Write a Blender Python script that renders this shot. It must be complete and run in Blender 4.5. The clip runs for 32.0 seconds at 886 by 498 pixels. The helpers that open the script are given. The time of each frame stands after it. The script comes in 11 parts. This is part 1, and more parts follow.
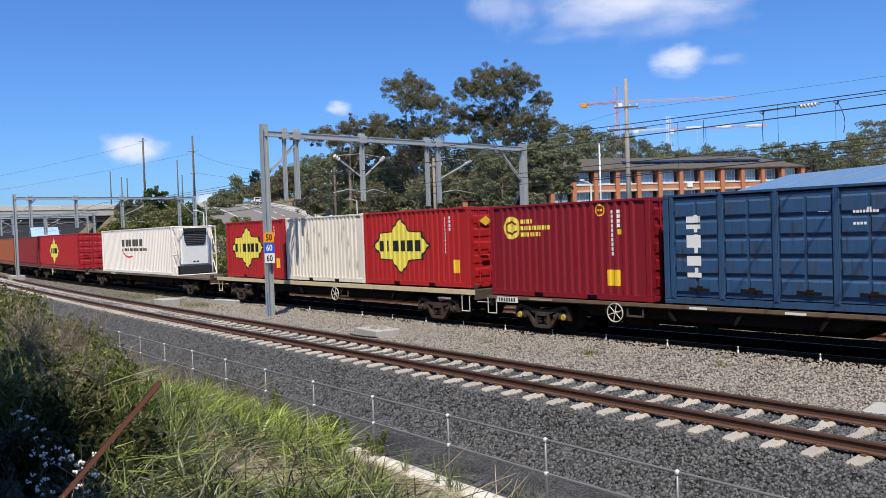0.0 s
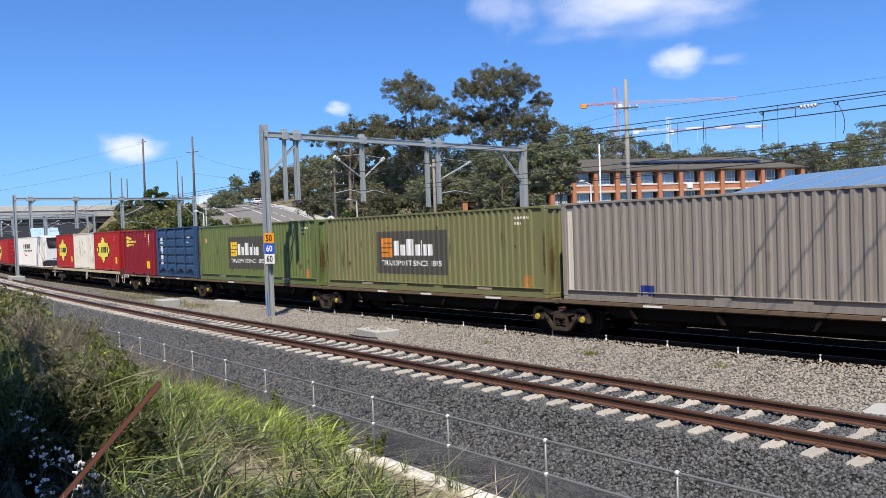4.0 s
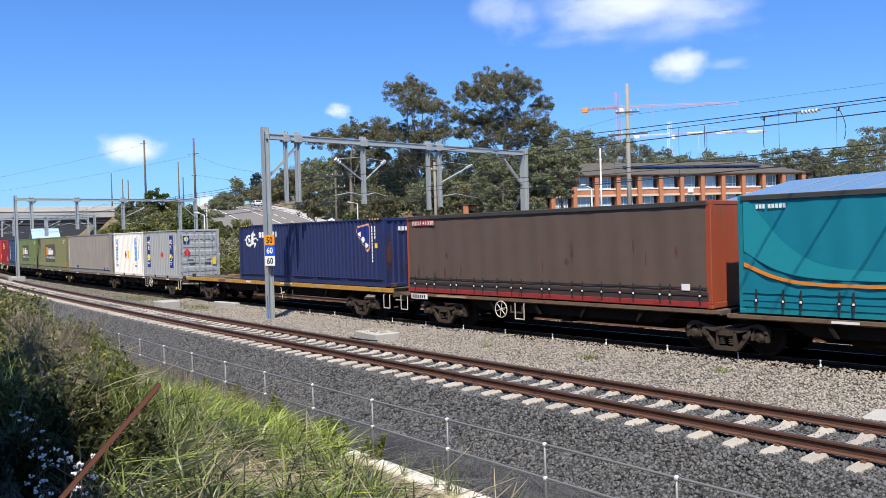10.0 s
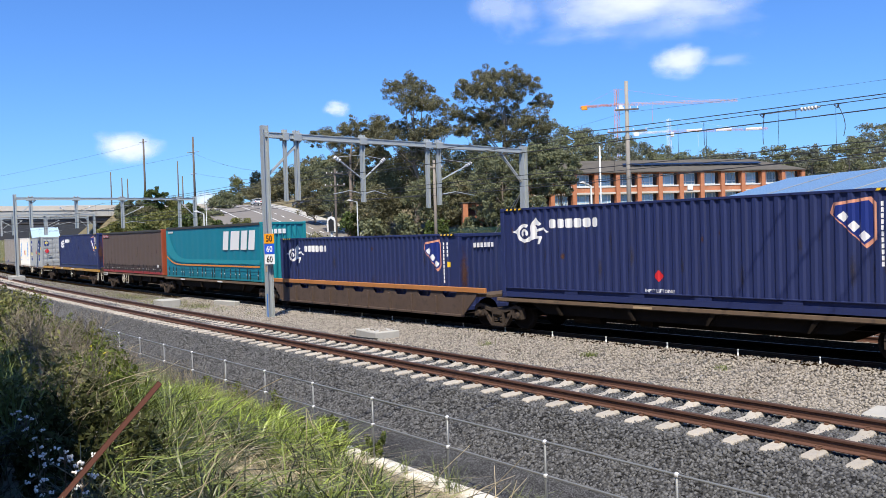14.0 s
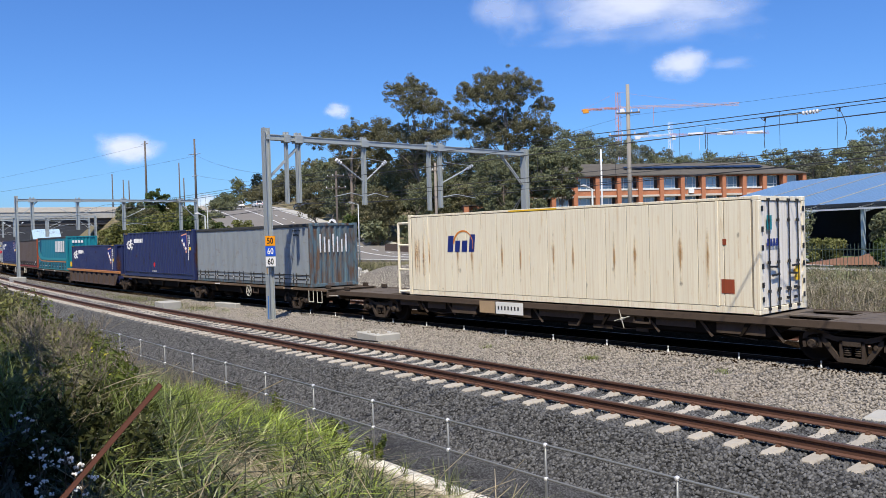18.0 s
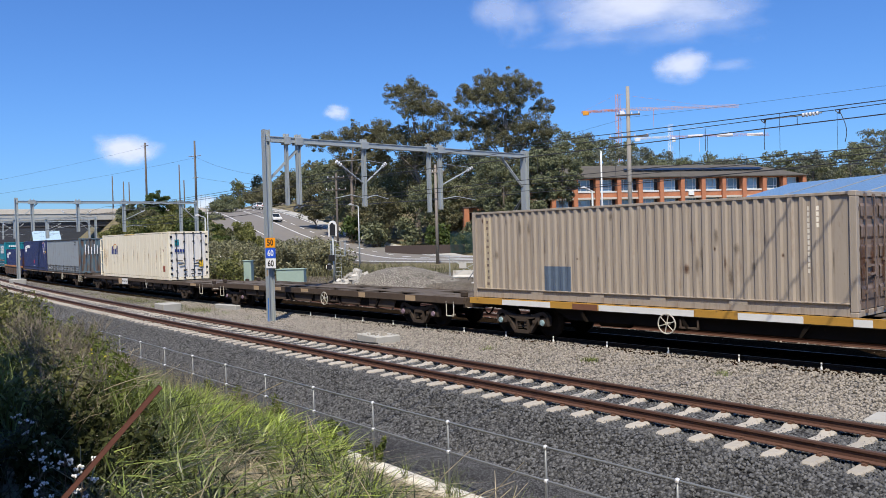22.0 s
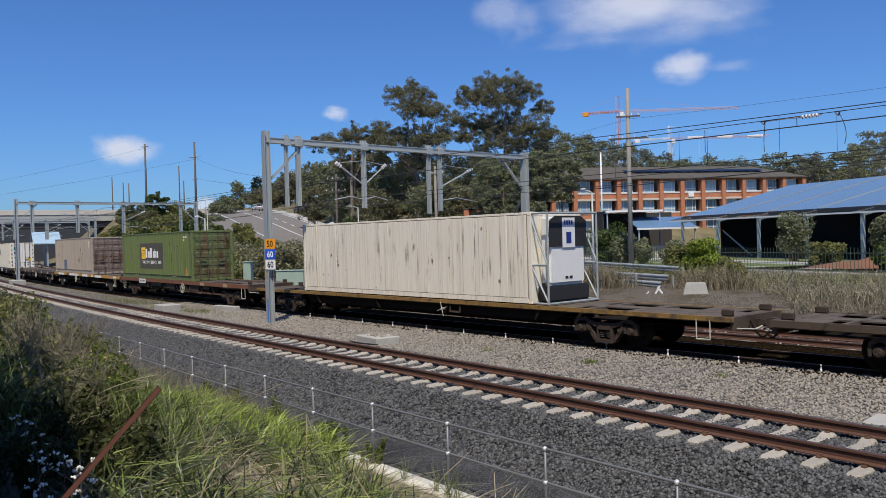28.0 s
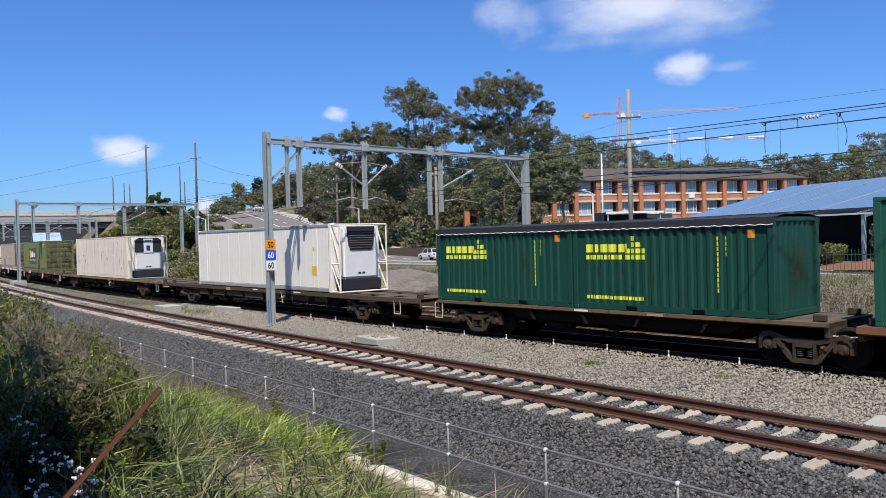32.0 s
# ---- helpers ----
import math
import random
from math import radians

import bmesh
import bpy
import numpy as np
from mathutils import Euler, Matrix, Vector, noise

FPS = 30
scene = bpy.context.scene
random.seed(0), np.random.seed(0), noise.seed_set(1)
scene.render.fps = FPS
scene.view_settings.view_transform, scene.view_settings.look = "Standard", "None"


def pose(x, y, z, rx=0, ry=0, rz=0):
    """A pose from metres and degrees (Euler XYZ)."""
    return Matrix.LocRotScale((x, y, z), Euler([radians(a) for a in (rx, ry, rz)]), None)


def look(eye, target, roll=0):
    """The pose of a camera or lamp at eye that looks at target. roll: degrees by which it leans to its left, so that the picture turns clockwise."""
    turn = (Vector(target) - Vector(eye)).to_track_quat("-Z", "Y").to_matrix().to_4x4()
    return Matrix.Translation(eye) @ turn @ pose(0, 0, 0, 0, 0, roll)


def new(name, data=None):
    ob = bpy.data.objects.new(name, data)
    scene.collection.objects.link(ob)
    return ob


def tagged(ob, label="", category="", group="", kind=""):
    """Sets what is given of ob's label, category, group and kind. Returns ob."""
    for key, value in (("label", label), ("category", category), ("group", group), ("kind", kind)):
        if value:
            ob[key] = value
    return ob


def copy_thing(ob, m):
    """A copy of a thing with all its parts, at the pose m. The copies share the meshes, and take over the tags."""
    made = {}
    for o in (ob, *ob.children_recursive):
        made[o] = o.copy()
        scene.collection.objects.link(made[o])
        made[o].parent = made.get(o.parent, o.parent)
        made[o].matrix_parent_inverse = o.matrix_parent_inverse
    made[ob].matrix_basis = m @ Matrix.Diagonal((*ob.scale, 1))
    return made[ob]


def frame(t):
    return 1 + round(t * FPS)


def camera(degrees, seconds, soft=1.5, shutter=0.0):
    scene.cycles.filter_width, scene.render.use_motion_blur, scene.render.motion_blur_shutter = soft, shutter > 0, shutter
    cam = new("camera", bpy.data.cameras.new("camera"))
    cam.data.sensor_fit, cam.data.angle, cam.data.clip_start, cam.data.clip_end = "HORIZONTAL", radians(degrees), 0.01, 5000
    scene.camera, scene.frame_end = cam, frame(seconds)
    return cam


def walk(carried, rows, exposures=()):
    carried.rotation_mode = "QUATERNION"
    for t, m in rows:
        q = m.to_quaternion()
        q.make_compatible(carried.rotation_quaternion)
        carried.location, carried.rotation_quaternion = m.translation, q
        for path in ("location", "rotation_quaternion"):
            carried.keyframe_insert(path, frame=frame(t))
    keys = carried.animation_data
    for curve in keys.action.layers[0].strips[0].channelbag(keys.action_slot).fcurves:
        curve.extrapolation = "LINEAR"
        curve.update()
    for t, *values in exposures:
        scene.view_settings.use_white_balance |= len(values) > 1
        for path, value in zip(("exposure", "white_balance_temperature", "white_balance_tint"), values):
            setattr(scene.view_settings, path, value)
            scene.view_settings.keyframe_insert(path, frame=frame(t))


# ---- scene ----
EYE = (0.0, 0.0, 3.173)
CAM_ROWS = [  # seconds, degrees left of north, tilt, lean
    (0, 47.640, -1.338, -1.946),
    (1, 47.654, -1.367, -1.998),
    (2, 47.649, -1.370, -1.965),
    (3, 47.634, -1.311, -1.946),
    (3.5, 47.630, -1.298, -1.946),
    (5.5, 47.653, -1.238, -1.835),
    (6, 47.659, -1.217, -1.796),
    (7, 47.662, -1.157, -1.765),
    (8, 47.667, -1.132, -1.724),
    (9, 47.674, -1.095, -1.661),
    (9.5, 47.667, -1.076, -1.623),
    (10, 47.658, -1.065, -1.589),
    (10.5, 47.653, -1.064, -1.613),
    (11, 47.657, -1.079, -1.740),
    (11.5, 47.665, -1.124, -1.923),
    (12, 47.634, -1.169, -1.901),
    (12.5, 47.628, -1.192, -1.826),
    (13, 47.638, -1.208, -1.760),
    (14, 47.640, -1.212, -1.747),
    (14.5, 47.640, -1.212, -1.747),
    (16.5, 47.666, -1.085, -1.617),
    (17, 47.678, -1.070, -1.607),
    (18, 47.704, -1.017, -1.584),
    (19, 47.715, -0.937, -1.526),
    (20, 47.712, -0.890, -1.519),
    (21, 47.694, -0.895, -1.596),
    (22, 47.705, -0.883, -1.569),
    (23, 47.707, -0.861, -1.585),
    (24, 47.701, -0.845, -1.541),
    (25, 47.686, -0.822, -1.517),
    (25.5, 47.690, -0.813, -1.566),
    (27.5, 47.690, -0.787, -1.473),
    (28, 47.680, -0.784, -1.516),
    (29, 47.696, -0.763, -1.472),
    (30, 47.704, -0.759, -1.420),
    (31, 47.705, -0.729, -1.404),
    (32, 47.728, -0.710, -1.478),
]


def sight(turn, tilt, lean):
    a, b = radians(turn), radians(tilt)
    way = (-math.sin(a) * math.cos(b), math.cos(a) * math.cos(b), math.sin(b))
    return look(EYE, [e + 10 * w for e, w in zip(EYE, way)], lean)


cam = camera(57.86, 32.0, soft=0.8)
LENS_GAIN = [(0, 0.1), (1, 0.25), (2, 0.28), (3, 0.29), (6, 0.07), (7, 0.1), (9, 0.32), (11, 0.42), (14, 0.4), (17, 0.43), (18, 0.16), (19, -0.04), (20, 0.03), (21, 0.14), (23, 0.1), (25, 0.27), (28, -0.25), (29, -0.06), (30, -0.2), (31, -0.13), (32, 0.08)]
walk(cam, [(t, sight(a, b, c)) for t, a, b, c in CAM_ROWS], LENS_GAIN)

# ---- light ----
SUN_EL, SUN_WAY = radians(58), (0.70, -0.714)
world = bpy.data.worlds.new("world")
scene.world = world
world.use_nodes = True
wn = world.node_tree
sky = wn.nodes.new("ShaderNodeTexSky")
sky.sky_type, sky.sun_disc = "NISHITA", False
sky.sun_elevation, sky.sun_rotation = SUN_EL, math.atan2(SUN_WAY[0], SUN_WAY[1])
sky.altitude, sky.air_density, sky.dust_density, sky.ozone_density = 50, 1.0, 0.7, 3.0
wn.nodes["Background"].inputs[1].default_value = 0.099
tint = wn.nodes.new("ShaderNodeMix")
tint.data_type, tint.blend_type = "RGBA", "MULTIPLY"
tint.inputs["Factor"].default_value = 1.0
tint.inputs["B"].default_value = (0.54, 0.90, 1.46, 1)
wn.links.new(sky.outputs[0], tint.inputs["A"])
wn.links.new(tint.outputs["Result"], wn.nodes["Background"].inputs[0])
sun = new("sun", bpy.data.lights.new("sun", "SUN"))
sun.data.energy, sun.data.angle, sun.data.color = 5.0, radians(0.53), (1.0, 0.905, 0.74)
sun.matrix_basis = look((0, 0, 60), (-SUN_WAY[0] * math.cos(SUN_EL), -SUN_WAY[1] * math.cos(SUN_EL), 60 - math.sin(SUN_EL)))
scene.view_settings.exposure = 0.0

# ---- the line of the tracks ----
BEND, OFF = 0.0013, 19.66       # curvature of the main line and its distance from the camera


def trk(u, d=0.0, z=0.0):
    """u metres along the main line in the direction of travel, d metres to the camera's side of its centre."""
    a = BEND * u
    return Vector((-math.sin(a) / BEND - d * math.sin(a), OFF + (1 - math.cos(a)) / BEND - d * math.cos(a), z))


def heading(u):
    return -math.degrees(BEND * u)


def near_d(u):
    """Offset of the near track, which closes in on the main line."""
    w = min(u, 140.0)
    return 7.70 - 0.0546 * w + 0.000188 * w * w


def on_track(u, d, z, turn=0.0):
    p = trk(u, d, z)
    return pose(p.x, p.y, p.z, 0, 0, heading(u) + turn)


def track_uv(x, y):
    cy = OFF + 1 / BEND
    return math.atan2(-x, cy - y) / BEND, math.hypot(x, cy - y) - 1 / BEND


SPEED, GAIN = 9.0012, 0.0102


def rolled(t):
    """Metres the train has moved at t seconds, nought at 6 s."""
    return SPEED * (t - 6) + GAIN * (t - 6) ** 2 / 2


# ---- mesh helpers ----
def mesh_of(name, bm, *mats, smooth=False):
    me = bpy.data.meshes.new(name)
    bm.to_mesh(me)
    bm.free()
    for m in mats:
        me.materials.append(m)
    if smooth:
        me.polygons.foreach_set("use_smooth", [True] * len(me.polygons))
    return me


def thing(name, mat4=None, label="", category="", group="", kind="", data=None):
    ob = tagged(new(name, data), label, category, group, kind)
    if mat4 is not None:
        ob.matrix_basis = mat4
    return ob


def part(name, bm, material, parent, label="", at=None, smooth=False):
    mats = material if isinstance(material, (list, tuple)) else [material]
    ob = new(name, bm if isinstance(bm, bpy.types.Mesh) else mesh_of(name, bm, *mats, smooth=smooth))
    ob.parent = parent
    if at is not None:
        ob.matrix_basis = at
    return tagged(ob, label)


def box(bm, x0, x1, y0, y1, z0, z1, mi=0, m=None):
    v = [bm.verts.new((x, y, z)) for z in (z0, z1) for y in (y0, y1) for x in (x0, x1)]
    if m is not None:
        for q in v:
            q.co = m @ q.co
    fs = [bm.faces.new([v[i] for i in f]) for f in ((0, 2, 3, 1), (4, 5, 7, 6), (0, 1, 5, 4), (2, 6, 7, 3), (0, 4, 6, 2), (1, 3, 7, 5))]
    for f in fs:
        f.material_index = mi
    return fs


def bbox(*a, bevel=0.01, mi=0, m=None):
    bm = bmesh.new()
    box(bm, *a, mi=mi, m=m)
    if bevel:
        bmesh.ops.bevel(bm, geom=bm.edges[:], offset=bevel, segments=1, affect="EDGES")
    return bm


def tube(bm, a, b, r, r2=None, n=8, mi=0, caps=True):
    """A round bar from a to b."""
    a, b = Vector(a), Vector(b)
    r2 = r if r2 is None else r2
    w = (b - a).normalized()
    s = w.orthogonal().normalized()
    q = w.cross(s)
    ring = []
    for p, rr in ((a, r), (b, r2)):
        ring.append([bm.verts.new(p + rr * (math.cos(i * 2 * math.pi / n) * s + math.sin(i * 2 * math.pi / n) * q)) for i in range(n)])
    for i in range(n):
        f = bm.faces.new((ring[0][i], ring[0][(i + 1) % n], ring[1][(i + 1) % n], ring[1][i]))
        f.material_index = mi
        f.smooth = n > 6
    if caps:
        bm.faces.new(ring[0][::-1]).material_index = mi
        bm.faces.new(ring[1]).material_index = mi


def run(bm, pts, r, n=5):
    """One unbroken round wire through the points."""
    ring = None
    for i, p in enumerate(pts):
        w = (Vector(pts[min(i + 1, len(pts) - 1)]) - Vector(pts[max(i - 1, 0)])).normalized()
        s = w.cross(Vector((0, 0, 1)))
        s = Vector((1, 0, 0)) if s.length < 1e-4 else s.normalized()
        t = s.cross(w)
        nxt = [bm.verts.new(Vector(p) + r * (math.cos(k * 2 * math.pi / n) * s + math.sin(k * 2 * math.pi / n) * t)) for k in range(n)]
        if ring:
            for k in range(n):
                bm.faces.new((ring[k], ring[(k + 1) % n], nxt[(k + 1) % n], nxt[k]))
        ring = nxt


def bar(bm, a, b, w, h, mi=0):
    """A rectangular bar from a to b, w wide (level) and h deep."""
    a, b = Vector(a), Vector(b)
    d = (b - a).normalized()
    s = d.cross(Vector((0, 0, 1)))
    s = Vector((1, 0, 0)) if s.length < 1e-4 else s.normalized()
    t = s.cross(d)
    v = [bm.verts.new(p + i * s * w / 2 + j * t * h / 2) for p in (a, b) for j in (-1, 1) for i in (-1, 1)]
    for f in ((0, 2, 3, 1), (4, 5, 7, 6), (0, 1, 5, 4), (2, 6, 7, 3), (0, 4, 6, 2), (1, 3, 7, 5)):
        bm.faces.new([v[i] for i in f]).material_index = mi


def prism(bm, outline, y0, y1, mi=0):
    """A plate cut to an outline of (x, z) points, from y0 to y1."""
    a = [bm.verts.new((x, y0, z)) for x, z in outline]
    b = [bm.verts.new((x, y1, z)) for x, z in outline]
    n = len(a)
    fs = [bm.faces.new(a), bm.faces.new(b[::-1])]
    fs += [bm.faces.new((a[i], b[i], b[(i + 1) % n], a[(i + 1) % n])) for i in range(n)]
    for f in fs:
        f.material_index = mi


def raw_mesh(name, verts, faces, mats, smooth=False, index=None):
    me = bpy.data.meshes.new(name)
    me.from_pydata(verts, [], faces)
    for m in mats:
        me.materials.append(m)
    if index is not None:
        me.polygons.foreach_set("material_index", index)
    if smooth:
        me.polygons.foreach_set("use_smooth", [True] * len(me.polygons))
    return me


def big_mesh(name, verts, faces, mats):
    """A mesh from number arrays: verts n x 3, faces m x k."""
    me = bpy.data.meshes.new(name)
    verts, faces = np.asarray(verts, dtype=np.float32), np.asarray(faces, dtype=np.int32)
    m, k = faces.shape
    me.vertices.add(len(verts))
    me.vertices.foreach_set("co", verts.ravel())
    me.loops.add(m * k)
    me.loops.foreach_set("vertex_index", faces.ravel())
    me.polygons.add(m)
    me.polygons.foreach_set("loop_start", np.arange(0, m * k, k, dtype=np.int32))
    me.polygons.foreach_set("loop_total", np.full(m, k, dtype=np.int32))
    for q in mats:
        me.materials.append(q)
    me.update(calc_edges=True)
    return me


# ---- materials ----
def material(name, color, rough=0.6, metal=0.0, vary=0.15, scale=3.0, fine=40.0, bump=0.1, dirt=None, dirt_amount=0.0,
             stretch=(1, 1, 1), jitter=0.0, island=0.0, spec=0.5, trans=0.0, shift=False, streak=None, streak_amount=0.0):
    """Paint or bare surface: two scales of variation, optional dirt or rust in patches and runs, relief, and a shift from piece to piece."""
    m = bpy.data.materials.new(name)
    m.use_nodes = True
    t = m.node_tree
    N, L = t.nodes, t.links
    bs = N["Principled BSDF"]
    bs.inputs["Metallic"].default_value = metal
    bs.inputs["Specular IOR Level"].default_value = spec
    co = N.new("ShaderNodeTexCoord")
    mp = N.new("ShaderNodeMapping")
    mp.inputs["Scale"].default_value = stretch
    L.new(co.outputs["Object"], mp.inputs[0])
    if shift:
        oq, cb = N.new("ShaderNodeObjectInfo"), N.new("ShaderNodeVectorMath")
        cb.operation = "SCALE"
        cb.inputs[0].default_value = (31.0, 7.0, 3.0)
        L.new(oq.outputs["Random"], cb.inputs["Scale"])
        L.new(cb.outputs[0], mp.inputs["Location"])

    def noise_tex(s, detail=4.0, rough_=0.6):
        n = N.new("ShaderNodeTexNoise")
        n.inputs["Scale"].default_value, n.inputs["Detail"].default_value, n.inputs["Roughness"].default_value = s, detail, rough_
        L.new(mp.outputs[0], n.inputs["Vector"])
        return n.outputs["Fac"]

    def mathn(op, a, b):
        n = N.new("ShaderNodeMath")
        n.operation = op
        for i, v in enumerate((a, b)):
            if isinstance(v, (int, float)):
                n.inputs[i].default_value = v
            else:
                L.new(v, n.inputs[i])
        return n.outputs[0]

    big, small = noise_tex(scale), noise_tex(fine, 3.0)
    both = mathn("ADD", mathn("MULTIPLY", big, 0.6), mathn("MULTIPLY", small, 0.4))
    gain = mathn("ADD", mathn("MULTIPLY", mathn("SUBTRACT", both, 0.5), 2.2 * vary), 1.0)
    if jitter:
        oi = N.new("ShaderNodeObjectInfo")
        gain = mathn("MULTIPLY", gain, mathn("ADD", mathn("MULTIPLY", mathn("SUBTRACT", oi.outputs["Random"], 0.5), 2 * jitter), 1.0))
    if island:
        ge = N.new("ShaderNodeNewGeometry")
        gain = mathn("MULTIPLY", gain, mathn("ADD", mathn("MULTIPLY", mathn("SUBTRACT", ge.outputs["Random Per Island"], 0.5), 2 * island), 1.0))
    mul = N.new("ShaderNodeVectorMath")
    mul.operation = "SCALE"
    mul.inputs[0].default_value = color
    L.new(gain, mul.inputs["Scale"])
    out = mul.outputs[0]
    if dirt is not None:
        d = noise_tex(scale * 1.7, 8.0, 0.7)
        ramp = N.new("ShaderNodeMapRange")
        ramp.inputs["From Min"].default_value, ramp.inputs["From Max"].default_value = 0.72 - 0.4 * dirt_amount, 0.85 - 0.3 * dirt_amount
        L.new(d, ramp.inputs["Value"])
        mx = N.new("ShaderNodeMix")
        mx.data_type = "RGBA"
        L.new(ramp.outputs[0], mx.inputs["Factor"])
        L.new(out, mx.inputs["A"])
        mx.inputs["B"].default_value = (*dirt, 1)
        out = mx.outputs["Result"]
    if streak is not None:
        # thin runs down the sheet, and small scuffs
        sm = N.new("ShaderNodeMapping")
        sm.inputs["Scale"].default_value = (9.0, 9.0, 0.45)
        L.new(mp.outputs[0], sm.inputs[0])
        sn = N.new("ShaderNodeTexNoise")
        sn.inputs["Scale"].default_value, sn.inputs["Detail"].default_value, sn.inputs["Roughness"].default_value = 0.9, 5.0, 0.65
        L.new(sm.outputs[0], sn.inputs["Vector"])
        sr = N.new("ShaderNodeMapRange")
        sr.inputs["From Min"].default_value, sr.inputs["From Max"].default_value, sr.inputs["To Max"].default_value = 0.5, 0.72, streak_amount
        L.new(sn.outputs["Fac"], sr.inputs["Value"])
        sc = noise_tex(7.0, 6.0, 0.75)
        sf = N.new("ShaderNodeMapRange")
        sf.inputs["From Min"].default_value, sf.inputs["From Max"].default_value, sf.inputs["To Max"].default_value = 0.66, 0.72, min(1.0, 1.6 * streak_amount)
        L.new(sc, sf.inputs["Value"])
        for q in (sr, sf):
            sx = N.new("ShaderNodeMix")
            sx.data_type = "RGBA"
            L.new(q.outputs[0], sx.inputs["Factor"])
            L.new(out, sx.inputs["A"])
            sx.inputs["B"].default_value = (*streak, 1)
            out = sx.outputs["Result"]
    L.new(out, bs.inputs["Base Color"])
    rg = mathn("ADD", mathn("MULTIPLY", mathn("SUBTRACT", small, 0.5), 0.25), rough)
    L.new(rg, bs.inputs["Roughness"])
    if bump:
        bp = N.new("ShaderNodeBump")
        bp.inputs["Strength"].default_value, bp.inputs["Distance"].default_value = bump, 0.02
        L.new(both, bp.inputs["Height"])
        L.new(bp.outputs[0], bs.inputs["Normal"])
    if trans:
        bs.inputs["Subsurface Weight"].default_value = 0.0
        tr = N.new("ShaderNodeBsdfTranslucent")
        L.new(out, tr.inputs[0])
        ms = N.new("ShaderNodeMixShader")
        ms.inputs[0].default_value = trans
        L.new(bs.outputs[0], ms.inputs[1])
        L.new(tr.outputs[0], ms.inputs[2])
        L.new(ms.outputs[0], N["Material Output"].inputs[0])
    return m


def paint(name, color, dirt=(0.16, 0.09, 0.05), amount=0.15, rough=0.5, vary=0.14, stretch=(1.6, 1.6, 0.35), streak=None, runs=0.5):
    """Weathered container paint, with runs of dirt and rust down the sheet."""
    return material(name, color, rough=rough, vary=vary, scale=1.6, fine=25, bump=0.06, dirt=dirt, dirt_amount=amount, stretch=stretch, shift=True, streak=streak or [0.3 * a + 0.25 * b for a, b in zip(color, dirt)], streak_amount=runs)


def stony(name, color, size=15.0, spread=0.75, rough=0.85, depth=0.035, stain=None, stain_amount=0.3, spec=0.12, joint=0.3):
    """Crushed stone: cells of stone size, each with its own tone, standing up from dark joints, over patchy soiling."""
    m = bpy.data.materials.new(name)
    m.use_nodes = True
    N, L = m.node_tree.nodes, m.node_tree.links
    bs = N["Principled BSDF"]
    bs.inputs["Roughness"].default_value = rough
    bs.inputs["Specular IOR Level"].default_value = spec
    co = N.new("ShaderNodeTexCoord")
    vo = N.new("ShaderNodeTexVoronoi")
    vo.inputs["Scale"].default_value, vo.inputs["Randomness"].default_value = size, 1.0
    L.new(co.outputs["Object"], vo.inputs["Vector"])
    sp = N.new("ShaderNodeSeparateColor")
    L.new(vo.outputs["Color"], sp.inputs[0])
    tone = N.new("ShaderNodeMapRange")
    tone.inputs["To Min"].default_value, tone.inputs["To Max"].default_value = 1 - spread, 1 + spread
    L.new(sp.outputs[0], tone.inputs["Value"])
    gap = N.new("ShaderNodeMapRange")
    gap.inputs["From Min"].default_value, gap.inputs["From Max"].default_value = 0.25, 0.62
    gap.inputs["To Min"].default_value, gap.inputs["To Max"].default_value = 1.0, joint
    L.new(vo.outputs["Distance"], gap.inputs["Value"])
    nz = N.new("ShaderNodeTexNoise")
    nz.inputs["Scale"].default_value, nz.inputs["Detail"].default_value = 0.7, 6.0
    L.new(co.outputs["Object"], nz.inputs["Vector"])
    mu = N.new("ShaderNodeMath")
    mu.operation = "MULTIPLY"
    L.new(tone.outputs[0], mu.inputs[0])
    L.new(gap.outputs[0], mu.inputs[1])
    base = N.new("ShaderNodeMix")
    base.data_type = "RGBA"
    base.inputs["A"].default_value = (*color, 1)
    base.inputs["B"].default_value = (*(stain or [c * 0.7 for c in color]), 1)
    st = N.new("ShaderNodeMapRange")
    st.inputs["From Min"].default_value, st.inputs["From Max"].default_value = 0.7 - 0.4 * stain_amount, 0.8 - 0.2 * stain_amount
    L.new(nz.outputs["Fac"], st.inputs["Value"])
    L.new(st.outputs[0], base.inputs["Factor"])
    sc = N.new("ShaderNodeVectorMath")
    sc.operation = "SCALE"
    L.new(base.outputs["Result"], sc.inputs[0])
    L.new(mu.outputs[0], sc.inputs["Scale"])
    L.new(sc.outputs[0], bs.inputs["Base Color"])
    bp = N.new("ShaderNodeBump")
    bp.invert = True
    bp.inputs["Strength"].default_value, bp.inputs["Distance"].default_value = 1.0, depth
    L.new(vo.outputs["Distance"], bp.inputs["Height"])
    L.new(bp.outputs[0], bs.inputs["Normal"])
    return m


M_BALLAST_DARK = stony("dark_ballast", (0.1, 0.101, 0.104), 19.0, 0.85, stain=(0.066, 0.066, 0.067), joint=0.45)
M_BALLAST = stony("pale_ballast", (0.32, 0.292, 0.258), 20.0, 0.6, stain=(0.21, 0.16, 0.115))
M_OILSHADE = stony("oily_ballast", (0.034, 0.022, 0.013), 18.0, 0.6, rough=1.0, stain=(0.045, 0.03, 0.019), spec=0.0)
M_STONE_DARK = material("dark_stones", (0.106, 0.107, 0.11), rough=0.75, vary=0.3, scale=9, fine=60, island=0.5, bump=0.3, spec=0.2)
M_STONE = material("pale_stones", (0.286, 0.258, 0.222), rough=0.85, vary=0.2, scale=9, fine=60, island=0.32, bump=0.3)
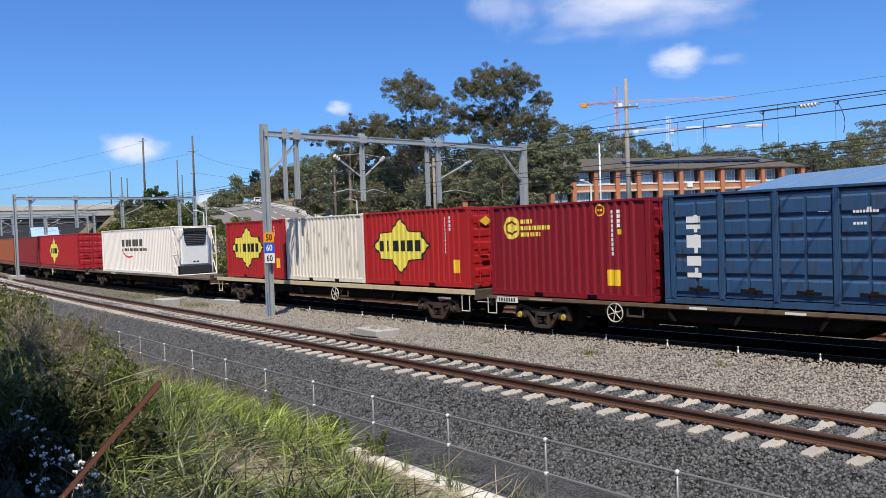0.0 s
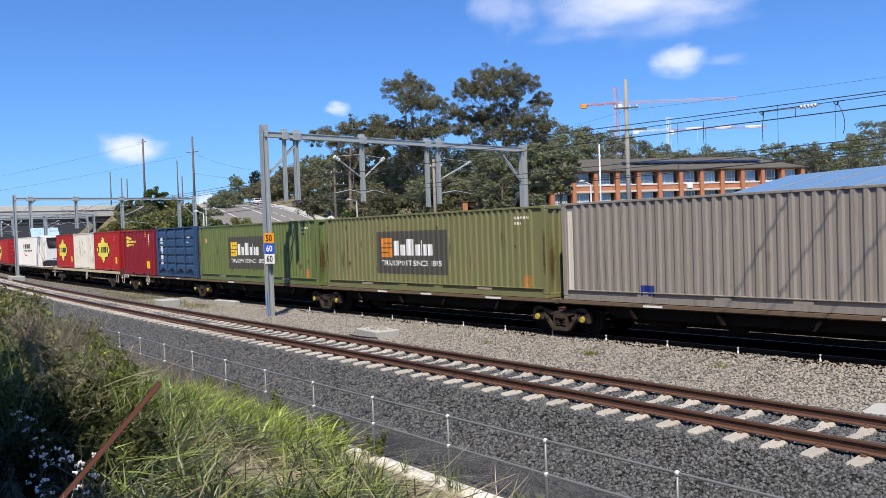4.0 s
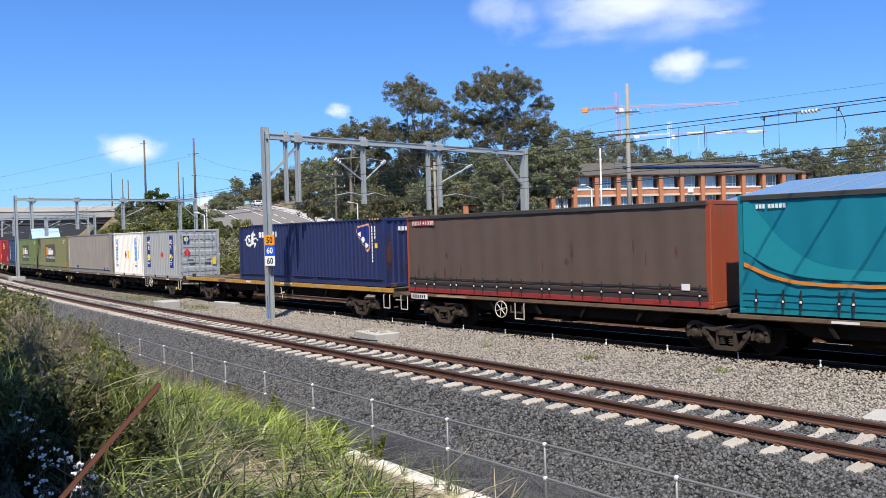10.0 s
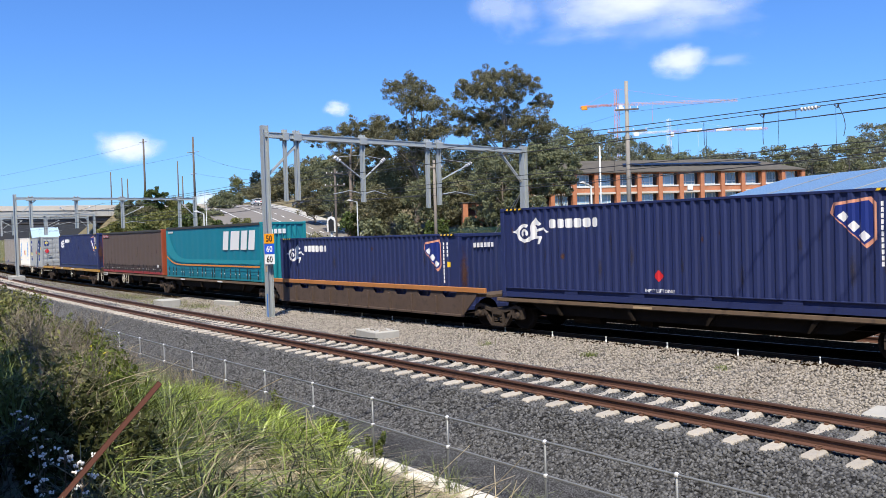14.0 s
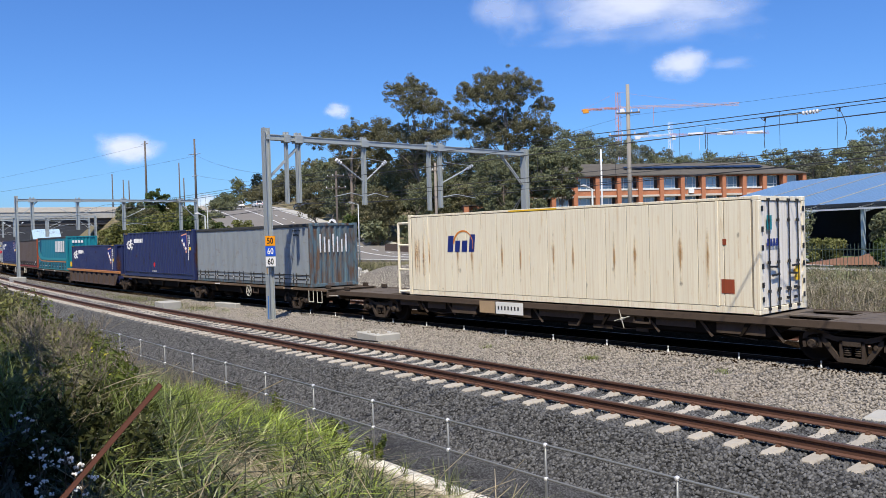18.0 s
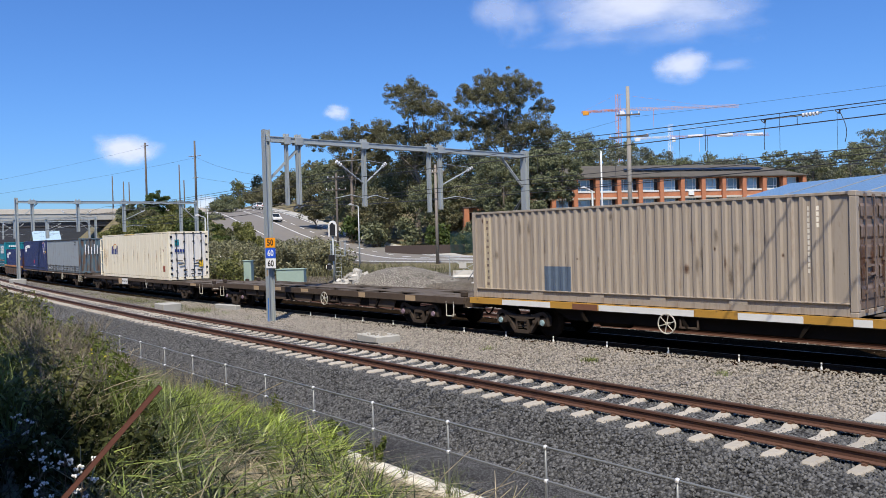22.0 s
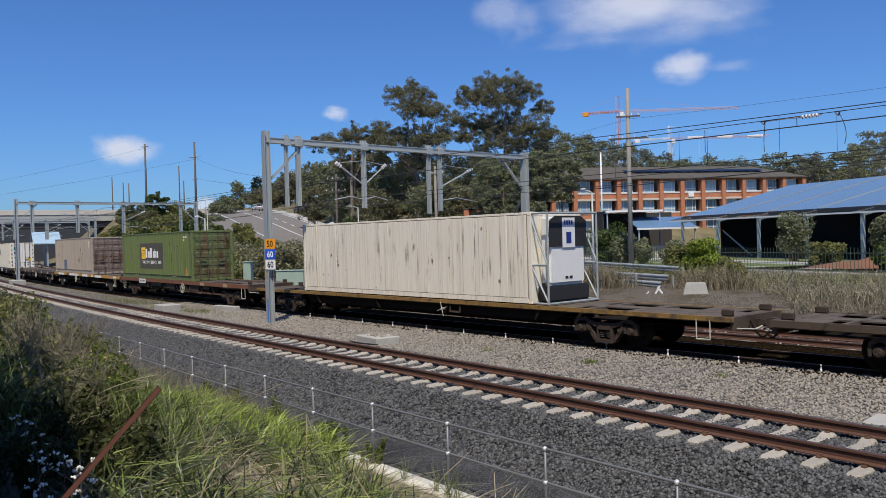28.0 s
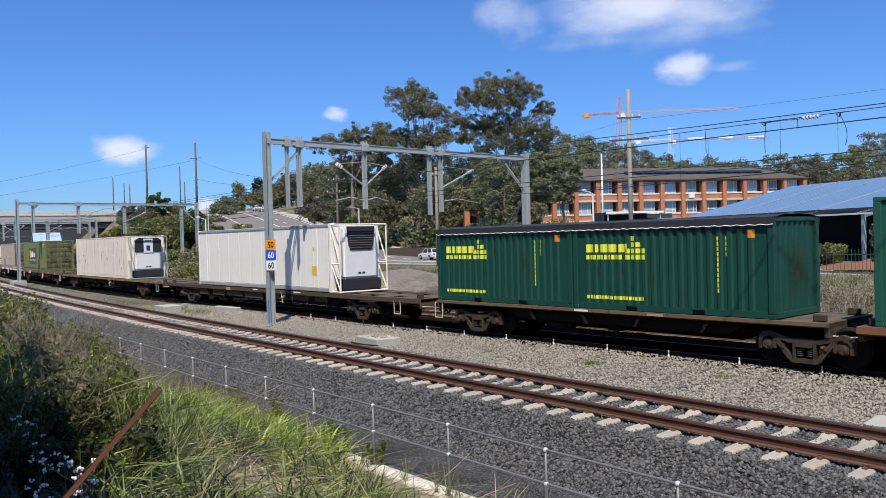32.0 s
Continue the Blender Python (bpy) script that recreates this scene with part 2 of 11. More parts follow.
M_CESS = stony("cess_gravel", (0.135, 0.136, 0.14), 46.0, 0.7, rough=0.95, depth=0.012, stain=(0.08, 0.08, 0.082), stain_amount=0.5, spec=0.05)
M_SOIL = material("dark_soil", (0.12, 0.095, 0.065), rough=0.95, vary=0.5, scale=0.8, fine=14, bump=0.5, dirt=(0.36, 0.3, 0.22), dirt_amount=0.45)
M_DIRT = stony("yard_gravel", (0.27, 0.235, 0.19), 22.0, 0.3, rough=0.95, stain=(0.17, 0.135, 0.09), stain_amount=0.55)
M_TURF = material("rough_turf", (0.15, 0.13, 0.06), rough=0.95, vary=0.55, scale=0.25, fine=6, bump=0.6, dirt=(0.23, 0.18, 0.11), dirt_amount=0.65)
M_LAWN = material("lawn", (0.13, 0.16, 0.055), rough=0.95, vary=0.35, scale=0.3, fine=6, bump=0.4)
M_KERB = material("pale_kerb", (0.72, 0.68, 0.6), rough=0.9, vary=0.25, scale=3, fine=30, bump=0.2, dirt=(0.28, 0.25, 0.2), dirt_amount=0.2)
M_ASPHALT = material("road_asphalt", (0.19, 0.175, 0.158), rough=0.9, vary=0.2, scale=0.5, fine=30, bump=0.2)
M_LINE = material("road_paint", (0.75, 0.75, 0.72), rough=0.7, vary=0.2)
M_RAIL = material("rail_rust", (0.1, 0.046, 0.031), rough=0.8, vary=0.35, scale=4, fine=40, bump=0.2)
M_RAILTOP = material("rail_head", (0.115, 0.065, 0.045), rough=0.5, metal=0.4, vary=0.3, scale=2, fine=30, bump=0.05)
M_RAILBRIGHT = material("rail_head_worn", (0.32, 0.31, 0.3), rough=0.3, metal=0.9, vary=0.2)
M_SLEEPER = material("sleeper_concrete", (0.39, 0.357, 0.31), rough=0.9, vary=0.25, scale=6, fine=50, jitter=0.12, bump=0.25, dirt=(0.2, 0.15, 0.1), dirt_amount=0.4)
M_CLIP = material("fastening_rust", (0.13, 0.065, 0.04), rough=0.85, vary=0.3, scale=20)
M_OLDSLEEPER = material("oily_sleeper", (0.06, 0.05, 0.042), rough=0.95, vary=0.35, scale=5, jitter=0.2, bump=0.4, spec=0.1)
M_CONC = material("weathered_concrete", (0.4, 0.39, 0.36), rough=0.9, vary=0.25, scale=2.5, fine=35, bump=0.25, dirt=(0.24, 0.22, 0.19), dirt_amount=0.3)
M_GALV = material("galvanised_steel", (0.40, 0.43, 0.43), rough=0.55, metal=0.3, vary=0.18, scale=2.5, fine=30, bump=0.04)
M_WIRE = material("overhead_wire", (0.035, 0.035, 0.04), rough=0.6, vary=0.1)
M_INSUL = material("white_insulator", (0.8, 0.8, 0.82), rough=0.25, vary=0.05)
# underframe grime and wheels: colours darkened further in place of deep shade
M_UNDER = material("grime_and_shade", (0.016, 0.012, 0.009), rough=0.85, vary=0.4, scale=3, fine=25, bump=0.2, dirt=(0.055, 0.034, 0.022), dirt_amount=0.25, spec=0.1)
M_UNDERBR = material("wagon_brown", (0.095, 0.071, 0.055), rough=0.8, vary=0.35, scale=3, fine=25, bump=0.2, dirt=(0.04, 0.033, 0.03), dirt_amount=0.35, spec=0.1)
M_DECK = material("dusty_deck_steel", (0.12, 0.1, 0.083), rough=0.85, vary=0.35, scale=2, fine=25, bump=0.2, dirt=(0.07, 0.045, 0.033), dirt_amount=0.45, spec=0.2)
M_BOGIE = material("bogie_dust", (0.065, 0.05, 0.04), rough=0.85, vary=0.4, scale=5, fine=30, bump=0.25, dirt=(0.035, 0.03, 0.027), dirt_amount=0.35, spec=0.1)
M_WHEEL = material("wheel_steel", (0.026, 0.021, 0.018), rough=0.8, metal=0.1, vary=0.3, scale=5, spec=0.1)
M_WHITE = material("white_paint", (0.78, 0.78, 0.76), rough=0.5, vary=0.1, dirt=(0.3, 0.26, 0.22), dirt_amount=0.1)
M_BLACK = material("black_paint", (0.018, 0.018, 0.02), rough=0.45, vary=0.2)

# ---- ground ----
def smooth_step(a, b, x):
    t = min(1.0, max(0.0, (x - a) / (b - a)))
    return t * t * (3 - 2 * t)


def hill(x, y):
    """The natural ground beyond the line: level by the yard, climbing to the road crossing and behind the road."""
    z = 0.2 + 11.2 * smooth_step(-80, -190, x)
    return z + 0.15 * min(40.0, max(0.0, y - 76 - 0.27 * max(0.0, -82 - x))) * smooth_step(-52, -76, x)


def kerb_d(u):
    return 11.78 - 0.045 * (u - 4.85)


def bank_z(u, d):
    """The grassy bank on the camera's side."""
    o = d - kerb_d(u)
    return -0.74 + 0.26 * min(max(0.0, o), 8.8) + 0.10 * noise.noise((u * 0.5, d * 0.5, 7)) * smooth_step(0, 1.5, o)


def ground_z(x, y):
    u, d = track_uv(x, y)
    if d > 11.5:
        z = bank_z(u, d) - 0.35
    elif d > -10.0:
        z = -0.95
    else:
        k = smooth_step(-10.0, -12.0, d)
        z = -0.95 * (1 - k) + 0.3 * k
        z += (hill(x, y) - 0.3) * smooth_step(-13.0, -26.0, d)
    far = math.hypot(x, y)
    z += 15 * smooth_step(170, 420, far) * smooth_step(40, 200, y + 0.3 * x) * (1 if d < 0 else 0)
    z += (noise.noise((x * 0.08, y * 0.08, 0)) * 0.2 if d < -24 else 0)
    return z


def spread(fine, step, far):
    """Grid lines: even steps of `step` out to `fine`, then ever wider."""
    v = list(np.arange(0, fine, step))
    s = step
    while v[-1] < far:
        s *= 1.25
        v.append(v[-1] + s)
    return v


gx = sorted({-v for v in spread(130, 1.6, 3500)} | set(spread(40, 2.0, 3500)))
gy = sorted({-v for v in spread(12, 2.0, 3500)} | set(spread(125, 1.6, 3500)))
gv = [(x, y, ground_z(x, y)) for y in gy for x in gx]
gn = len(gx)
gf = [(j * gn + i, j * gn + i + 1, (j + 1) * gn + i + 1, (j + 1) * gn + i) for j in range(len(gy) - 1) for i in range(gn - 1)]
thing("ground", None, "uneven ground of dry turf and soil", "ground", kind="structure", data=raw_mesh("ground", gv, gf, [M_TURF], smooth=True))


def strip(name, mats, rows, us, label, wobble=0.0, category="ground"):
    """A long bed along the line: rows(u) gives its cross section as (d, z) points."""
    vs, fs = [], []
    k = len(rows(0.0))
    for u in us:
        for j, (d, z) in enumerate(rows(u)):
            q = trk(u, d, z + (wobble * noise.noise((u * 1.7, d * 1.7, 3)) if 0 < j < k - 1 else 0))
            vs.append(tuple(q))
    for i in range(len(us) - 1):
        for j in range(k - 1):
            a = i * k + j
            fs.append((a, a + 1, a + k + 1, a + k))
    return thing(name, None, label, category, kind="structure", data=raw_mesh(name, vs, fs, mats, smooth=True))


U_FINE = list(np.arange(-12, 60, 0.5)) + list(np.arange(60, 120, 2.0))
U_ALL = list(np.arange(-300, -12, 8.0)) + U_FINE + list(np.arange(120, 410, 8.0))


def span(d0, z0, d1, z1, n):
    return [(d0 + (d1 - d0) * i / n, z0 + (z1 - z0) * i / n) for i in range(n)]


def split_d(u):
    return min(near_d(u) - 1.75, 5.6)


strip("ballast_bed", [M_BALLAST_DARK], lambda u: span(near_d(u) + 3.0, -0.95, near_d(u) + 2.6, -0.72, 2) + span(near_d(u) + 2.6, -0.72, near_d(u) + 1.45, -0.112, 5)
      + span(near_d(u) + 1.45, -0.112, split_d(u) + 0.15, -0.112, 8) + [(split_d(u) + 0.15, -0.112), (split_d(u) - 0.1, -0.3)], U_ALL, "dark grey crushed stone ballast under the near track", 0.03)
strip("ballast_bed_pale", [M_BALLAST], lambda u: [(split_d(u) + 0.1, -0.35)] + span(split_d(u), -0.13, 1.3, -0.16, 8) + span(1.3, -0.16, -9.6, -0.2, 12) + [(-9.6, -0.2), (-10.2, -0.9)],
      U_ALL, "pale grey-brown ballast between and under the tracks", 0.04)
# strip under the train: its shade is put into the colour, over oil stain
strip("oily_ballast", [M_OILSHADE], lambda u: [(1.32, -0.3)] + span(1.3, -0.125, -2.9, -0.13, 9) + [(-2.9, -0.13), (-2.92, -0.3)], U_ALL, "ballast under the train, blackened for its shade as well as oil", 0.02)
strip("cess_path", [M_CESS], lambda u: [(kerb_d(u), -1.1), (kerb_d(u) - 0.02, -0.8)] + span(kerb_d(u) - 0.05, -0.79, near_d(u) + 2.5, -0.76, 5) + [(near_d(u) + 2.5, -0.76)], list(np.arange(-40, 60, 1.0)), "fine dark gravel path along the ballast", 0.012)
strip("yard", [M_DIRT], lambda u: [(-9.9, -0.5), (-10.1, -0.12), (-11.0, 0.06), (-12.0, 0.36), (-14, 0.38), (-18, 0.4), (-21.5, 0.42), (-22.3, 0.2)], list(np.arange(-20, 62, 2.0)), "pale compacted gravel yard beside the line", 0.06)

strip("grass_bank", [M_SOIL], lambda u: [(kerb_d(u) + 0.05, -1.2)] + [(kerb_d(u) + 0.06 + o, bank_z(u, kerb_d(u) + o)) for o in (0, 0.15, 0.4, 0.8, 1.2, 1.7, 2.2, 2.8, 3.5, 4.2, 5, 6, 7, 8, 9, 10.5, 13)] + [(kerb_d(u) + 16, 0.6)],
      list(np.arange(-30, 70, 0.7)), "dry earth bank under long grass and weeds", 0.0)
strip("kerb", [M_KERB], lambda u: [(kerb_d(u) - 0.2, -1.0), (kerb_d(u) - 0.2, -0.70), (kerb_d(u) - 0.18, -0.675), (kerb_d(u) + 0.12, -0.655), (kerb_d(u) + 0.14, -0.69), (kerb_d(u) + 0.14, -1.0)], list(np.arange(-20, 40, 1.0)), "pale concrete kerb of the drain", 0.0, "kerb")


# ---- tracks ----
RAIL = [(-0.068, -0.165), (0.068, -0.165), (0.068, -0.15), (0.014, -0.13), (0.014, -0.045), (0.037, -0.035), (0.037, -0.006), (0.03, 0.0), (-0.03, 0.0), (-0.037, -0.006), (-0.037, -0.035), (-0.014, -0.045), (-0.014, -0.13), (-0.068, -0.15)]


def rail_mesh(path_d, z, us, web, head):
    vs, fs, ix = [], [], []
    k = len(RAIL)
    for u in us:
        for d, h in RAIL:
            vs.append(tuple(trk(u, path_d(u) + d, z + h)))
    for i in range(len(us) - 1):
        for j in range(k):
            a, b = i * k + j, i * k + (j + 1) % k
            fs.append((a, b, b + k, a + k))
            ix.append(1 if j in (6, 7, 8) else 0)
    return raw_mesh("rail", vs, fs, [web, head], index=ix)


def sleeper_mesh(mat):
    """Concrete sleeper, raised and sloped at the rail seats, sunk in the middle; with clips beside both rails."""
    bm = bmesh.new()
    sec = [(-1.25, 0.085, -0.03), (-1.2, 0.10, 0.0), (-0.62, 0.115, 0.015), (-0.45, 0.10, -0.035), (0.45, 0.10, -0.035), (0.62, 0.115, 0.015), (1.2, 0.10, 0.0), (1.25, 0.085, -0.03)]
    rings = []
    for y, w, z in sec:
        rings.append([bm.verts.new(c) for c in ((-w - 0.03, y, -0.2), (-w, y, z - 0.03), (-w + 0.03, y, z), (w - 0.03, y, z), (w, y, z - 0.03), (w + 0.03, y, -0.2))])
    for a, b in zip(rings, rings[1:]):
        for i in range(5):
            bm.faces.new((a[i], b[i], b[i + 1], a[i + 1]))
    bm.faces.new(rings[0])
    bm.faces.new(rings[-1][::-1])
    for s in (-1, 1):
        for o in (-1, 1):
            y = s * 0.752 + o * 0.115
            box(bm, -0.032, 0.032, y - 0.03, y + 0.03, 0.0, 0.035, 1)
            tube(bm, (-0.05, y - 0.02 * o, 0.06), (0.05, y - 0.02 * o, 0.06), 0.011, n=6, mi=1)
    bmesh.ops.recalc_face_normals(bm, faces=bm.faces)
    return mesh_of("sleeper", bm, mat, M_CLIP)


def lay_track(name, path_d, z, us, web, head, label, sleepers, mat, single):
    """A track: two rails, and sleepers, single ones where the camera passes near."""
    tr = thing(name, None, label, "railway track", kind="structure")
    for s in (-1, 1):
        part("rail", rail_mesh(lambda u: path_d(u) + s * 0.752, z, us, web, head), None, tr)
    me = sleeper_mesh(mat)
    bv, bf, bi = [], [], []
    for u in sleepers:
        q = trk(u, path_d(u), z - 0.185)
        nxt = trk(u + 0.5, path_d(u + 0.5))
        turn = math.degrees(math.atan2(q.y - nxt.y, q.x - nxt.x))
        m = pose(q.x, q.y, q.z + random.uniform(-0.008, 0.008), 0, 0, turn + random.uniform(-0.6, 0.6))
        if single[0] <= u <= single[1]:
            part("sleeper", me, None, tr, at=m)
        else:
            n0 = len(bv)
            for x, y, h in ((-0.12, -1.25, 0), (0.12, -1.25, 0), (0.12, 1.25, 0), (-0.12, 1.25, 0)):
                bv += [tuple(m @ Vector((x, y, -0.15))), tuple(m @ Vector((x, y, 0.0)))]
            bf += [(n0 + 1, n0 + 3, n0 + 5, n0 + 7)] + [(n0 + 2 * i, n0 + (2 * i + 2) % 8, n0 + (2 * i + 3) % 8, n0 + 2 * i + 1) for i in range(4)]
    if bv:
        tagged(part("sleepers", raw_mesh("sleepers", bv, bf, [mat]), None, tr), kind="stuff")
    return tr


M_RAILOLD = material("greasy_rail", (0.022, 0.018, 0.016), rough=0.55, vary=0.4, scale=3, fine=30, bump=0.1, dirt=(0.1, 0.045, 0.028), dirt_amount=0.25, spec=0.15)
U_RAIL = list(np.arange(-300, -20, 10.0)) + list(np.arange(-20, 130, 2.5)) + list(np.arange(130, 410, 10.0))
lay_track("near_track", near_d, 0.13, U_RAIL, M_RAIL, M_RAILTOP, "rusty rails on pale concrete sleepers in dark ballast", list(np.arange(-120.13, 130, 0.6)), M_SLEEPER, (-8, 100))
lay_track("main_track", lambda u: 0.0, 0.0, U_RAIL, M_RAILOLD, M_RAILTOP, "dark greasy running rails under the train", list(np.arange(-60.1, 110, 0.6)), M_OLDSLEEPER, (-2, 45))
lay_track("middle_track", lambda u: -4.1, 0.0, U_RAIL, M_RAIL, M_RAILTOP, "rusty rails of the track beyond the train", list(np.arange(-40.2, 110, 0.6)), M_OLDSLEEPER, (5, 12))
lay_track("far_track", lambda u: -8.2, 0.0, U_RAIL, M_RAIL, M_RAILBRIGHT, "rusty rails of the far running line", list(np.arange(-40.3, 110, 0.6)), M_OLDSLEEPER, (5, 12))


# ---- loose stones ----
def stones(name, mat, n, u0, u1, ds, zf, size, label, seed):
    """Crushed stones lying on a bed, as one sheet of small angular pieces."""
    rng = np.random.default_rng(seed)
    u = u0 + (u1 - u0) * rng.uniform(0, 1, n) ** 1.5
    k = rng.uniform(0, 1, n)
    lo, hi = ds
    dlo, dhi = np.array([lo(a) for a in u]), np.array([hi(a) for a in u])
    d = dlo + (dhi - dlo) * k
    z = np.array([zf(a, b) for a, b in zip(u, d)])
    a = BEND * u
    c = np.stack([-np.sin(a) / BEND - d * np.sin(a), OFF + (1 - np.cos(a)) / BEND - d * np.cos(a), z], 1)
    base = np.array([(1, 0, 0), (-1, 0, 0), (0, 1, 0), (0, -1, 0), (0, 0, 0.8), (0, 0, -0.8)], dtype=float)
    s = size * rng.uniform(0.55, 1.25, (n, 1, 1)) * rng.uniform(0.6, 1.2, (n, 6, 1))
    v = base[None] * s
    th, ph = rng.uniform(0, 6.28, n), rng.uniform(0, 3.14, n)
    ct, st, cp, sp = np.cos(th)[:, None], np.sin(th)[:, None], np.cos(ph)[:, None], np.sin(ph)[:, None]
    x, y, w = v[..., 0], v[..., 1], v[..., 2]
    y, w = y * cp - w * sp, y * sp + w * cp
    x, y = x * ct - y * st, x * st + y * ct
    v = np.stack([x, y, w], 2) + c[:, None, :]
    f = np.array([(0, 2, 4), (2, 1, 4), (1, 3, 4), (3, 0, 4), (2, 0, 5), (1, 2, 5), (3, 1, 5), (0, 3, 5)])
    faces = (f[None] + 6 * np.arange(n)[:, None, None]).reshape(-1, 3)
    thing(name, None, label, "ballast", kind="stuff", data=big_mesh(name, v.reshape(-1, 3), faces, [mat]))


def shoulder(u, d):
    o = d - near_d(u)
    return (-0.118 if abs(o) < 0.68 else -0.11) if o < 1.45 else max(-0.76, -0.11 - 0.54 * (o - 1.45))


stones("ballast_stones", M_STONE_DARK, 85000, -6, 44, (lambda u: split_d(u), lambda u: near_d(u) + 2.75), shoulder, 0.042, "dark crushed ballast stones round the near track", 5)
stones("ballast_stones_pale", M_STONE, 42000, -4, 44, (lambda u: 0.8, lambda u: split_d(u) + 0.1), lambda u, d: -0.13, 0.040, "pale crushed ballast stones beside the train", 6)
stones("ballast_stones", M_STONE_DARK, 22000, 42, 90, (lambda u: split_d(u), lambda u: near_d(u) + 2.6), shoulder, 0.055, "dark crushed ballast stones further along the near track", 8)
stones("ballast_stones_far", M_STONE, 9000, 0, 42, (lambda u: -9.4, lambda u: -1.0), lambda u, d: -0.18, 0.05, "pale ballast stones between the far tracks", 7)

# ---- the train ----
MOVERS = []     # (thing, metres along the train at 6 s, height)
WHEELSETS = []
W2 = 1.219
CORR, DEEP = 0.276, 0.041


def corr_y(x, L, flat=0.16):
    """Depth of a corrugated sheet at x: 0 on the outer flats, DEEP in the troughs."""
    if x < -L / 2 + flat or x > L / 2 - flat:
        return DEEP
    p = ((x + L / 2 - flat) % CORR) / CORR
    if p < 0.31:
        return DEEP
    if p < 0.50:
        return DEEP * (1 - (p - 0.31) / 0.19)
    if p < 0.81:
        return 0.0
    return DEEP * (p - 0.81) / 0.19


def corr_breaks(L, flat=0.16):
    xs, n = [-L / 2 + flat], int((L - 2 * flat) / CORR)
    for i in range(n):
        xs += [-L / 2 + flat + (i + p) * CORR for p in (0.31, 0.50, 0.81, 1.0)]
    return xs


SHEETS = {}


def corr_sheet(L, z0, z1, name="side_panel"):
    """A trapezoid-ribbed wall sheet in the x-z plane; its outer flats lie at y = 0, inwards is +y."""
    key = (round(L, 3), round(z0, 3), round(z1, 3))
    if key not in SHEETS:
        xs = [-L / 2] + corr_breaks(L) + [L / 2]
        vs = [(x, corr_y(x + (1e-5 if i < len(xs) - 1 else -1e-5), L), z) for i, x in enumerate(xs) for z in (z0, z1)]
        SHEETS[key] = (vs, [(2 * i, 2 * i + 2, 2 * i + 3, 2 * i + 1) for i in range(len(xs) - 1)])
    vs, fs = SHEETS[key]
    return vs, fs


def sheet_part(name, L, z0, z1, mat, parent, at):
    vs, fs = corr_sheet(L, z0, z1)
    key = (name, round(L, 3), round(z0, 3), round(z1, 3), mat.name)
    if key not in SHEETS:
        SHEETS[key] = raw_mesh(name, vs, fs, [mat])
    return part(name, SHEETS[key], None, parent, at=at)


BOXES = {}


def box_part(name, dims, mat, parent, at=None, bevel=0.012, label=""):
    key = (name, tuple(round(v, 4) for v in dims), mat.name)
    if key not in BOXES:
        BOXES[key] = mesh_of(name, bbox(*dims, bevel=bevel), mat)
    return part(name, BOXES[key], None, parent, label, at)


def mover(name, U, z, label, category, group):
    ob = thing(name, on_track(U + rolled(0), 0, z), label, category, group)
    MOVERS.append((ob, U, z))
    return ob


M_CAST = material("corner_casting_steel", (0.2, 0.18, 0.16), rough=0.7, metal=0.2, vary=0.4, scale=8)
M_GASKET = material("dark_rubber", (0.02, 0.02, 0.022), rough=0.7, vary=0.2)
M_LOCK = material("lock_bar_steel", (0.42, 0.43, 0.44), rough=0.5, metal=0.5, vary=0.3, scale=6, dirt=(0.16, 0.09, 0.05), dirt_amount=0.3)


def frame_parts(c, L, H, mat, castings=None, pockets=True):
    """Posts, rails and castings common to every box."""
    castings = castings or mat
    for sx in (-1, 1):
        for sy in (-1, 1):
            x, y = sx * (L / 2 - 0.08), sy * (W2 - 0.08)
            box_part("corner_post", (-0.08, 0.08, -0.08, 0.08, 0.118, H - 0.118), mat, c, pose(x, y, 0))
            for z in (0.0, H - 0.118):
                box_part("corner_casting", (-0.09, 0.09, -0.085, 0.085, 0, 0.118), castings, c, pose(sx * (L / 2 - 0.09), sy * (W2 - 0.083), z), 0.015)
    for sy in (-1, 1):
        box_part("top_rail", (-L / 2 + 0.17, L / 2 - 0.17, -0.03, 0.03, H - 0.075, H - 0.01), mat, c, pose(0, sy * (W2 - 0.034), 0), 0.006)
        bm = bmesh.new()
        gaps = [(-1.2, -0.84), (0.84, 1.2)] if pockets else []
        e = [-L / 2 + 0.18] + [v for g in gaps for v in g] + [L / 2 - 0.18]
        for a, b in zip(e[::2], e[1::2]):
            box(bm, a, b, -0.025, 0.025, 0.02, 0.175)
        for a, b in gaps:
            box(bm, a, b, -0.025, 0.025, 0.135, 0.175)
        part("bottom_rail", bm, mat, c, at=pose(0, sy * (W2 - 0.03), 0))
        # near-black plates close the pockets in place of their inner shade
        for a, b in gaps:
            box_part("fork_pocket", (a, b, -0.02, 0.02, 0.025, 0.133), M_GASKET, c, pose(0, sy * (W2 - 0.09), 0), 0)
    for sx in (-1, 1):
        box_part("end_header", (-0.05, 0.05, -W2 + 0.17, W2 - 0.17, H - 0.12, H - 0.01), mat, c, pose(sx * (L / 2 - 0.06), 0, 0), 0.008)
        box_part("end_sill", (-0.05, 0.05, -W2 + 0.17, W2 - 0.17, 0.01, 0.15), mat, c, pose(sx * (L / 2 - 0.06), 0, 0), 0.008)


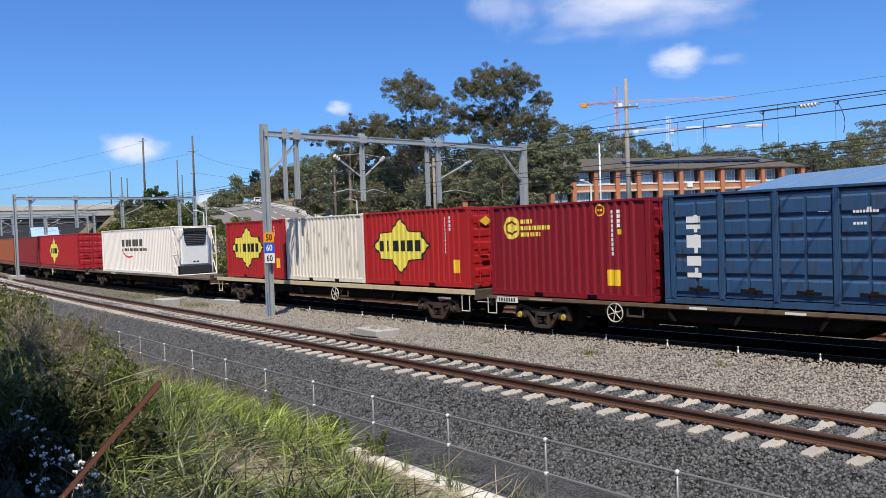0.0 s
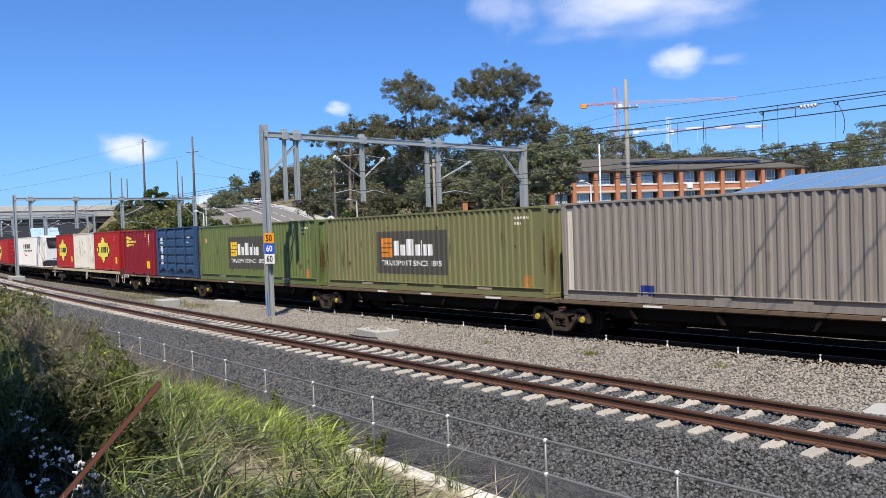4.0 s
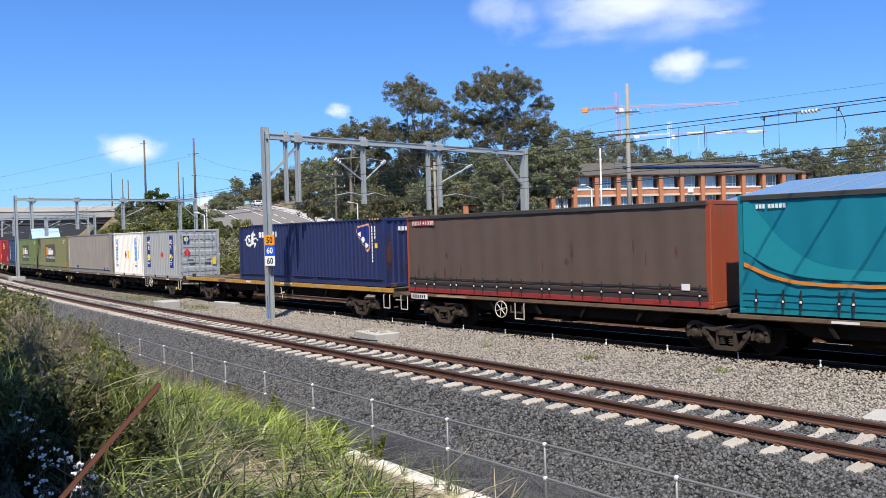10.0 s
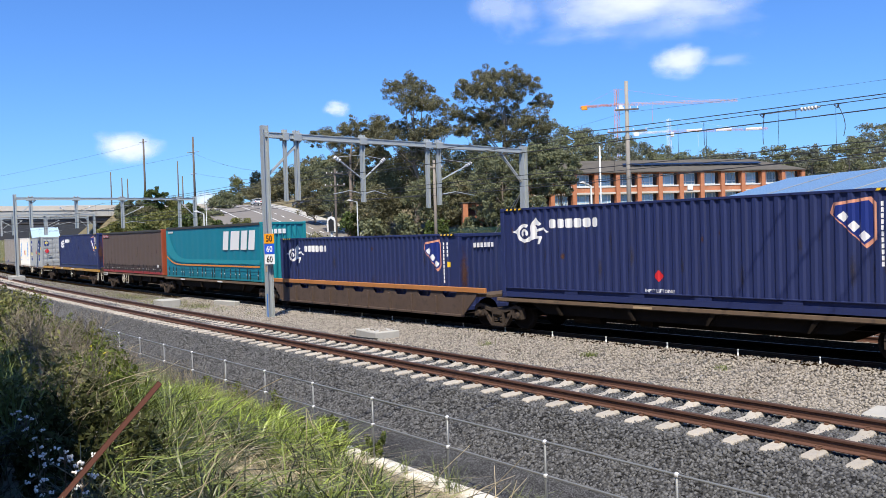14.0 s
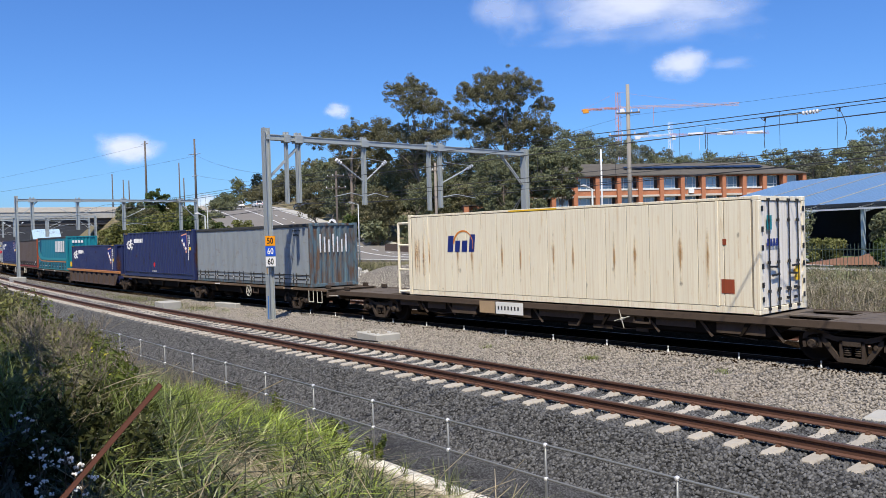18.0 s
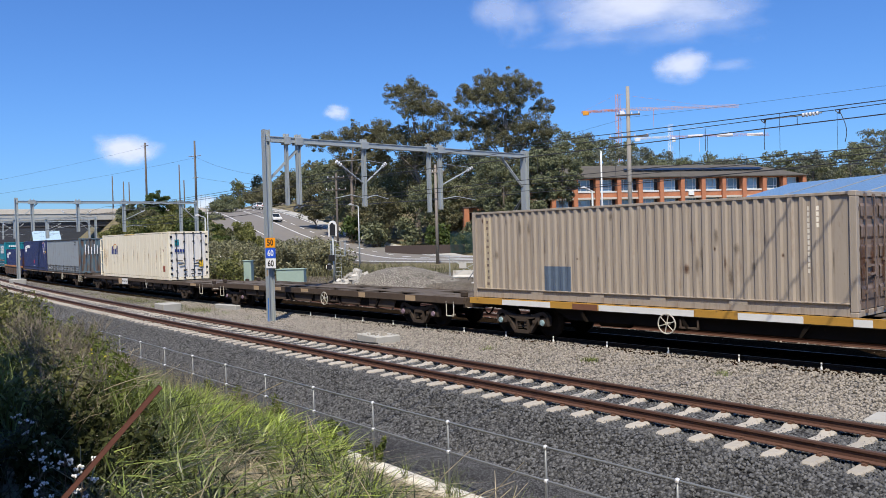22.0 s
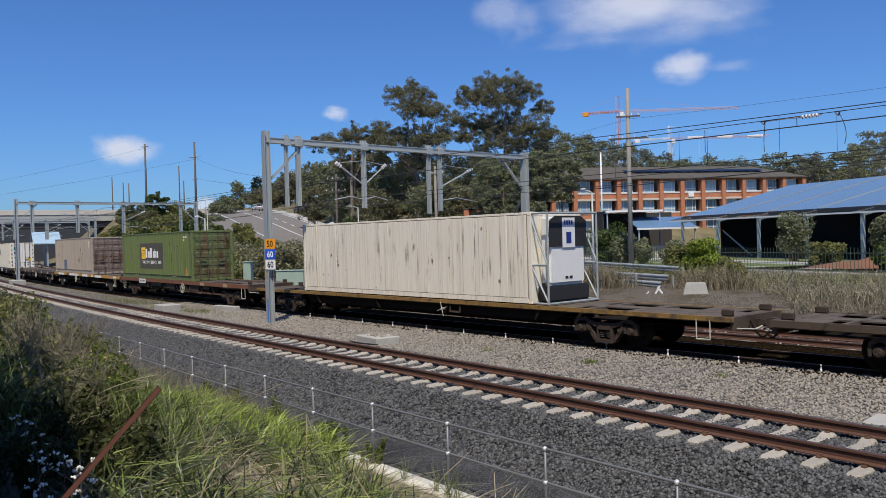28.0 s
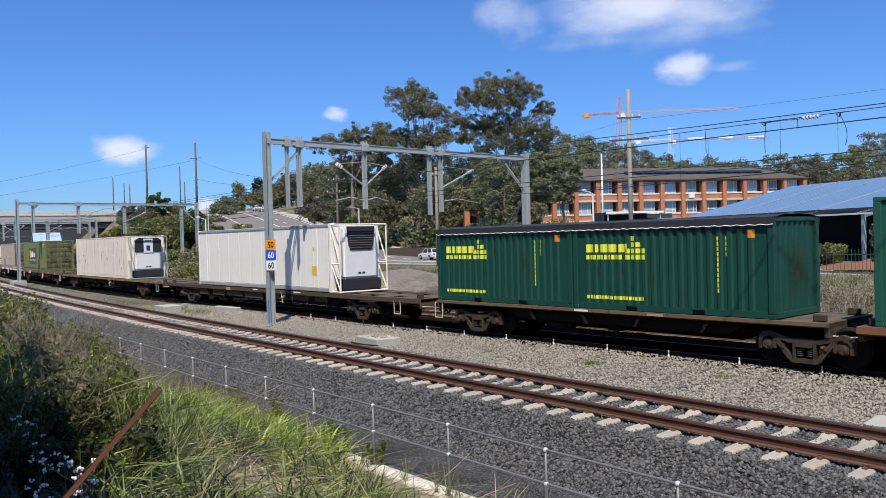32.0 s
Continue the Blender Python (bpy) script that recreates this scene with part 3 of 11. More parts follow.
def doors(c, L, H, mat, bars=M_LOCK, style="ribs"):
    """A pair of cargo doors on the trailing end, with lock bars, cams and handles."""
    for s in (-1, 1):
        w = W2 - 0.17
        bm = bmesh.new()
        box(bm, -0.02, 0.02, 0.006, w - 0.004, 0.17, H - 0.14)
        if style == "ribs":
            n = 5
            h = (H - 0.5) / n
            for i in range(n):
                z = 0.28 + i * h
                vs = []
                for zz, xx in ((z + 0.06, 0.021), (z + 0.12, 0.046), (z + h - 0.12, 0.046), (z + h - 0.06, 0.021)):
                    vs.append([bm.verts.new((xx, yy, zz)) for yy in (0.07, w - 0.08)])
                for a, b in zip(vs, vs[1:]):
                    bm.faces.new((a[0], a[1], b[1], b[0]))
        if s < 0:
            for v in bm.verts:
                v.co.y = -v.co.y
            bmesh.ops.reverse_faces(bm, faces=bm.faces)
        d = part("door", bm, mat, c, at=pose(L / 2 - 0.055, 0, 0))
        for f in (0.27, 0.72):
            y = s * f * w
            bm = bmesh.new()
            tube(bm, (0.075, y, 0.1), (0.075, y, H - 0.08), 0.017, n=6)
            for z in (0.12, 0.55, 1.25, H - 0.6, H - 0.1):
                box(bm, 0.045, 0.085, y - 0.05, y + 0.05, z - 0.035, z + 0.035)
            part("lock_bar", bm, bars, d)
            bm = bmesh.new()
            z = 0.95 if f < 0.5 else 1.15
            bar(bm, (0.09, y, z), (0.09, y + s * 0.36 if f < 0.5 else y - s * 0.36, z - 0.02), 0.03, 0.05)
            part("door_handle", bm, bars, d)
        for z in (0.35, 0.9, 1.5, H - 0.4):
            box_part("hinge", (-0.03, 0.03, -0.05, 0.05, -0.05, 0.05), mat, c, pose(L / 2 - 0.03, s * (w + 0.02), z), 0.006)


def roof_part(c, L, H, mat):
    n = int(L / 0.21)
    bm = bmesh.new()
    row = []
    for i in range(n + 1):
        x = -L / 2 + 0.1 + (L - 0.2) * i / n
        z = H - 0.03 - (0.018 if i % 2 else 0.0)
        row.append([bm.verts.new((x, y, z)) for y in (-W2 + 0.06, W2 - 0.06)])
    for a, b in zip(row, row[1:]):
        bm.faces.new((a[0], b[0], b[1], a[1]))
    part("roof", bm, mat, c)
    box_part("floor", (-L / 2 + 0.1, L / 2 - 0.1, -W2 + 0.08, W2 - 0.08, 0.12, 0.17), M_UNDER, c, bevel=0)


def iso_box(U, L, H, z, mat, label, group="shipping containers on the train", door_mat=None, end="doors", front_mat=None, castings=None, name="shipping_container"):
    """A ribbed steel container; U is the leading end's place on the train. Its trailing end carries the doors."""
    c = mover(name, U - L / 2, z, label, "container", group)
    frame_parts(c, L, H, mat, castings, pockets=L < 8)
    z0, z1 = (0.3 if L > 8 else 0.17), H - 0.07
    if L > 8:
        for sy in (-1, 1):
            box_part("bottom_channel", (-L / 2 + 0.17, L / 2 - 0.17, -0.008, 0.008, 0.176, 0.285), mat, c, pose(0, sy * (W2 - 0.062), 0), 0)
            box_part("channel_lip", (-L / 2 + 0.17, L / 2 - 0.17, -0.035, 0.035, 0.286, 0.312), mat, c, pose(0, sy * (W2 - 0.032), 0), 0.004)
            for gx in (-L * 0.27, -1.0, 1.0, L * 0.27):
                box_part("gusset_plate", (-0.24, 0.24, -0.004, 0.004, 0.178, 0.284), mat, c, pose(gx, sy * (W2 - 0.02), 0), 0)
    sheet_part("side_panel", L - 0.3, z0, z1, mat, c, pose(0, -W2 + 0.012, 0))
    sheet_part("side_panel", L - 0.3, z0, z1, mat, c, pose(0, W2 - 0.012, 0, 0, 0, 180))
    sheet_part("end_panel", 2 * W2 - 0.3, 0.14, H - 0.1, front_mat or mat, c, pose(-L / 2 + 0.03, 0, 0, 0, 0, -90))
    if end == "doors":
        doors(c, L, H, door_mat or mat, door_mat or mat)
    elif end == "panel":
        sheet_part("end_panel", 2 * W2 - 0.3, 0.14, H - 0.1, door_mat or mat, c, pose(L / 2 - 0.03, 0, 0, 0, 0, 90))
    roof_part(c, L, H, mat)
    return c


# ---- markings ----
def conform(bm, L, gap=0.004, ribs=True):
    """Lay flat markings, drawn in x and z, on the ribbed near side of a box."""
    if not bm.verts:
        return bm
    if ribs:
        lo, hi = min(v.co.x for v in bm.verts), max(v.co.x for v in bm.verts)
        for x in corr_breaks(L):
            if lo < x < hi:
                bmesh.ops.bisect_plane(bm, geom=bm.verts[:] + bm.edges[:] + bm.faces[:], plane_co=(x, 0, 0), plane_no=(1, 0, 0))
    for v in bm.verts:
        v.co.y = (corr_y(v.co.x, L) if ribs else 0.0) - gap
    return bm


def rect(bm, x0, x1, z0, z1, mi=0):
    bm.faces.new([bm.verts.new((x, 0, z)) for x, z in ((x0, z0), (x1, z0), (x1, z1), (x0, z1))]).material_index = mi


def poly(bm, pts, mi=0):
    bm.faces.new([bm.verts.new((x, 0, z)) for x, z in pts]).material_index = mi


def disc(bm, x, z, r, n=24, mi=0, rz=None):
    poly(bm, [(x + r * math.cos(2 * math.pi * i / n), z + (rz or r) * math.sin(2 * math.pi * i / n)) for i in range(n)], mi)


def ring(bm, x, z, r0, r1, a0=0.0, a1=360.0, n=28, mi=0):
    p = [(math.cos(radians(a0 + (a1 - a0) * i / n)), math.sin(radians(a0 + (a1 - a0) * i / n))) for i in range(n + 1)]
    for (c0, s0), (c1, s1) in zip(p, p[1:]):
        poly(bm, [(x + r0 * c0, z + r0 * s0), (x + r1 * c0, z + r1 * s0), (x + r1 * c1, z + r1 * s1), (x + r0 * c1, z + r0 * s1)], mi)


def letters(text, x, z, height, width=None, bold=0.0):
    """Writing as a flat mesh in x and z; x, z is the lower left corner."""
    cu = bpy.data.curves.new("writing", "FONT")
    cu.body, cu.size, cu.offset, cu.resolution_u = text, 1.0, bold, 2
    ob = bpy.data.objects.new("writing", cu)
    me = ob.to_mesh()
    bm = bmesh.new()
    bm.from_mesh(me)
    ob.to_mesh_clear()
    bpy.data.objects.remove(ob)
    bpy.data.curves.remove(cu)
    bmesh.ops.dissolve_limit(bm, angle_limit=0.01, verts=bm.verts[:], edges=bm.edges[:])
    xs, ys = [v.co.x for v in bm.verts], [v.co.y for v in bm.verts]
    k = height / (max(ys) - min(ys))
    kx = width / (max(xs) - min(xs)) if width else k
    x0, y0 = min(xs), min(ys)
    for v in bm.verts:
        v.co = (x + (v.co.x - x0) * kx, 0, z + (v.co.y - y0) * k)
    return bm


def bars(bm, x, z, w, h, n, gap=0.25, mi=0, skip=()):
    """A row of n plain bars in place of writing."""
    k = w / n
    for i in range(n):
        if i not in skip:
            rect(bm, x + i * k, x + (i + 1 - gap) * k, z, z + h, mi)


def mark(c, name, bm, mat, L, H=0, ribs=True, gap=0.004, label=""):
    """Fix a marking to the near side of a box."""
    if ribs:
        # the sheet is shorter than the box
        bm = conform(bm, L - 0.3, gap)
        off = -W2 + 0.012
    else:
        bm = conform(bm, L, gap, False)
        off = -W2
    bmesh.ops.recalc_face_normals(bm, faces=bm.faces)
    ob = part(name, bm, mat, c, label, at=pose(0, off, 0))
    return tagged(ob, kind="stuff") if name.endswith(("_bars", "_marking")) else ob


def end_mark(c, name, bm, mat, L, out=0.03, label=""):
    """Fix a marking to the trailing end of a box: drawn x runs to the far side."""
    for v in bm.verts:
        v.co.y = 0
    bmesh.ops.recalc_face_normals(bm, faces=bm.faces)
    ob = part(name, bm, mat, c, label, at=pose(L / 2 + out, 0, 0, 0, 0, 90))
    return tagged(ob, kind="stuff") if name.endswith(("_bars", "_marking")) else ob


def stain_mat(name, color, strength=0.8, grain=5.0):
    """A soft-edged stain: thickest in its middle, frayed by noise, the paint showing through round it."""
    m = bpy.data.materials.new(name)
    m.use_nodes = True
    N, L = m.node_tree.nodes, m.node_tree.links
    bs = N["Principled BSDF"]
    bs.inputs["Base Color"].default_value, bs.inputs["Roughness"].default_value, bs.inputs["Specular IOR Level"].default_value = (*color, 1), 0.8, 0.2
    co, mp, ob = N.new("ShaderNodeTexCoord"), N.new("ShaderNodeMapping"), N.new("ShaderNodeObjectInfo")
    L.new(co.outputs["Generated"], mp.inputs[0])
    mp.inputs["Location"].default_value, mp.inputs["Scale"].default_value = (-1.0, 0.0, -1.0), (2.0, 0.0, 2.0)
    ln = N.new("ShaderNodeVectorMath")
    ln.operation = "LENGTH"
    L.new(mp.outputs[0], ln.inputs[0])
    nz = N.new("ShaderNodeTexNoise")
    nz.noise_dimensions = "4D"
    nz.inputs["Scale"].default_value, nz.inputs["Detail"].default_value, nz.inputs["Roughness"].default_value = grain, 6.0, 0.7
    L.new(co.outputs["Object"], nz.inputs["Vector"])
    w = N.new("ShaderNodeMath")
    w.operation = "MULTIPLY"
    w.inputs[1].default_value = 40.0
    L.new(ob.outputs["Random"], w.inputs[0])
    L.new(w.outputs[0], nz.inputs["W"])
    a = N.new("ShaderNodeMath")
    a.operation = "MULTIPLY_ADD"
    a.inputs[1].default_value, a.inputs[2].default_value = 1.6, -0.05
    L.new(nz.outputs["Fac"], a.inputs[0])
    b = N.new("ShaderNodeMath")
    b.operation = "SUBTRACT"
    L.new(a.outputs[0], b.inputs[0])
    L.new(ln.outputs["Value"], b.inputs[1])
    r = N.new("ShaderNodeMapRange")
    r.interpolation_type = "SMOOTHSTEP"
    r.inputs["From Min"].default_value, r.inputs["From Max"].default_value, r.inputs["To Max"].default_value = -0.15, 0.7, strength
    L.new(b.outputs[0], r.inputs["Value"])
    tr, mx = N.new("ShaderNodeBsdfTransparent"), N.new("ShaderNodeMixShader")
    L.new(r.outputs[0], mx.inputs[0])
    L.new(tr.outputs[0], mx.inputs[1])
    L.new(bs.outputs[0], mx.inputs[2])
    L.new(mx.outputs[0], N["Material Output"].inputs[0])
    return m


S_RUST = stain_mat("rust_stain", (0.5, 0.27, 0.08), 0.55)
S_PALERUST = stain_mat("pale_rust_stain", (0.6, 0.4, 0.17), 0.5)
S_REDDISH = stain_mat("faded_red_stain", (0.2, 0.045, 0.035), 0.55)
S_BROWN = stain_mat("brown_rust_stain", (0.12, 0.055, 0.03), 0.7)
S_SOOT = stain_mat("dark_grime_stain", (0.06, 0.05, 0.042), 0.38)


def stain(c, L, x, z, w, h, mat, ribs=True):
    """A stain w wide and h high round x, z on the near side of a box."""
    bm = bmesh.new()
    rect(bm, x - w / 2, x + w / 2, z - h / 2, z + h / 2)
    mark(c, "stain", bm, mat, L, ribs=ribs, gap=0.0025 if ribs else 0.003)


def end_stain(c, L, x, z, w, h, mat, out):
    bm = bmesh.new()
    rect(bm, x - w / 2, x + w / 2, z - h / 2, z + h / 2)
    end_mark(c, "stain", bm, mat, L, out)


def weather(c, L, H, mat, n, seed, low=0.35, ribs=True, w=(0.05, 0.22), h=(0.3, 1.1)):
    """n runs and blotches strewn over the near side."""
    r = random.Random(seed)
    for _ in range(n):
        a, b = r.uniform(*w), r.uniform(*h)
        x, z = r.uniform(-L / 2 + 0.4, L / 2 - 0.4), r.uniform(low + b / 2, H - 0.12 - b / 2)
        stain(c, L, x, z, a, b, mat, ribs)


# ---- wagons ----
WHEEL_R = 0.46


def wheelset_mesh():
    bm = bmesh.new()
    tube(bm, (0, -1.0, 0), (0, 1.0, 0), 0.085, n=10)
    n = 28
    for s in (-1, 1):
        prof = [(0.69, 0.10), (0.70, 0.2), (0.735, 0.38), (0.70, 0.40), (0.70, 0.475), (0.72, 0.487), (0.735, WHEEL_R + 0.003), (0.83, WHEEL_R - 0.003), (0.83, 0.39), (0.785, 0.37), (0.775, 0.2), (0.80, 0.10)]
        rings = [[bm.verts.new((r * math.cos(2 * math.pi * i / n), s * y, r * math.sin(2 * math.pi * i / n))) for i in range(n)] for y, r in prof]
        for a, b in zip(rings, rings[1:]):
            for i in range(n):
                bm.faces.new((a[i], a[(i + 1) % n], b[(i + 1) % n], b[i])).smooth = True
        tube(bm, (0, s * 0.8, 0), (0, s * 1.0, 0), 0.10, n=10)
        for i in range(3):
            a = 2 * math.pi * i / 3
            tube(bm, (0.06 * math.cos(a), s * 1.09, 0.06 * math.sin(a)), (0.06 * math.cos(a), s * 1.115, 0.06 * math.sin(a)), 0.018, n=6)
    bmesh.ops.recalc_face_normals(bm, faces=bm.faces)
    return mesh_of("wheelset", bm, M_WHEEL)


def side_frame_mesh():
    """Cast side frame: a bowed truss over two axle boxes, with the spring nest in its window."""
    bm = bmesh.new()
    y0, y1 = -0.08, 0.08
    top = [(-1.10, 0.02), (-1.08, 0.13), (-0.98, 0.21), (-0.84, 0.235), (-0.68, 0.205), (-0.34, 0.125), (0.34, 0.125), (0.68, 0.205), (0.84, 0.235), (0.98, 0.21), (1.08, 0.13), (1.10, 0.02)]
    low = [(1.03, 0.02), (0.98, 0.10), (0.84, 0.15), (0.72, 0.12), (0.36, 0.04), (-0.36, 0.04), (-0.72, 0.12), (-0.84, 0.15), (-0.98, 0.10), (-1.03, 0.02)]
    prism(bm, top + low, y0, y1)
    for s in (-1, 1):
        # slanting tie, column beside the springs, and the jaw of the axle box
        prism(bm, [(s * 0.78, 0.14), (s * 0.70, 0.06), (s * 0.34, -0.30), (s * 0.26, -0.25), (s * 0.60, 0.10), (s * 0.68, 0.17)][::s], y0, y1)
        prism(bm, [(s * 0.20, 0.06), (s * 0.27, 0.06), (s * 0.27, -0.24), (s * 0.20, -0.24)][::s], y0, y1)
        prism(bm, [(s * 1.10, 0.04), (s * 1.09, -0.10), (s * 1.02, -0.10), (s * 1.02, 0.06)][::s], y0, y1)
        prism(bm, [(s * 0.66, 0.10), (s * 0.66, -0.08), (s * 0.73, -0.08), (s * 0.74, 0.12)][::s], y0, y1)
        tube(bm, (s * 0.50, -0.11, -0.02), (s * 0.50, -0.07, -0.02), 0.045, n=8)
    prism(bm, [(-0.36, -0.23), (0.36, -0.23), (0.30, -0.31), (-0.30, -0.31)], y0 - 0.02, y1)
    for v in bm.verts:
        v.co.z = v.co.z * 1.3 + 0.03
    for x in (-0.12, 0.12):
        for k in range(5):
            tube(bm, (x, 0, -0.22 + k * 0.05), (x, 0, -0.22 + k * 0.05 + 0.028), 0.085, n=10)
    box(bm, -0.19, 0.19, -0.11, 0.09, 0.0, 0.10)
    bmesh.ops.recalc_face_normals(bm, faces=bm.faces)
    return mesh_of("side_frame", bm, M_BOGIE)


def axle_box_mesh():
    bm = bmesh.new()
    tube(bm, (0, -0.1, 0), (0, 0.12, 0), 0.125, n=14)
    tube(bm, (0, -0.145, 0), (0, -0.1, 0), 0.10, n=14)
    box(bm, -0.15, 0.15, -0.07, 0.09, 0.03, 0.13)
    return mesh_of("axle_box", bm, M_BOGIE)


ME_WHEELSET, ME_FRAME, ME_BOXEND = wheelset_mesh(), side_frame_mesh(), axle_box_mesh()
M_CAPS = {"yellow": material("yellow_axle_cap", (0.5, 0.38, 0.05), rough=0.6, vary=0.4, scale=12, dirt=(0.06, 0.05, 0.04), dirt_amount=0.35),
          "mauve": material("mauve_axle_cap", (0.27, 0.19, 0.24), rough=0.7, vary=0.4, scale=12), "grey": M_BOGIE,
          "teal": material("pale_axle_cap", (0.3, 0.42, 0.45), rough=0.6, vary=0.4, scale=12)}
CAPS = {}


def axle_cap(kind):
    if kind not in CAPS:
        bm = bmesh.new()
        tube(bm, (0, -0.02, 0), (0, 0.03, 0), 0.085, 0.1, n=14)
        for i in range(3):
            a = 2 * math.pi * i / 3
            tube(bm, (0.05 * math.cos(a), -0.04, 0.05 * math.sin(a)), (0.05 * math.cos(a), -0.02, 0.05 * math.sin(a)), 0.016, n=6)
        CAPS[kind] = mesh_of("axle_cap", bm, M_CAPS[kind])
    return CAPS[kind]


def bogie(w, x, base=1.75, caps="grey"):
    """A three-piece bogie under a wagon; its two wheelsets turn."""
    bm = bmesh.new()
    box(bm, -0.16, 0.16, -0.98, 0.98, -0.02, 0.2)
    box(bm, -0.3, 0.3, -0.25, 0.25, 0.18, 0.34)
    for s in (-1, 1):
        box(bm, s * 0.36 - 0.05, s * 0.36 + 0.05, -0.85, 0.85, -0.12, -0.02)
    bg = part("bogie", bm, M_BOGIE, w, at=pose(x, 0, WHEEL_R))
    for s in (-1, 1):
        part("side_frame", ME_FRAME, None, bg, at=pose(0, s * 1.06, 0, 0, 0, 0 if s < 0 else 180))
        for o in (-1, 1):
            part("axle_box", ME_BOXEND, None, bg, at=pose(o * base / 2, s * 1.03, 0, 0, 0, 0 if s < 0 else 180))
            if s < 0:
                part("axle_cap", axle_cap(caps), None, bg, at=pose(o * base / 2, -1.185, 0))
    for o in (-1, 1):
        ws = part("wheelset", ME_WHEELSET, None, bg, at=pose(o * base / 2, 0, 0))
        WHEELSETS.append((ws, o * base / 2))


def handwheel(w, x, mat, y=-1.28, z=0.72, rim=True):
    bm = bmesh.new()
    n = 20 if rim else 0
    for i in range(n):
        a, b = 2 * math.pi * i / n, 2 * math.pi * (i + 1) / n
        tube(bm, (0.26 * math.cos(a), 0, 0.26 * math.sin(a)), (0.26 * math.cos(b), 0, 0.26 * math.sin(b)), 0.018, n=5, caps=False)
    for i in range(6 if rim else 4):
        a = 2 * math.pi * i / (6 if rim else 4) + 0.3
        tube(bm, (0, 0, 0), (0.26 * math.cos(a), 0, 0.26 * math.sin(a)), 0.013, n=5)
    tube(bm, (0, -0.03, 0), (0, 0.25, 0), 0.04, n=8)
    part("handwheel", bm, mat, w, "spoked brake handwheel" if rim else "crossed brake handle", at=pose(x, y, z))


def step(w, x, mat, y=-1.27, h=0.5, z=0.95):
    bm = bmesh.new()
    for s in (-0.19, 0.19):
        tube(bm, (s, 0, 0), (s, 0, -h), 0.017, n=6)
        tube(bm, (s, 0, 0), (s, 0.12, 0.03), 0.017, n=6)
    tube(bm, (-0.19, 0, -h), (0.19, 0, -h), 0.02, n=6)
    part("step_iron", bm, mat, w, at=pose(x, y, z))


def coupler(w, x, s, z=0.82):
    bm = bmesh.new()
    box(bm, 0, s * 0.42, -0.09, 0.09, -0.09, 0.09)
    prism(bm, [(s * 0.38, -0.14), (s * 0.62, -0.12), (s * 0.68, 0.02), (s * 0.6, 0.13), (s * 0.38, 0.14)][::s], -0.13, 0.13)
    bmesh.ops.recalc_face_normals(bm, faces=bm.faces)
    part("coupler", bm, M_BOGIE, w, "knuckle coupler", at=pose(x, 0, z))
    bm = bmesh.new()
    run(bm, [(s * (0.05 + 0.5 * k / 6), -0.5 + 0.1 * k / 6, 0.08 - 0.38 * math.sin(math.pi * k / 7)) for k in range(7)], 0.03, 6)
    part("air_hose", bm, M_UNDER, w, at=pose(x, 0, z))
    bm = bmesh.new()
    run(bm, [(s * 0.06, -1.15, -0.05), (s * 0.16, -1.15, -0.05), (s * 0.18, -0.5, -0.12), (s * 0.14, 0.1, -0.05)], 0.018, 6)
    part("uncoupling_lever", bm, M_HANDWHEEL, w, at=pose(x, 0, z))


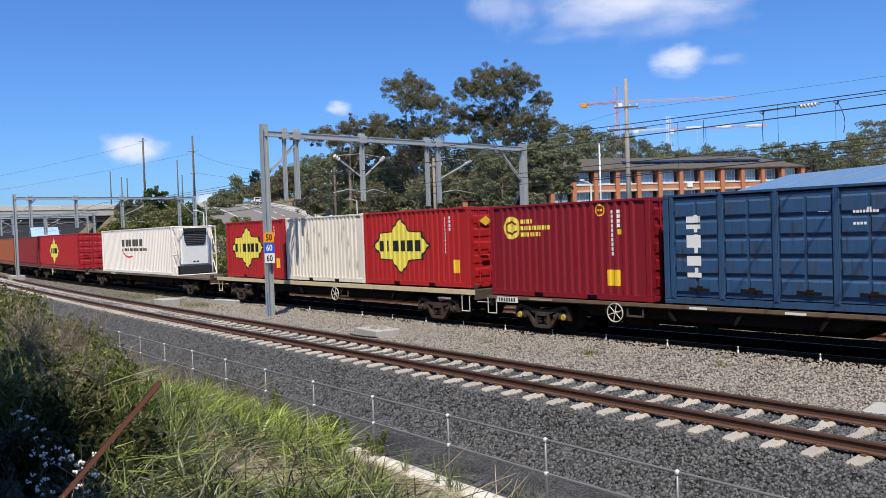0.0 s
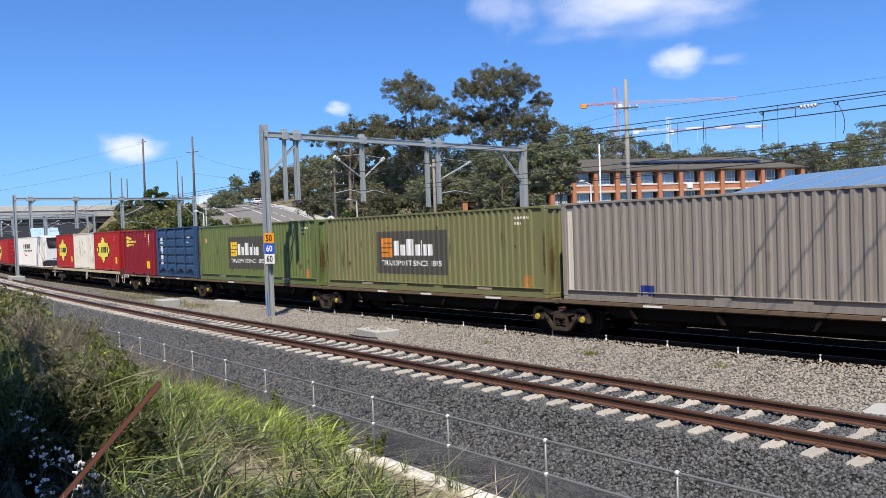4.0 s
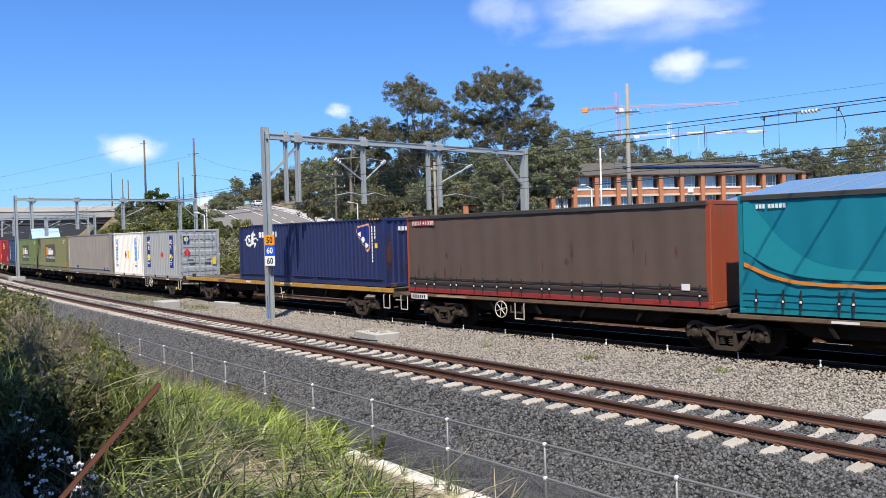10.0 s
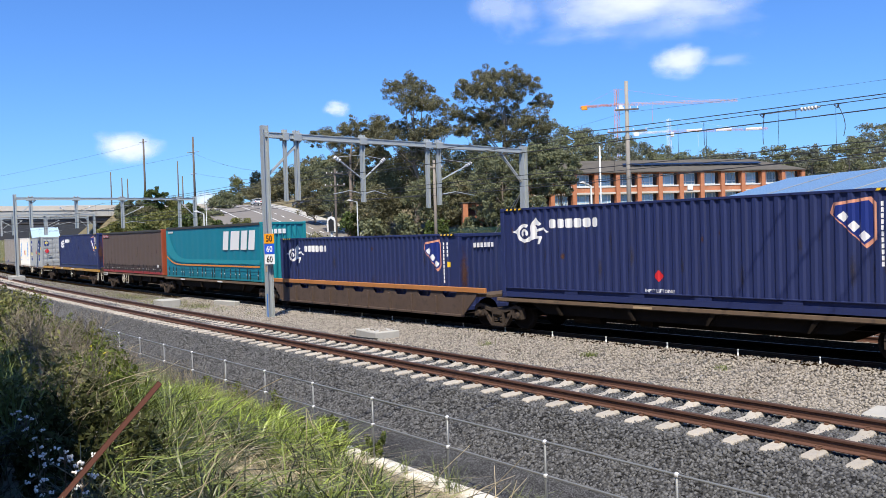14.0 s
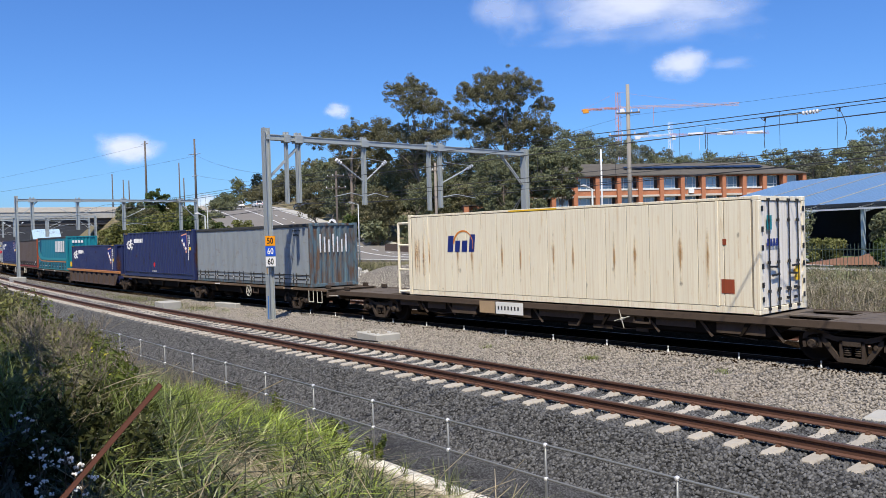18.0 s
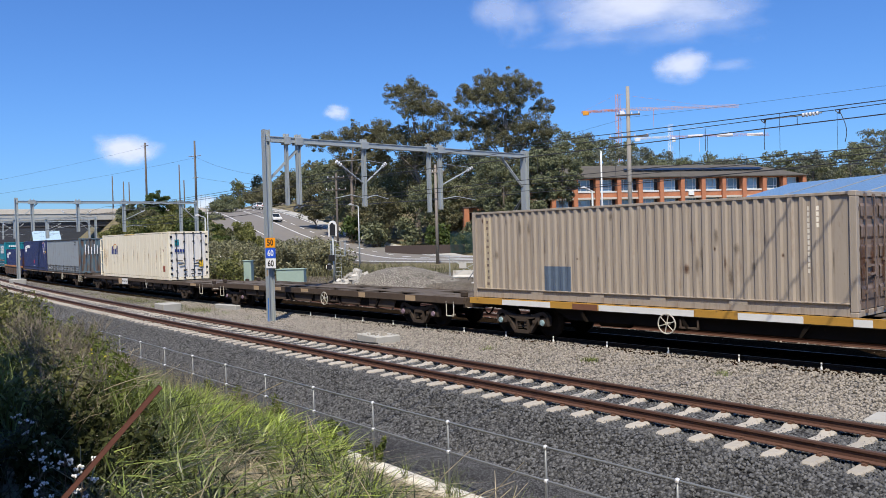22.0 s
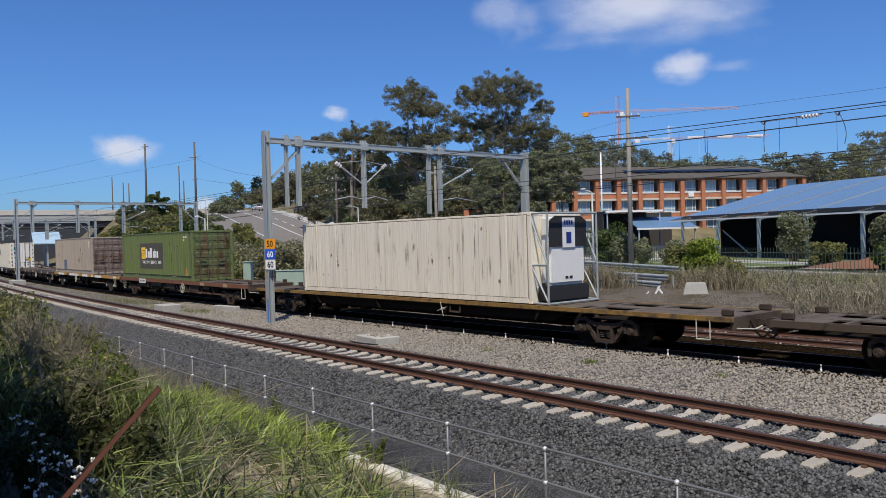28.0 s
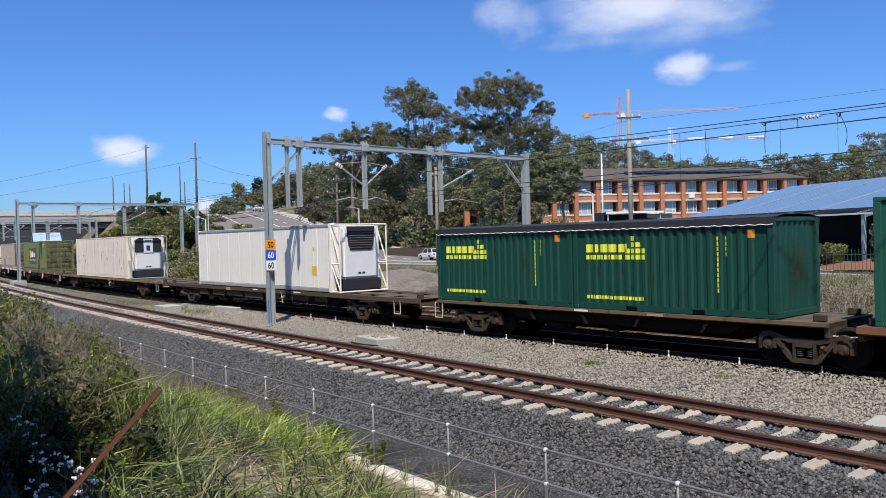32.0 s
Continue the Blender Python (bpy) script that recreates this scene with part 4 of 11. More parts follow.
def wagon(U0, U1, sill, top=1.05, depth=0.16, bogies=(), wheel=None, steps=(), ends=(True, True), label="", patches=None, caps="grey", deep=True, belly=0.34, wheel_mat=None, rim=True):
    """A flat container wagon from U0 (leading) to U1. sill: the paint of its side beams."""
    L = U0 - U1
    depth = 0.09 if sill is M_DARKSILL else depth
    w = mover("container_wagon", (U0 + U1) / 2, 0.0, label, "flat wagon", "wagons of the freight train")
    mid = (U0 + U1) / 2

    def lx(U):
        return mid - U

    for s in (-1, 1):
        bm = bmesh.new()
        y = s * 1.24
        box(bm, -L / 2, L / 2, y - 0.04, y + 0.04, top - depth, top)
        part("side_sill", bm, sill, w)
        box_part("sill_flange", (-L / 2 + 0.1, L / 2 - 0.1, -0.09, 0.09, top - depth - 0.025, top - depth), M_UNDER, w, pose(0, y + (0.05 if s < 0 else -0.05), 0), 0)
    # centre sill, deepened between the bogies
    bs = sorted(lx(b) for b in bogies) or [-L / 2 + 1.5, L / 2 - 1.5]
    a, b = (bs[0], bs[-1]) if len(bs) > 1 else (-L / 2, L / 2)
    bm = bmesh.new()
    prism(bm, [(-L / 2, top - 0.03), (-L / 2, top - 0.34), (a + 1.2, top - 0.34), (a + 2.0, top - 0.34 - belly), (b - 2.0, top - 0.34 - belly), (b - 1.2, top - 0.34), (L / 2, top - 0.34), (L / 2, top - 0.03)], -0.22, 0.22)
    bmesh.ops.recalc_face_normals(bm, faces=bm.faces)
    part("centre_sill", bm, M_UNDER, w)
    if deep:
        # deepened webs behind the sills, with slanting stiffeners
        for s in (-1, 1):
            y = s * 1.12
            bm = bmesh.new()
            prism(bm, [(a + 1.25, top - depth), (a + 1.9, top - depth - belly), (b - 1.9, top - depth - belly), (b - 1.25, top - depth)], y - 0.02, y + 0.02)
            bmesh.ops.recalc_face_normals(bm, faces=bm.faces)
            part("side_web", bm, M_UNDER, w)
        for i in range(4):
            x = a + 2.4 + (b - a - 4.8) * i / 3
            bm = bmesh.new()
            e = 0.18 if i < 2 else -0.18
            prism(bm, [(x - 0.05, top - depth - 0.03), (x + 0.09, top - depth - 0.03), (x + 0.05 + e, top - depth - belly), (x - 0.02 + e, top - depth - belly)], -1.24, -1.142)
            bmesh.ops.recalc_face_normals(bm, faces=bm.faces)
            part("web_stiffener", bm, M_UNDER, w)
    # deck: plates and bearers round openings, over an added dark pan
    k = max(4, int(L / 1.5))
    st = (L - 0.24) / k
    for i in range(k + 1):
        x = -L / 2 + 0.12 + st * i
        wd = 0.42 if i in (0, k) else random.choice((0.12, 0.2, 0.34))
        box_part("cross_bearer", (-wd / 2, wd / 2, -1.19, 1.19, top - 0.13, top - 0.012), M_DECK, w, pose(max(-L / 2 + 0.21, min(L / 2 - 0.21, x)) if i in (0, k) else x, 0, 0), 0)
    bm = bmesh.new()
    box(bm, -L / 2 + 0.3, L / 2 - 0.3, -0.28, 0.28, top - 0.05, top - 0.016)
    for y0, y1 in ((-1.19, -1.05), (1.05, 1.19)):
        box(bm, -L / 2 + 0.3, L / 2 - 0.3, y0, y1, top - 0.05, top - 0.016)
    part("deck_plate", bm, M_DECK, w)
    for i in range(k):
        for y0, y1 in ((-1.05, -0.28), (0.28, 1.05)):
            if i in (0, k - 1) or random.random() < 0.3:
                q = random.uniform(0.45, 1.0)
                box_part("deck_panel", (0, round(st * q, 2), y0, y1, top - 0.045, top - 0.02), M_DECK, w, pose(-L / 2 + 0.12 + st * i, 0, 0), 0)
    # added pan, near-black, so the deck openings read as shaded
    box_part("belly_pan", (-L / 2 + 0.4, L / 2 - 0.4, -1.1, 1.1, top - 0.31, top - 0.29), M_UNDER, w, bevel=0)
    for U in bogies:
        bogie(w, lx(U), caps=caps)
    # brake gear below the frame
    x0, x1 = a + 2.2, b - 2.2
    if x1 - x0 > 3:
        bm = bmesh.new()
        tube(bm, (x0 + 0.6, -0.75, top - 0.52), (x0 + 1.6, -0.75, top - 0.52), 0.17, n=12)
        tube(bm, (x0 + 2.0, -0.6, top - 0.5), (x0 + 2.5, -0.6, top - 0.5), 0.12, n=10)
        for y in (-0.9, 0.4):
            tube(bm, (x0, y, top - 0.42), (x1, y, top - 0.42), 0.02, n=5)
        box(bm, x0 + 3.0, x0 + 3.4, -0.95, -0.6, top - 0.62, top - 0.3)
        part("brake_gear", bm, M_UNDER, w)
    # brown web plates, struts, pipes and brake rods that hang below the open-framed wagons
    if sill in (M_UNDERBR, M_RUSTBROWN) and x1 - x0 > 3:
        rg = random.Random(int(abs(U0) * 10))
        x = a + 1.3
        while x < b - 2.6:
            ln = rg.uniform(0.9, 1.9)
            h = rg.uniform(0.2, 0.36)
            box_part("web_plate", (0, round(ln, 2), -0.012, 0.012, round(top - depth - h, 3), top - depth), M_UNDERBR, w, pose(x, -1.17, 0), 0)
            bm = bmesh.new()
            e = rg.choice((-1, 1)) * 0.32
            bar(bm, (x + ln + 0.12, -1.18, top - depth), (x + ln + 0.12 + e, -1.12, top - depth - 0.42), 0.05, 0.06)
            part("strut", bm, M_UNDERBR, w)
            x += ln + rg.uniform(0.25, 0.8)
        for _ in range(4):
            x = rg.uniform(x0, x1 - 0.8)
            box_part("hanging_bracket", (-0.2, 0.2, -0.03, 0.03, round(top - depth - 0.46, 3), top - depth), M_BOGIE, w, pose(x, -1.08, 0), 0.01)
        bm = bmesh.new()
        pts = [(x0 + (x1 - x0) * q / 10, -1.1, top - depth - 0.3 - (0.12 if q % 3 == 1 else 0.0)) for q in range(11)]
        run(bm, pts, 0.018, 6)
        part("brake_rod", bm, M_BOGIE, w)
    if wheel is not None:
        handwheel(w, lx(wheel), wheel_mat or M_HANDWHEEL, rim=rim)
        bm = bmesh.new()
        box(bm, 0.34, 0.9, -0.02, 0.02, 0, 0.05)
        for x in (0.36, 0.86):
            box(bm, x, x + 0.04, -0.02, 0.02, 0, 0.24)
        part("brake_bracket", bm, M_UNDERBR, w, at=pose(lx(wheel), -1.22, 0.62))
    for U in steps:
        step(w, lx(U), M_HANDWHEEL)
    for e, s in zip(ends, (-1, 1)):
        if e:
            box_part("headstock", (-0.06, 0.06, -1.18, 1.18, top - 0.34, top), M_UNDERBR, w, pose(s * (L / 2 - 0.06), 0, 0), 0.01)
            coupler(w, s * (L / 2), s)
            for y in (-0.95, 0.95):
                box_part("deck_end_bracket", (-0.15, 0.15, -0.06, 0.06, 0, 0.16), M_BOGIE, w, pose(s * (L / 2 - 0.3), y, top), 0.02)
    for U, ln, mt, dz in (patches or ()):
        box_part("sill_patch", (-ln / 2, ln / 2, -0.003, 0.003, min(top - depth + dz, top - 0.08) if sill is not M_DARKSILL else (top - 0.2 if mt is M_SILLWHITE else top - 0.085), top - 0.025), mt, w, pose(lx(U), -1.284, 0), 0)
        if mt is M_SILLWHITE and 0.8 < ln < 1.3:
            bm = bmesh.new()
            zc = top - 0.11 if sill is M_DARKSILL else top - 0.025 - (depth - dz - 0.025) / 2
            for i in range(7):
                box(bm, -ln * 0.42 + i * ln * 0.12, -ln * 0.42 + i * ln * 0.12 + 0.06, -0.008, -0.002, zc - 0.06, zc + 0.06)
            tagged(part("number_marking", bm, M_BLACK, w, at=pose(lx(U), -1.284, 0)), kind="stuff")
    return w


def well_wagon(U0, U1, bogies):
    """A well wagon: ribbed deep sides with notched top edges, an orange top chord, and a load sunk between them."""
    L, mid = U0 - U1, (U0 + U1) / 2
    w = mover("well_wagon", mid, 0.0, "brown ribbed well wagon with a rusty orange top chord", "well wagon", "wagons of the freight train")
    a = L / 2 - 0.55
    for s in (-1, 1):
        y = s * 1.32
        box_part("top_chord", (-L / 2 + 0.15, L / 2 - 0.15, -0.06, 0.06, 1.14, 1.30), M_CHORD, w, pose(0, y, 0), 0.01)
        bays = 9
        k = 2 * (a - 0.7) / bays
        pts = [(-a, 1.13)]
        for i in range(bays):
            x = -a + 0.7 + i * k
            pts += [(x + 0.2 * k, 1.13), (x + 0.22 * k, 1.02), (x + 0.3 * k, 0.94), (x + 0.7 * k, 0.94), (x + 0.78 * k, 1.02), (x + 0.8 * k, 1.13)]
        pts += [(a, 1.13), (a - 1.0, 0.36), (-a + 1.0, 0.36)]
        for i in range(bays):
            x = -a + 0.7 + i * k
            bm = bmesh.new()
            prism(bm, [(x, 1.13), (x + 0.22 * k, 1.13), (x + 0.25 * k, 1.0), (x + 0.32 * k, 0.93), (x + 0.68 * k, 0.93), (x + 0.75 * k, 1.0), (x + 0.78 * k, 1.13), (x + k, 1.13), (x + k, 0.36), (x, 0.36)], -0.012, 0.012)
            bmesh.ops.recalc_face_normals(bm, faces=bm.faces)
            part("side_plate", bm, M_WELL, w, at=pose(0, y, 0))
        for i in range(bays + 1):
            x = -a + 0.7 + i * k
            box_part("side_rib", (-0.035, 0.035, -0.05, 0.05, 0.36, 0.98), M_WELL, w, pose(x, y + s * 0.04, 0), 0.006)
        for e in (-1, 1):
            bm = bmesh.new()
            prism(bm, [(e * (a - 0.7), 1.13), (e * a, 1.13), (e * (a - 0.05), 1.0), (e * (a - 0.7), 0.36)][::e], -0.02, 0.02)
            bmesh.ops.recalc_face_normals(bm, faces=bm.faces)
            part("end_gusset", bm, M_WELL, w, at=pose(0, y, 0))
        box_part("bottom_chord", (-a + 0.7, a - 0.7, -0.06, 0.06, 0.30, 0.38), M_WELL, w, pose(0, y, 0), 0.008)
    for e in (-1, 1):
        box_part("end_platform", (-0.5, 0.5, -1.25, 1.25, 1.0, 1.1), M_UNDERBR, w, pose(e * (L / 2 - 0.45), 0, 0), 0.01)
    box_part("well_floor", (-a + 0.7, a - 0.7, -1.2, 1.2, 0.33, 0.40), M_UNDER, w, bevel=0)
    for U in bogies:
        bogie(w, mid - U)
    return w


M_HANDWHEEL = material("pale_handwheel_paint", (0.55, 0.52, 0.44), rough=0.6, vary=0.3, scale=6, dirt=(0.15, 0.1, 0.07), dirt_amount=0.2)
M_CREAM = material("cream_sill", (0.62, 0.52, 0.32), rough=0.6, vary=0.25, scale=3, dirt=(0.12, 0.07, 0.045), dirt_amount=0.3)
M_OCHRE = material("ochre_sill", (0.5, 0.27, 0.045), rough=0.6, vary=0.3, scale=2, dirt=(0.13, 0.075, 0.045), dirt_amount=0.4)
M_RUSTBROWN = material("rust_brown_sill", (0.2, 0.085, 0.045), rough=0.75, vary=0.3, scale=2, dirt=(0.07, 0.045, 0.035), dirt_amount=0.35)
M_DARKSILL = material("dark_brown_sill", (0.15, 0.1, 0.062), rough=0.8, vary=0.4, scale=2, dirt=(0.05, 0.04, 0.033), dirt_amount=0.4)
M_CHORD = material("orange_chord", (0.42, 0.17, 0.05), rough=0.7, vary=0.3, scale=3, dirt=(0.16, 0.09, 0.06), dirt_amount=0.3)
M_WELL = material("well_side_brown", (0.09, 0.06, 0.045), rough=0.75, vary=0.35, scale=2, fine=25, bump=0.15, dirt=(0.05, 0.035, 0.028), dirt_amount=0.5)
M_SILLWHITE = material("white_sill_patch", (0.8, 0.8, 0.77), rough=0.6, vary=0.15, dirt=(0.3, 0.22, 0.16), dirt_amount=0.2)
M_SILLTAN = material("tan_sill_patch", (0.42, 0.3, 0.18), rough=0.7, vary=0.3)

DK = "dark brown skeletal container wagon with grimy bogies"
wagon(167, 151.2, M_DARKSILL, bogies=(164.5, 153.5), label=DK)
wagon(150.4, 135.3, M_DARKSILL, bogies=(148.4, 137.3), label=DK)
wagon(134.9, 117.6, M_DARKSILL, bogies=(132.4, 119.6), wheel=129, label=DK)
wagon(116.4, 93.4, M_DARKSILL, bogies=(113.4, 96.4), label=DK, patches=[(110.0, 1.0, M_WHITE, 0.02)])
wagon(92.4, 72.7, M_CREAM, top=1.16, bogies=(90.0, 74.75), wheel=81.15, steps=(92.0, 73.1), label="cream-silled container wagon carrying three boxes")
wagon(72.1, 59.0, M_DARKSILL, top=1.02, bogies=(69.9, 58.9), wheel=67.07, steps=(71.9,), ends=(True, False), caps="yellow", label="grimy articulated wagon platform with white number panels",
      patches=[(71.2, 0.9, M_SILLWHITE, 0.0), (69.8, 0.9, M_SILLTAN, 0.0), (64.5, 0.5, M_WHITE, 0.1), (62, 0.5, M_WHITE, 0.1)])
wagon(58.8, 46.3, M_DARKSILL, top=1.02, bogies=(46.2,), ends=(False, False), caps="yellow", label="grimy articulated wagon platform with white dashes", patches=[(55, 0.6, M_WHITE, 0.1), (51, 0.6, M_WHITE, 0.1)])
wagon(46.1, 33.4, M_DARKSILL, top=1.02, bogies=(33.3,), ends=(False, False), caps="yellow", label="grimy articulated wagon platform with white dashes", patches=[(42, 0.6, M_WHITE, 0.1), (39.4, 0.6, M_WHITE, 0.1), (36, 0.7, M_WHITE, 0.1)])
wagon(33.2, 20.6, M_DARKSILL, top=1.02, bogies=(20.5,), ends=(False, False), label="grimy articulated wagon platform with white dashes", patches=[(30, 0.6, M_WHITE, 0.1), (24, 0.6, M_WHITE, 0.1)])
wagon(20.4, 7.6, M_DARKSILL, top=1.02, bogies=(9.35,), wheel=12.5, steps=(13.3, 7.75), ends=(False, True), caps="yellow", label="rear platform of an articulated wagon, rusty sill with white dashes",
      patches=[(19, 0.8, M_WHITE, 0.1), (17, 0.7, M_RUSTBROWN, 0.05), (13.9, 0.5, M_WHITE, 0.1), (10.5, 1.0, M_RUSTBROWN, 0.08), (9.6, 0.4, M_WHITE, 0.1)])
wagon(6.6, -12.75, M_OCHRE, top=1.2, bogies=(4.0, -10.5), steps=(-12.4,), caps="grey", label="ochre-silled container wagon with brown patches", wheel=-4.3, rim=False,
      patches=[(-1.0, 0.5, M_WHITE, 0.05), (-4.7, 1.1, M_WHITE, 0.08), (-7.5, 0.7, M_SILLTAN, 0.02), (2.0, 0.8, M_RUSTBROWN, 0.0)])
wagon(-13.2, -26.0, M_DARKSILL, top=1.08, bogies=(-15.45, -26.1), wheel=-18.4, steps=(-13.4, -19.2), ends=(True, False), label="dark articulated wagon platform with pale number panels",
      patches=[(-14.3, 0.9, M_SILLWHITE, 0.0), (-16.0, 1.5, M_SILLTAN, 0.0)])
wagon(-26.2, -39.1, M_DARKSILL, top=1.02, bogies=(-39.2,), ends=(False, False), label="dark articulated wagon platform with white dashes", patches=[(-29, 0.6, M_WHITE, 0.1), (-34, 0.6, M_WHITE, 0.1)])
well_wagon(-39.4, -54.2, (-54.4,))
wagon(-54.5, -67.0, M_DARKSILL, top=1.02, bogies=(-67.1,), ends=(False, False), label="dark articulated wagon platform", patches=[(-60, 0.6, M_SILLTAN, 0.1)])
wagon(-67.2, -80.7, M_DARKSILL, top=1.02, bogies=(-78.0,), wheel=-73.6, steps=(-80.2, -79.5), ends=(False, True), label="rear platform of an articulated wagon with pale panels", patches=[(-77.5, 0.9, M_SILLTAN, 0.0), (-70, 0.6, M_WHITE, 0.1)])
wagon(-81.6, -105.9, M_UNDERBR, top=1.0, bogies=(-84.4, -101.75), steps=(-104.6,), label="long dark brown flat wagon", patches=[(-90.4, 0.7, M_SILLTAN, -0.25), (-91.4, 1.2, M_SILLWHITE, -0.25), (-103.5, 0.8, M_SILLTAN, 0.0)], wheel=-95.7, rim=False)
wagon(-106.6, -125.9, M_UNDERBR, top=1.1, depth=0.22, bogies=(-108.45, -123.3), wheel=-117.1, steps=(-107.2, -125.2), caps="mauve", label="empty dark brown skeletal wagon with tan patches",
      patches=[(-111, 0.5, M_SILLTAN, 0.0), (-113.1, 0.6, M_SILLTAN, 0.05), (-115.5, 0.6, M_SILLTAN, 0.05), (-119.9, 0.45, M_SILLTAN, 0.0), (-123.0, 0.6, M_SILLTAN, 0.0)])
wagon(-126.2, -145.5, M_OCHRE, top=1.14, depth=0.19, bogies=(-128.4, -143.05), wheel=-133.7, steps=(-144.6,), caps="teal", label="ochre and white silled container wagon",
      patches=[(-128.7, 2.0, M_SILLWHITE, 0.0), (-131.0, 0.9, M_RUSTBROWN, 0.0), (-133.0, 3.0, M_SILLWHITE, 0.0), (-136.5, 1.6, M_SILLWHITE, 0.0), (-138.6, 0.4, M_SILLWHITE, 0.0), (-140.3, 1.8, M_SILLWHITE, 0.0), (-143.5, 0.5, M_SILLTAN, 0.0), (-144.6, 0.7, M_SILLWHITE, 0.05)])
wagon(-146.0, -165.3, M_RUSTBROWN, top=1.14, depth=0.19, bogies=(-148.25, -163.1), wheel=-157.0, steps=(-146.8, -164.9), label="rust-brown container wagon with pale panels",
      patches=[(-150.3, 1.2, M_SILLWHITE, -0.1), (-159.8, 0.5, M_SILLTAN, 0.0), (-162.8, 0.5, M_SILLTAN, 0.0)])
wagon(-166.4, -190.8, material("grimy_ochre_sill", (0.26, 0.15, 0.04), rough=0.7, vary=0.4, scale=2, dirt=(0.06, 0.045, 0.035), dirt_amount=0.55), top=1.04, depth=0.12, bogies=(-169.3, -186.8), steps=(-190.0,), label="long grimy flat wagon with a thin ochre sill", wheel=-179.9, rim=False)
wagon(-191.7, -215.7, M_UNDERBR, top=1.04, bogies=(-194.9, -211.9), steps=(-214.4,), label="long dark brown flat wagon", wheel=-205.6, rim=False, patches=[(-200.0, 0.5, M_SILLTAN, 0.0), (-203, 0.5, M_WHITE, 0.1), (-207, 0.6, M_WHITE, 0.1)])
wagon(-216.6, -230.0, M_DARKSILL, top=1.06, depth=0.14, bogies=(-218.5, -229.4), steps=(-216.7,), label="dark container wagon with low bogies", patches=[(-223, 0.5, M_WHITE, -0.05), (-225.5, 0.5, M_SILLTAN, 0.0)])
wagon(-230.6, -250.0, M_RUSTBROWN, top=1.04, bogies=(-233.5, -247.5), label="rust-brown container wagon with grimy bogies", caps="grey")


# ---- containers ----
P_LINRED = paint("bright_red_paint", (0.42, 0.016, 0.018), amount=0.12)
P_DARKRED = paint("dark_red_paint", (0.25, 0.018, 0.02), amount=0.12)
P_MAROON = paint("maroon_paint", (0.235, 0.008, 0.02), amount=0.1)
P_ORANGE = paint("orange_brown_paint", (0.35, 0.1, 0.03), amount=0.3)
P_OFFWHITE = paint("off_white_paint", (0.8, 0.75, 0.65), dirt=(0.34, 0.26, 0.19), amount=0.25, streak=(0.3, 0.24, 0.19))
P_WHITE2 = paint("clean_white_paint", (0.88, 0.84, 0.77), dirt=(0.4, 0.33, 0.25), amount=0.12, streak=(0.45, 0.38, 0.3), runs=0.25)
P_BLUE = paint("worn_blue_paint", (0.027, 0.078, 0.175), dirt=(0.05, 0.055, 0.065), amount=0.5, vary=0.3)
P_GREEN = paint("olive_green_paint", (0.145, 0.19, 0.062), dirt=(0.21, 0.19, 0.095), amount=0.42, vary=0.28, streak=(0.075, 0.08, 0.04))
P_OLIVE = paint("faded_olive_paint", (0.2, 0.205, 0.088), dirt=(0.25, 0.2, 0.11), amount=0.48, vary=0.25, streak=(0.11, 0.095, 0.055))
P_BEIGE = paint("grey_beige_paint", (0.29, 0.262, 0.232), dirt=(0.19, 0.15, 0.13), amount=0.35)
P_GREY = paint("light_grey_paint", (0.37, 0.385, 0.385), dirt=(0.3, 0.3, 0.3), amount=0.15)
P_NAVY = paint("navy_paint", (0.02, 0.031, 0.112), dirt=(0.06, 0.055, 0.06), amount=0.2)
P_BROWNTARP = material("brown_curtain", (0.108, 0.077, 0.062), rough=0.75, vary=0.2, scale=1.2, fine=30, bump=0.12, stretch=(0.7, 0.7, 1.5), dirt=(0.078, 0.056, 0.048), dirt_amount=0.3, streak=(0.15, 0.06, 0.045), streak_amount=0.25)
P_ENDORANGE = paint("orange_red_paint", (0.34, 0.072, 0.03), amount=0.35)
P_TEAL = paint("teal_paint", (0.008, 0.225, 0.28), dirt=(0.03, 0.13, 0.13), amount=0.1)
P_TEALTARP = material("teal_curtain", (0.002, 0.195, 0.275), rough=0.55, vary=0.12, scale=1.2, fine=30, bump=0.06)
P_GREYTARP = material("grey_curtain", (0.3, 0.335, 0.36), rough=0.6, vary=0.16, scale=1.1, fine=30, bump=0.1, stretch=(0.7, 0.7, 1.5), dirt=(0.22, 0.18, 0.14), dirt_amount=0.4, streak=(0.17, 0.16, 0.15), streak_amount=0.3)
P_RUSTBLUE = paint("rusted_blue_paint", (0.11, 0.18, 0.22), dirt=(0.13, 0.075, 0.045), amount=0.75)
P_CREAM = paint("rust_streaked_cream_paint", (0.9, 0.83, 0.65), dirt=(0.68, 0.47, 0.22), amount=0.32, stretch=(2.6, 2.6, 0.3), streak=(0.55, 0.33, 0.13), runs=0.45)
P_TANBOX = paint("tan_grey_paint", (0.41, 0.35, 0.285), dirt=(0.3, 0.23, 0.17), amount=0.4, streak=(0.2, 0.15, 0.11))
P_TANEND = paint("brown_worn_paint", (0.21, 0.155, 0.125), dirt=(0.11, 0.07, 0.05), amount=0.5)
P_REEFER = paint("cream_white_paint", (0.88, 0.81, 0.68), dirt=(0.42, 0.32, 0.22), amount=0.3, streak=(0.3, 0.24, 0.18), runs=0.5)
P_REEFER2 = material("white_insulated_panel", (0.9, 0.88, 0.82), rough=0.45, vary=0.1, scale=1.2, bump=0.02, dirt=(0.6, 0.55, 0.47), dirt_amount=0.16, streak=(0.55, 0.5, 0.43), streak_amount=0.25)
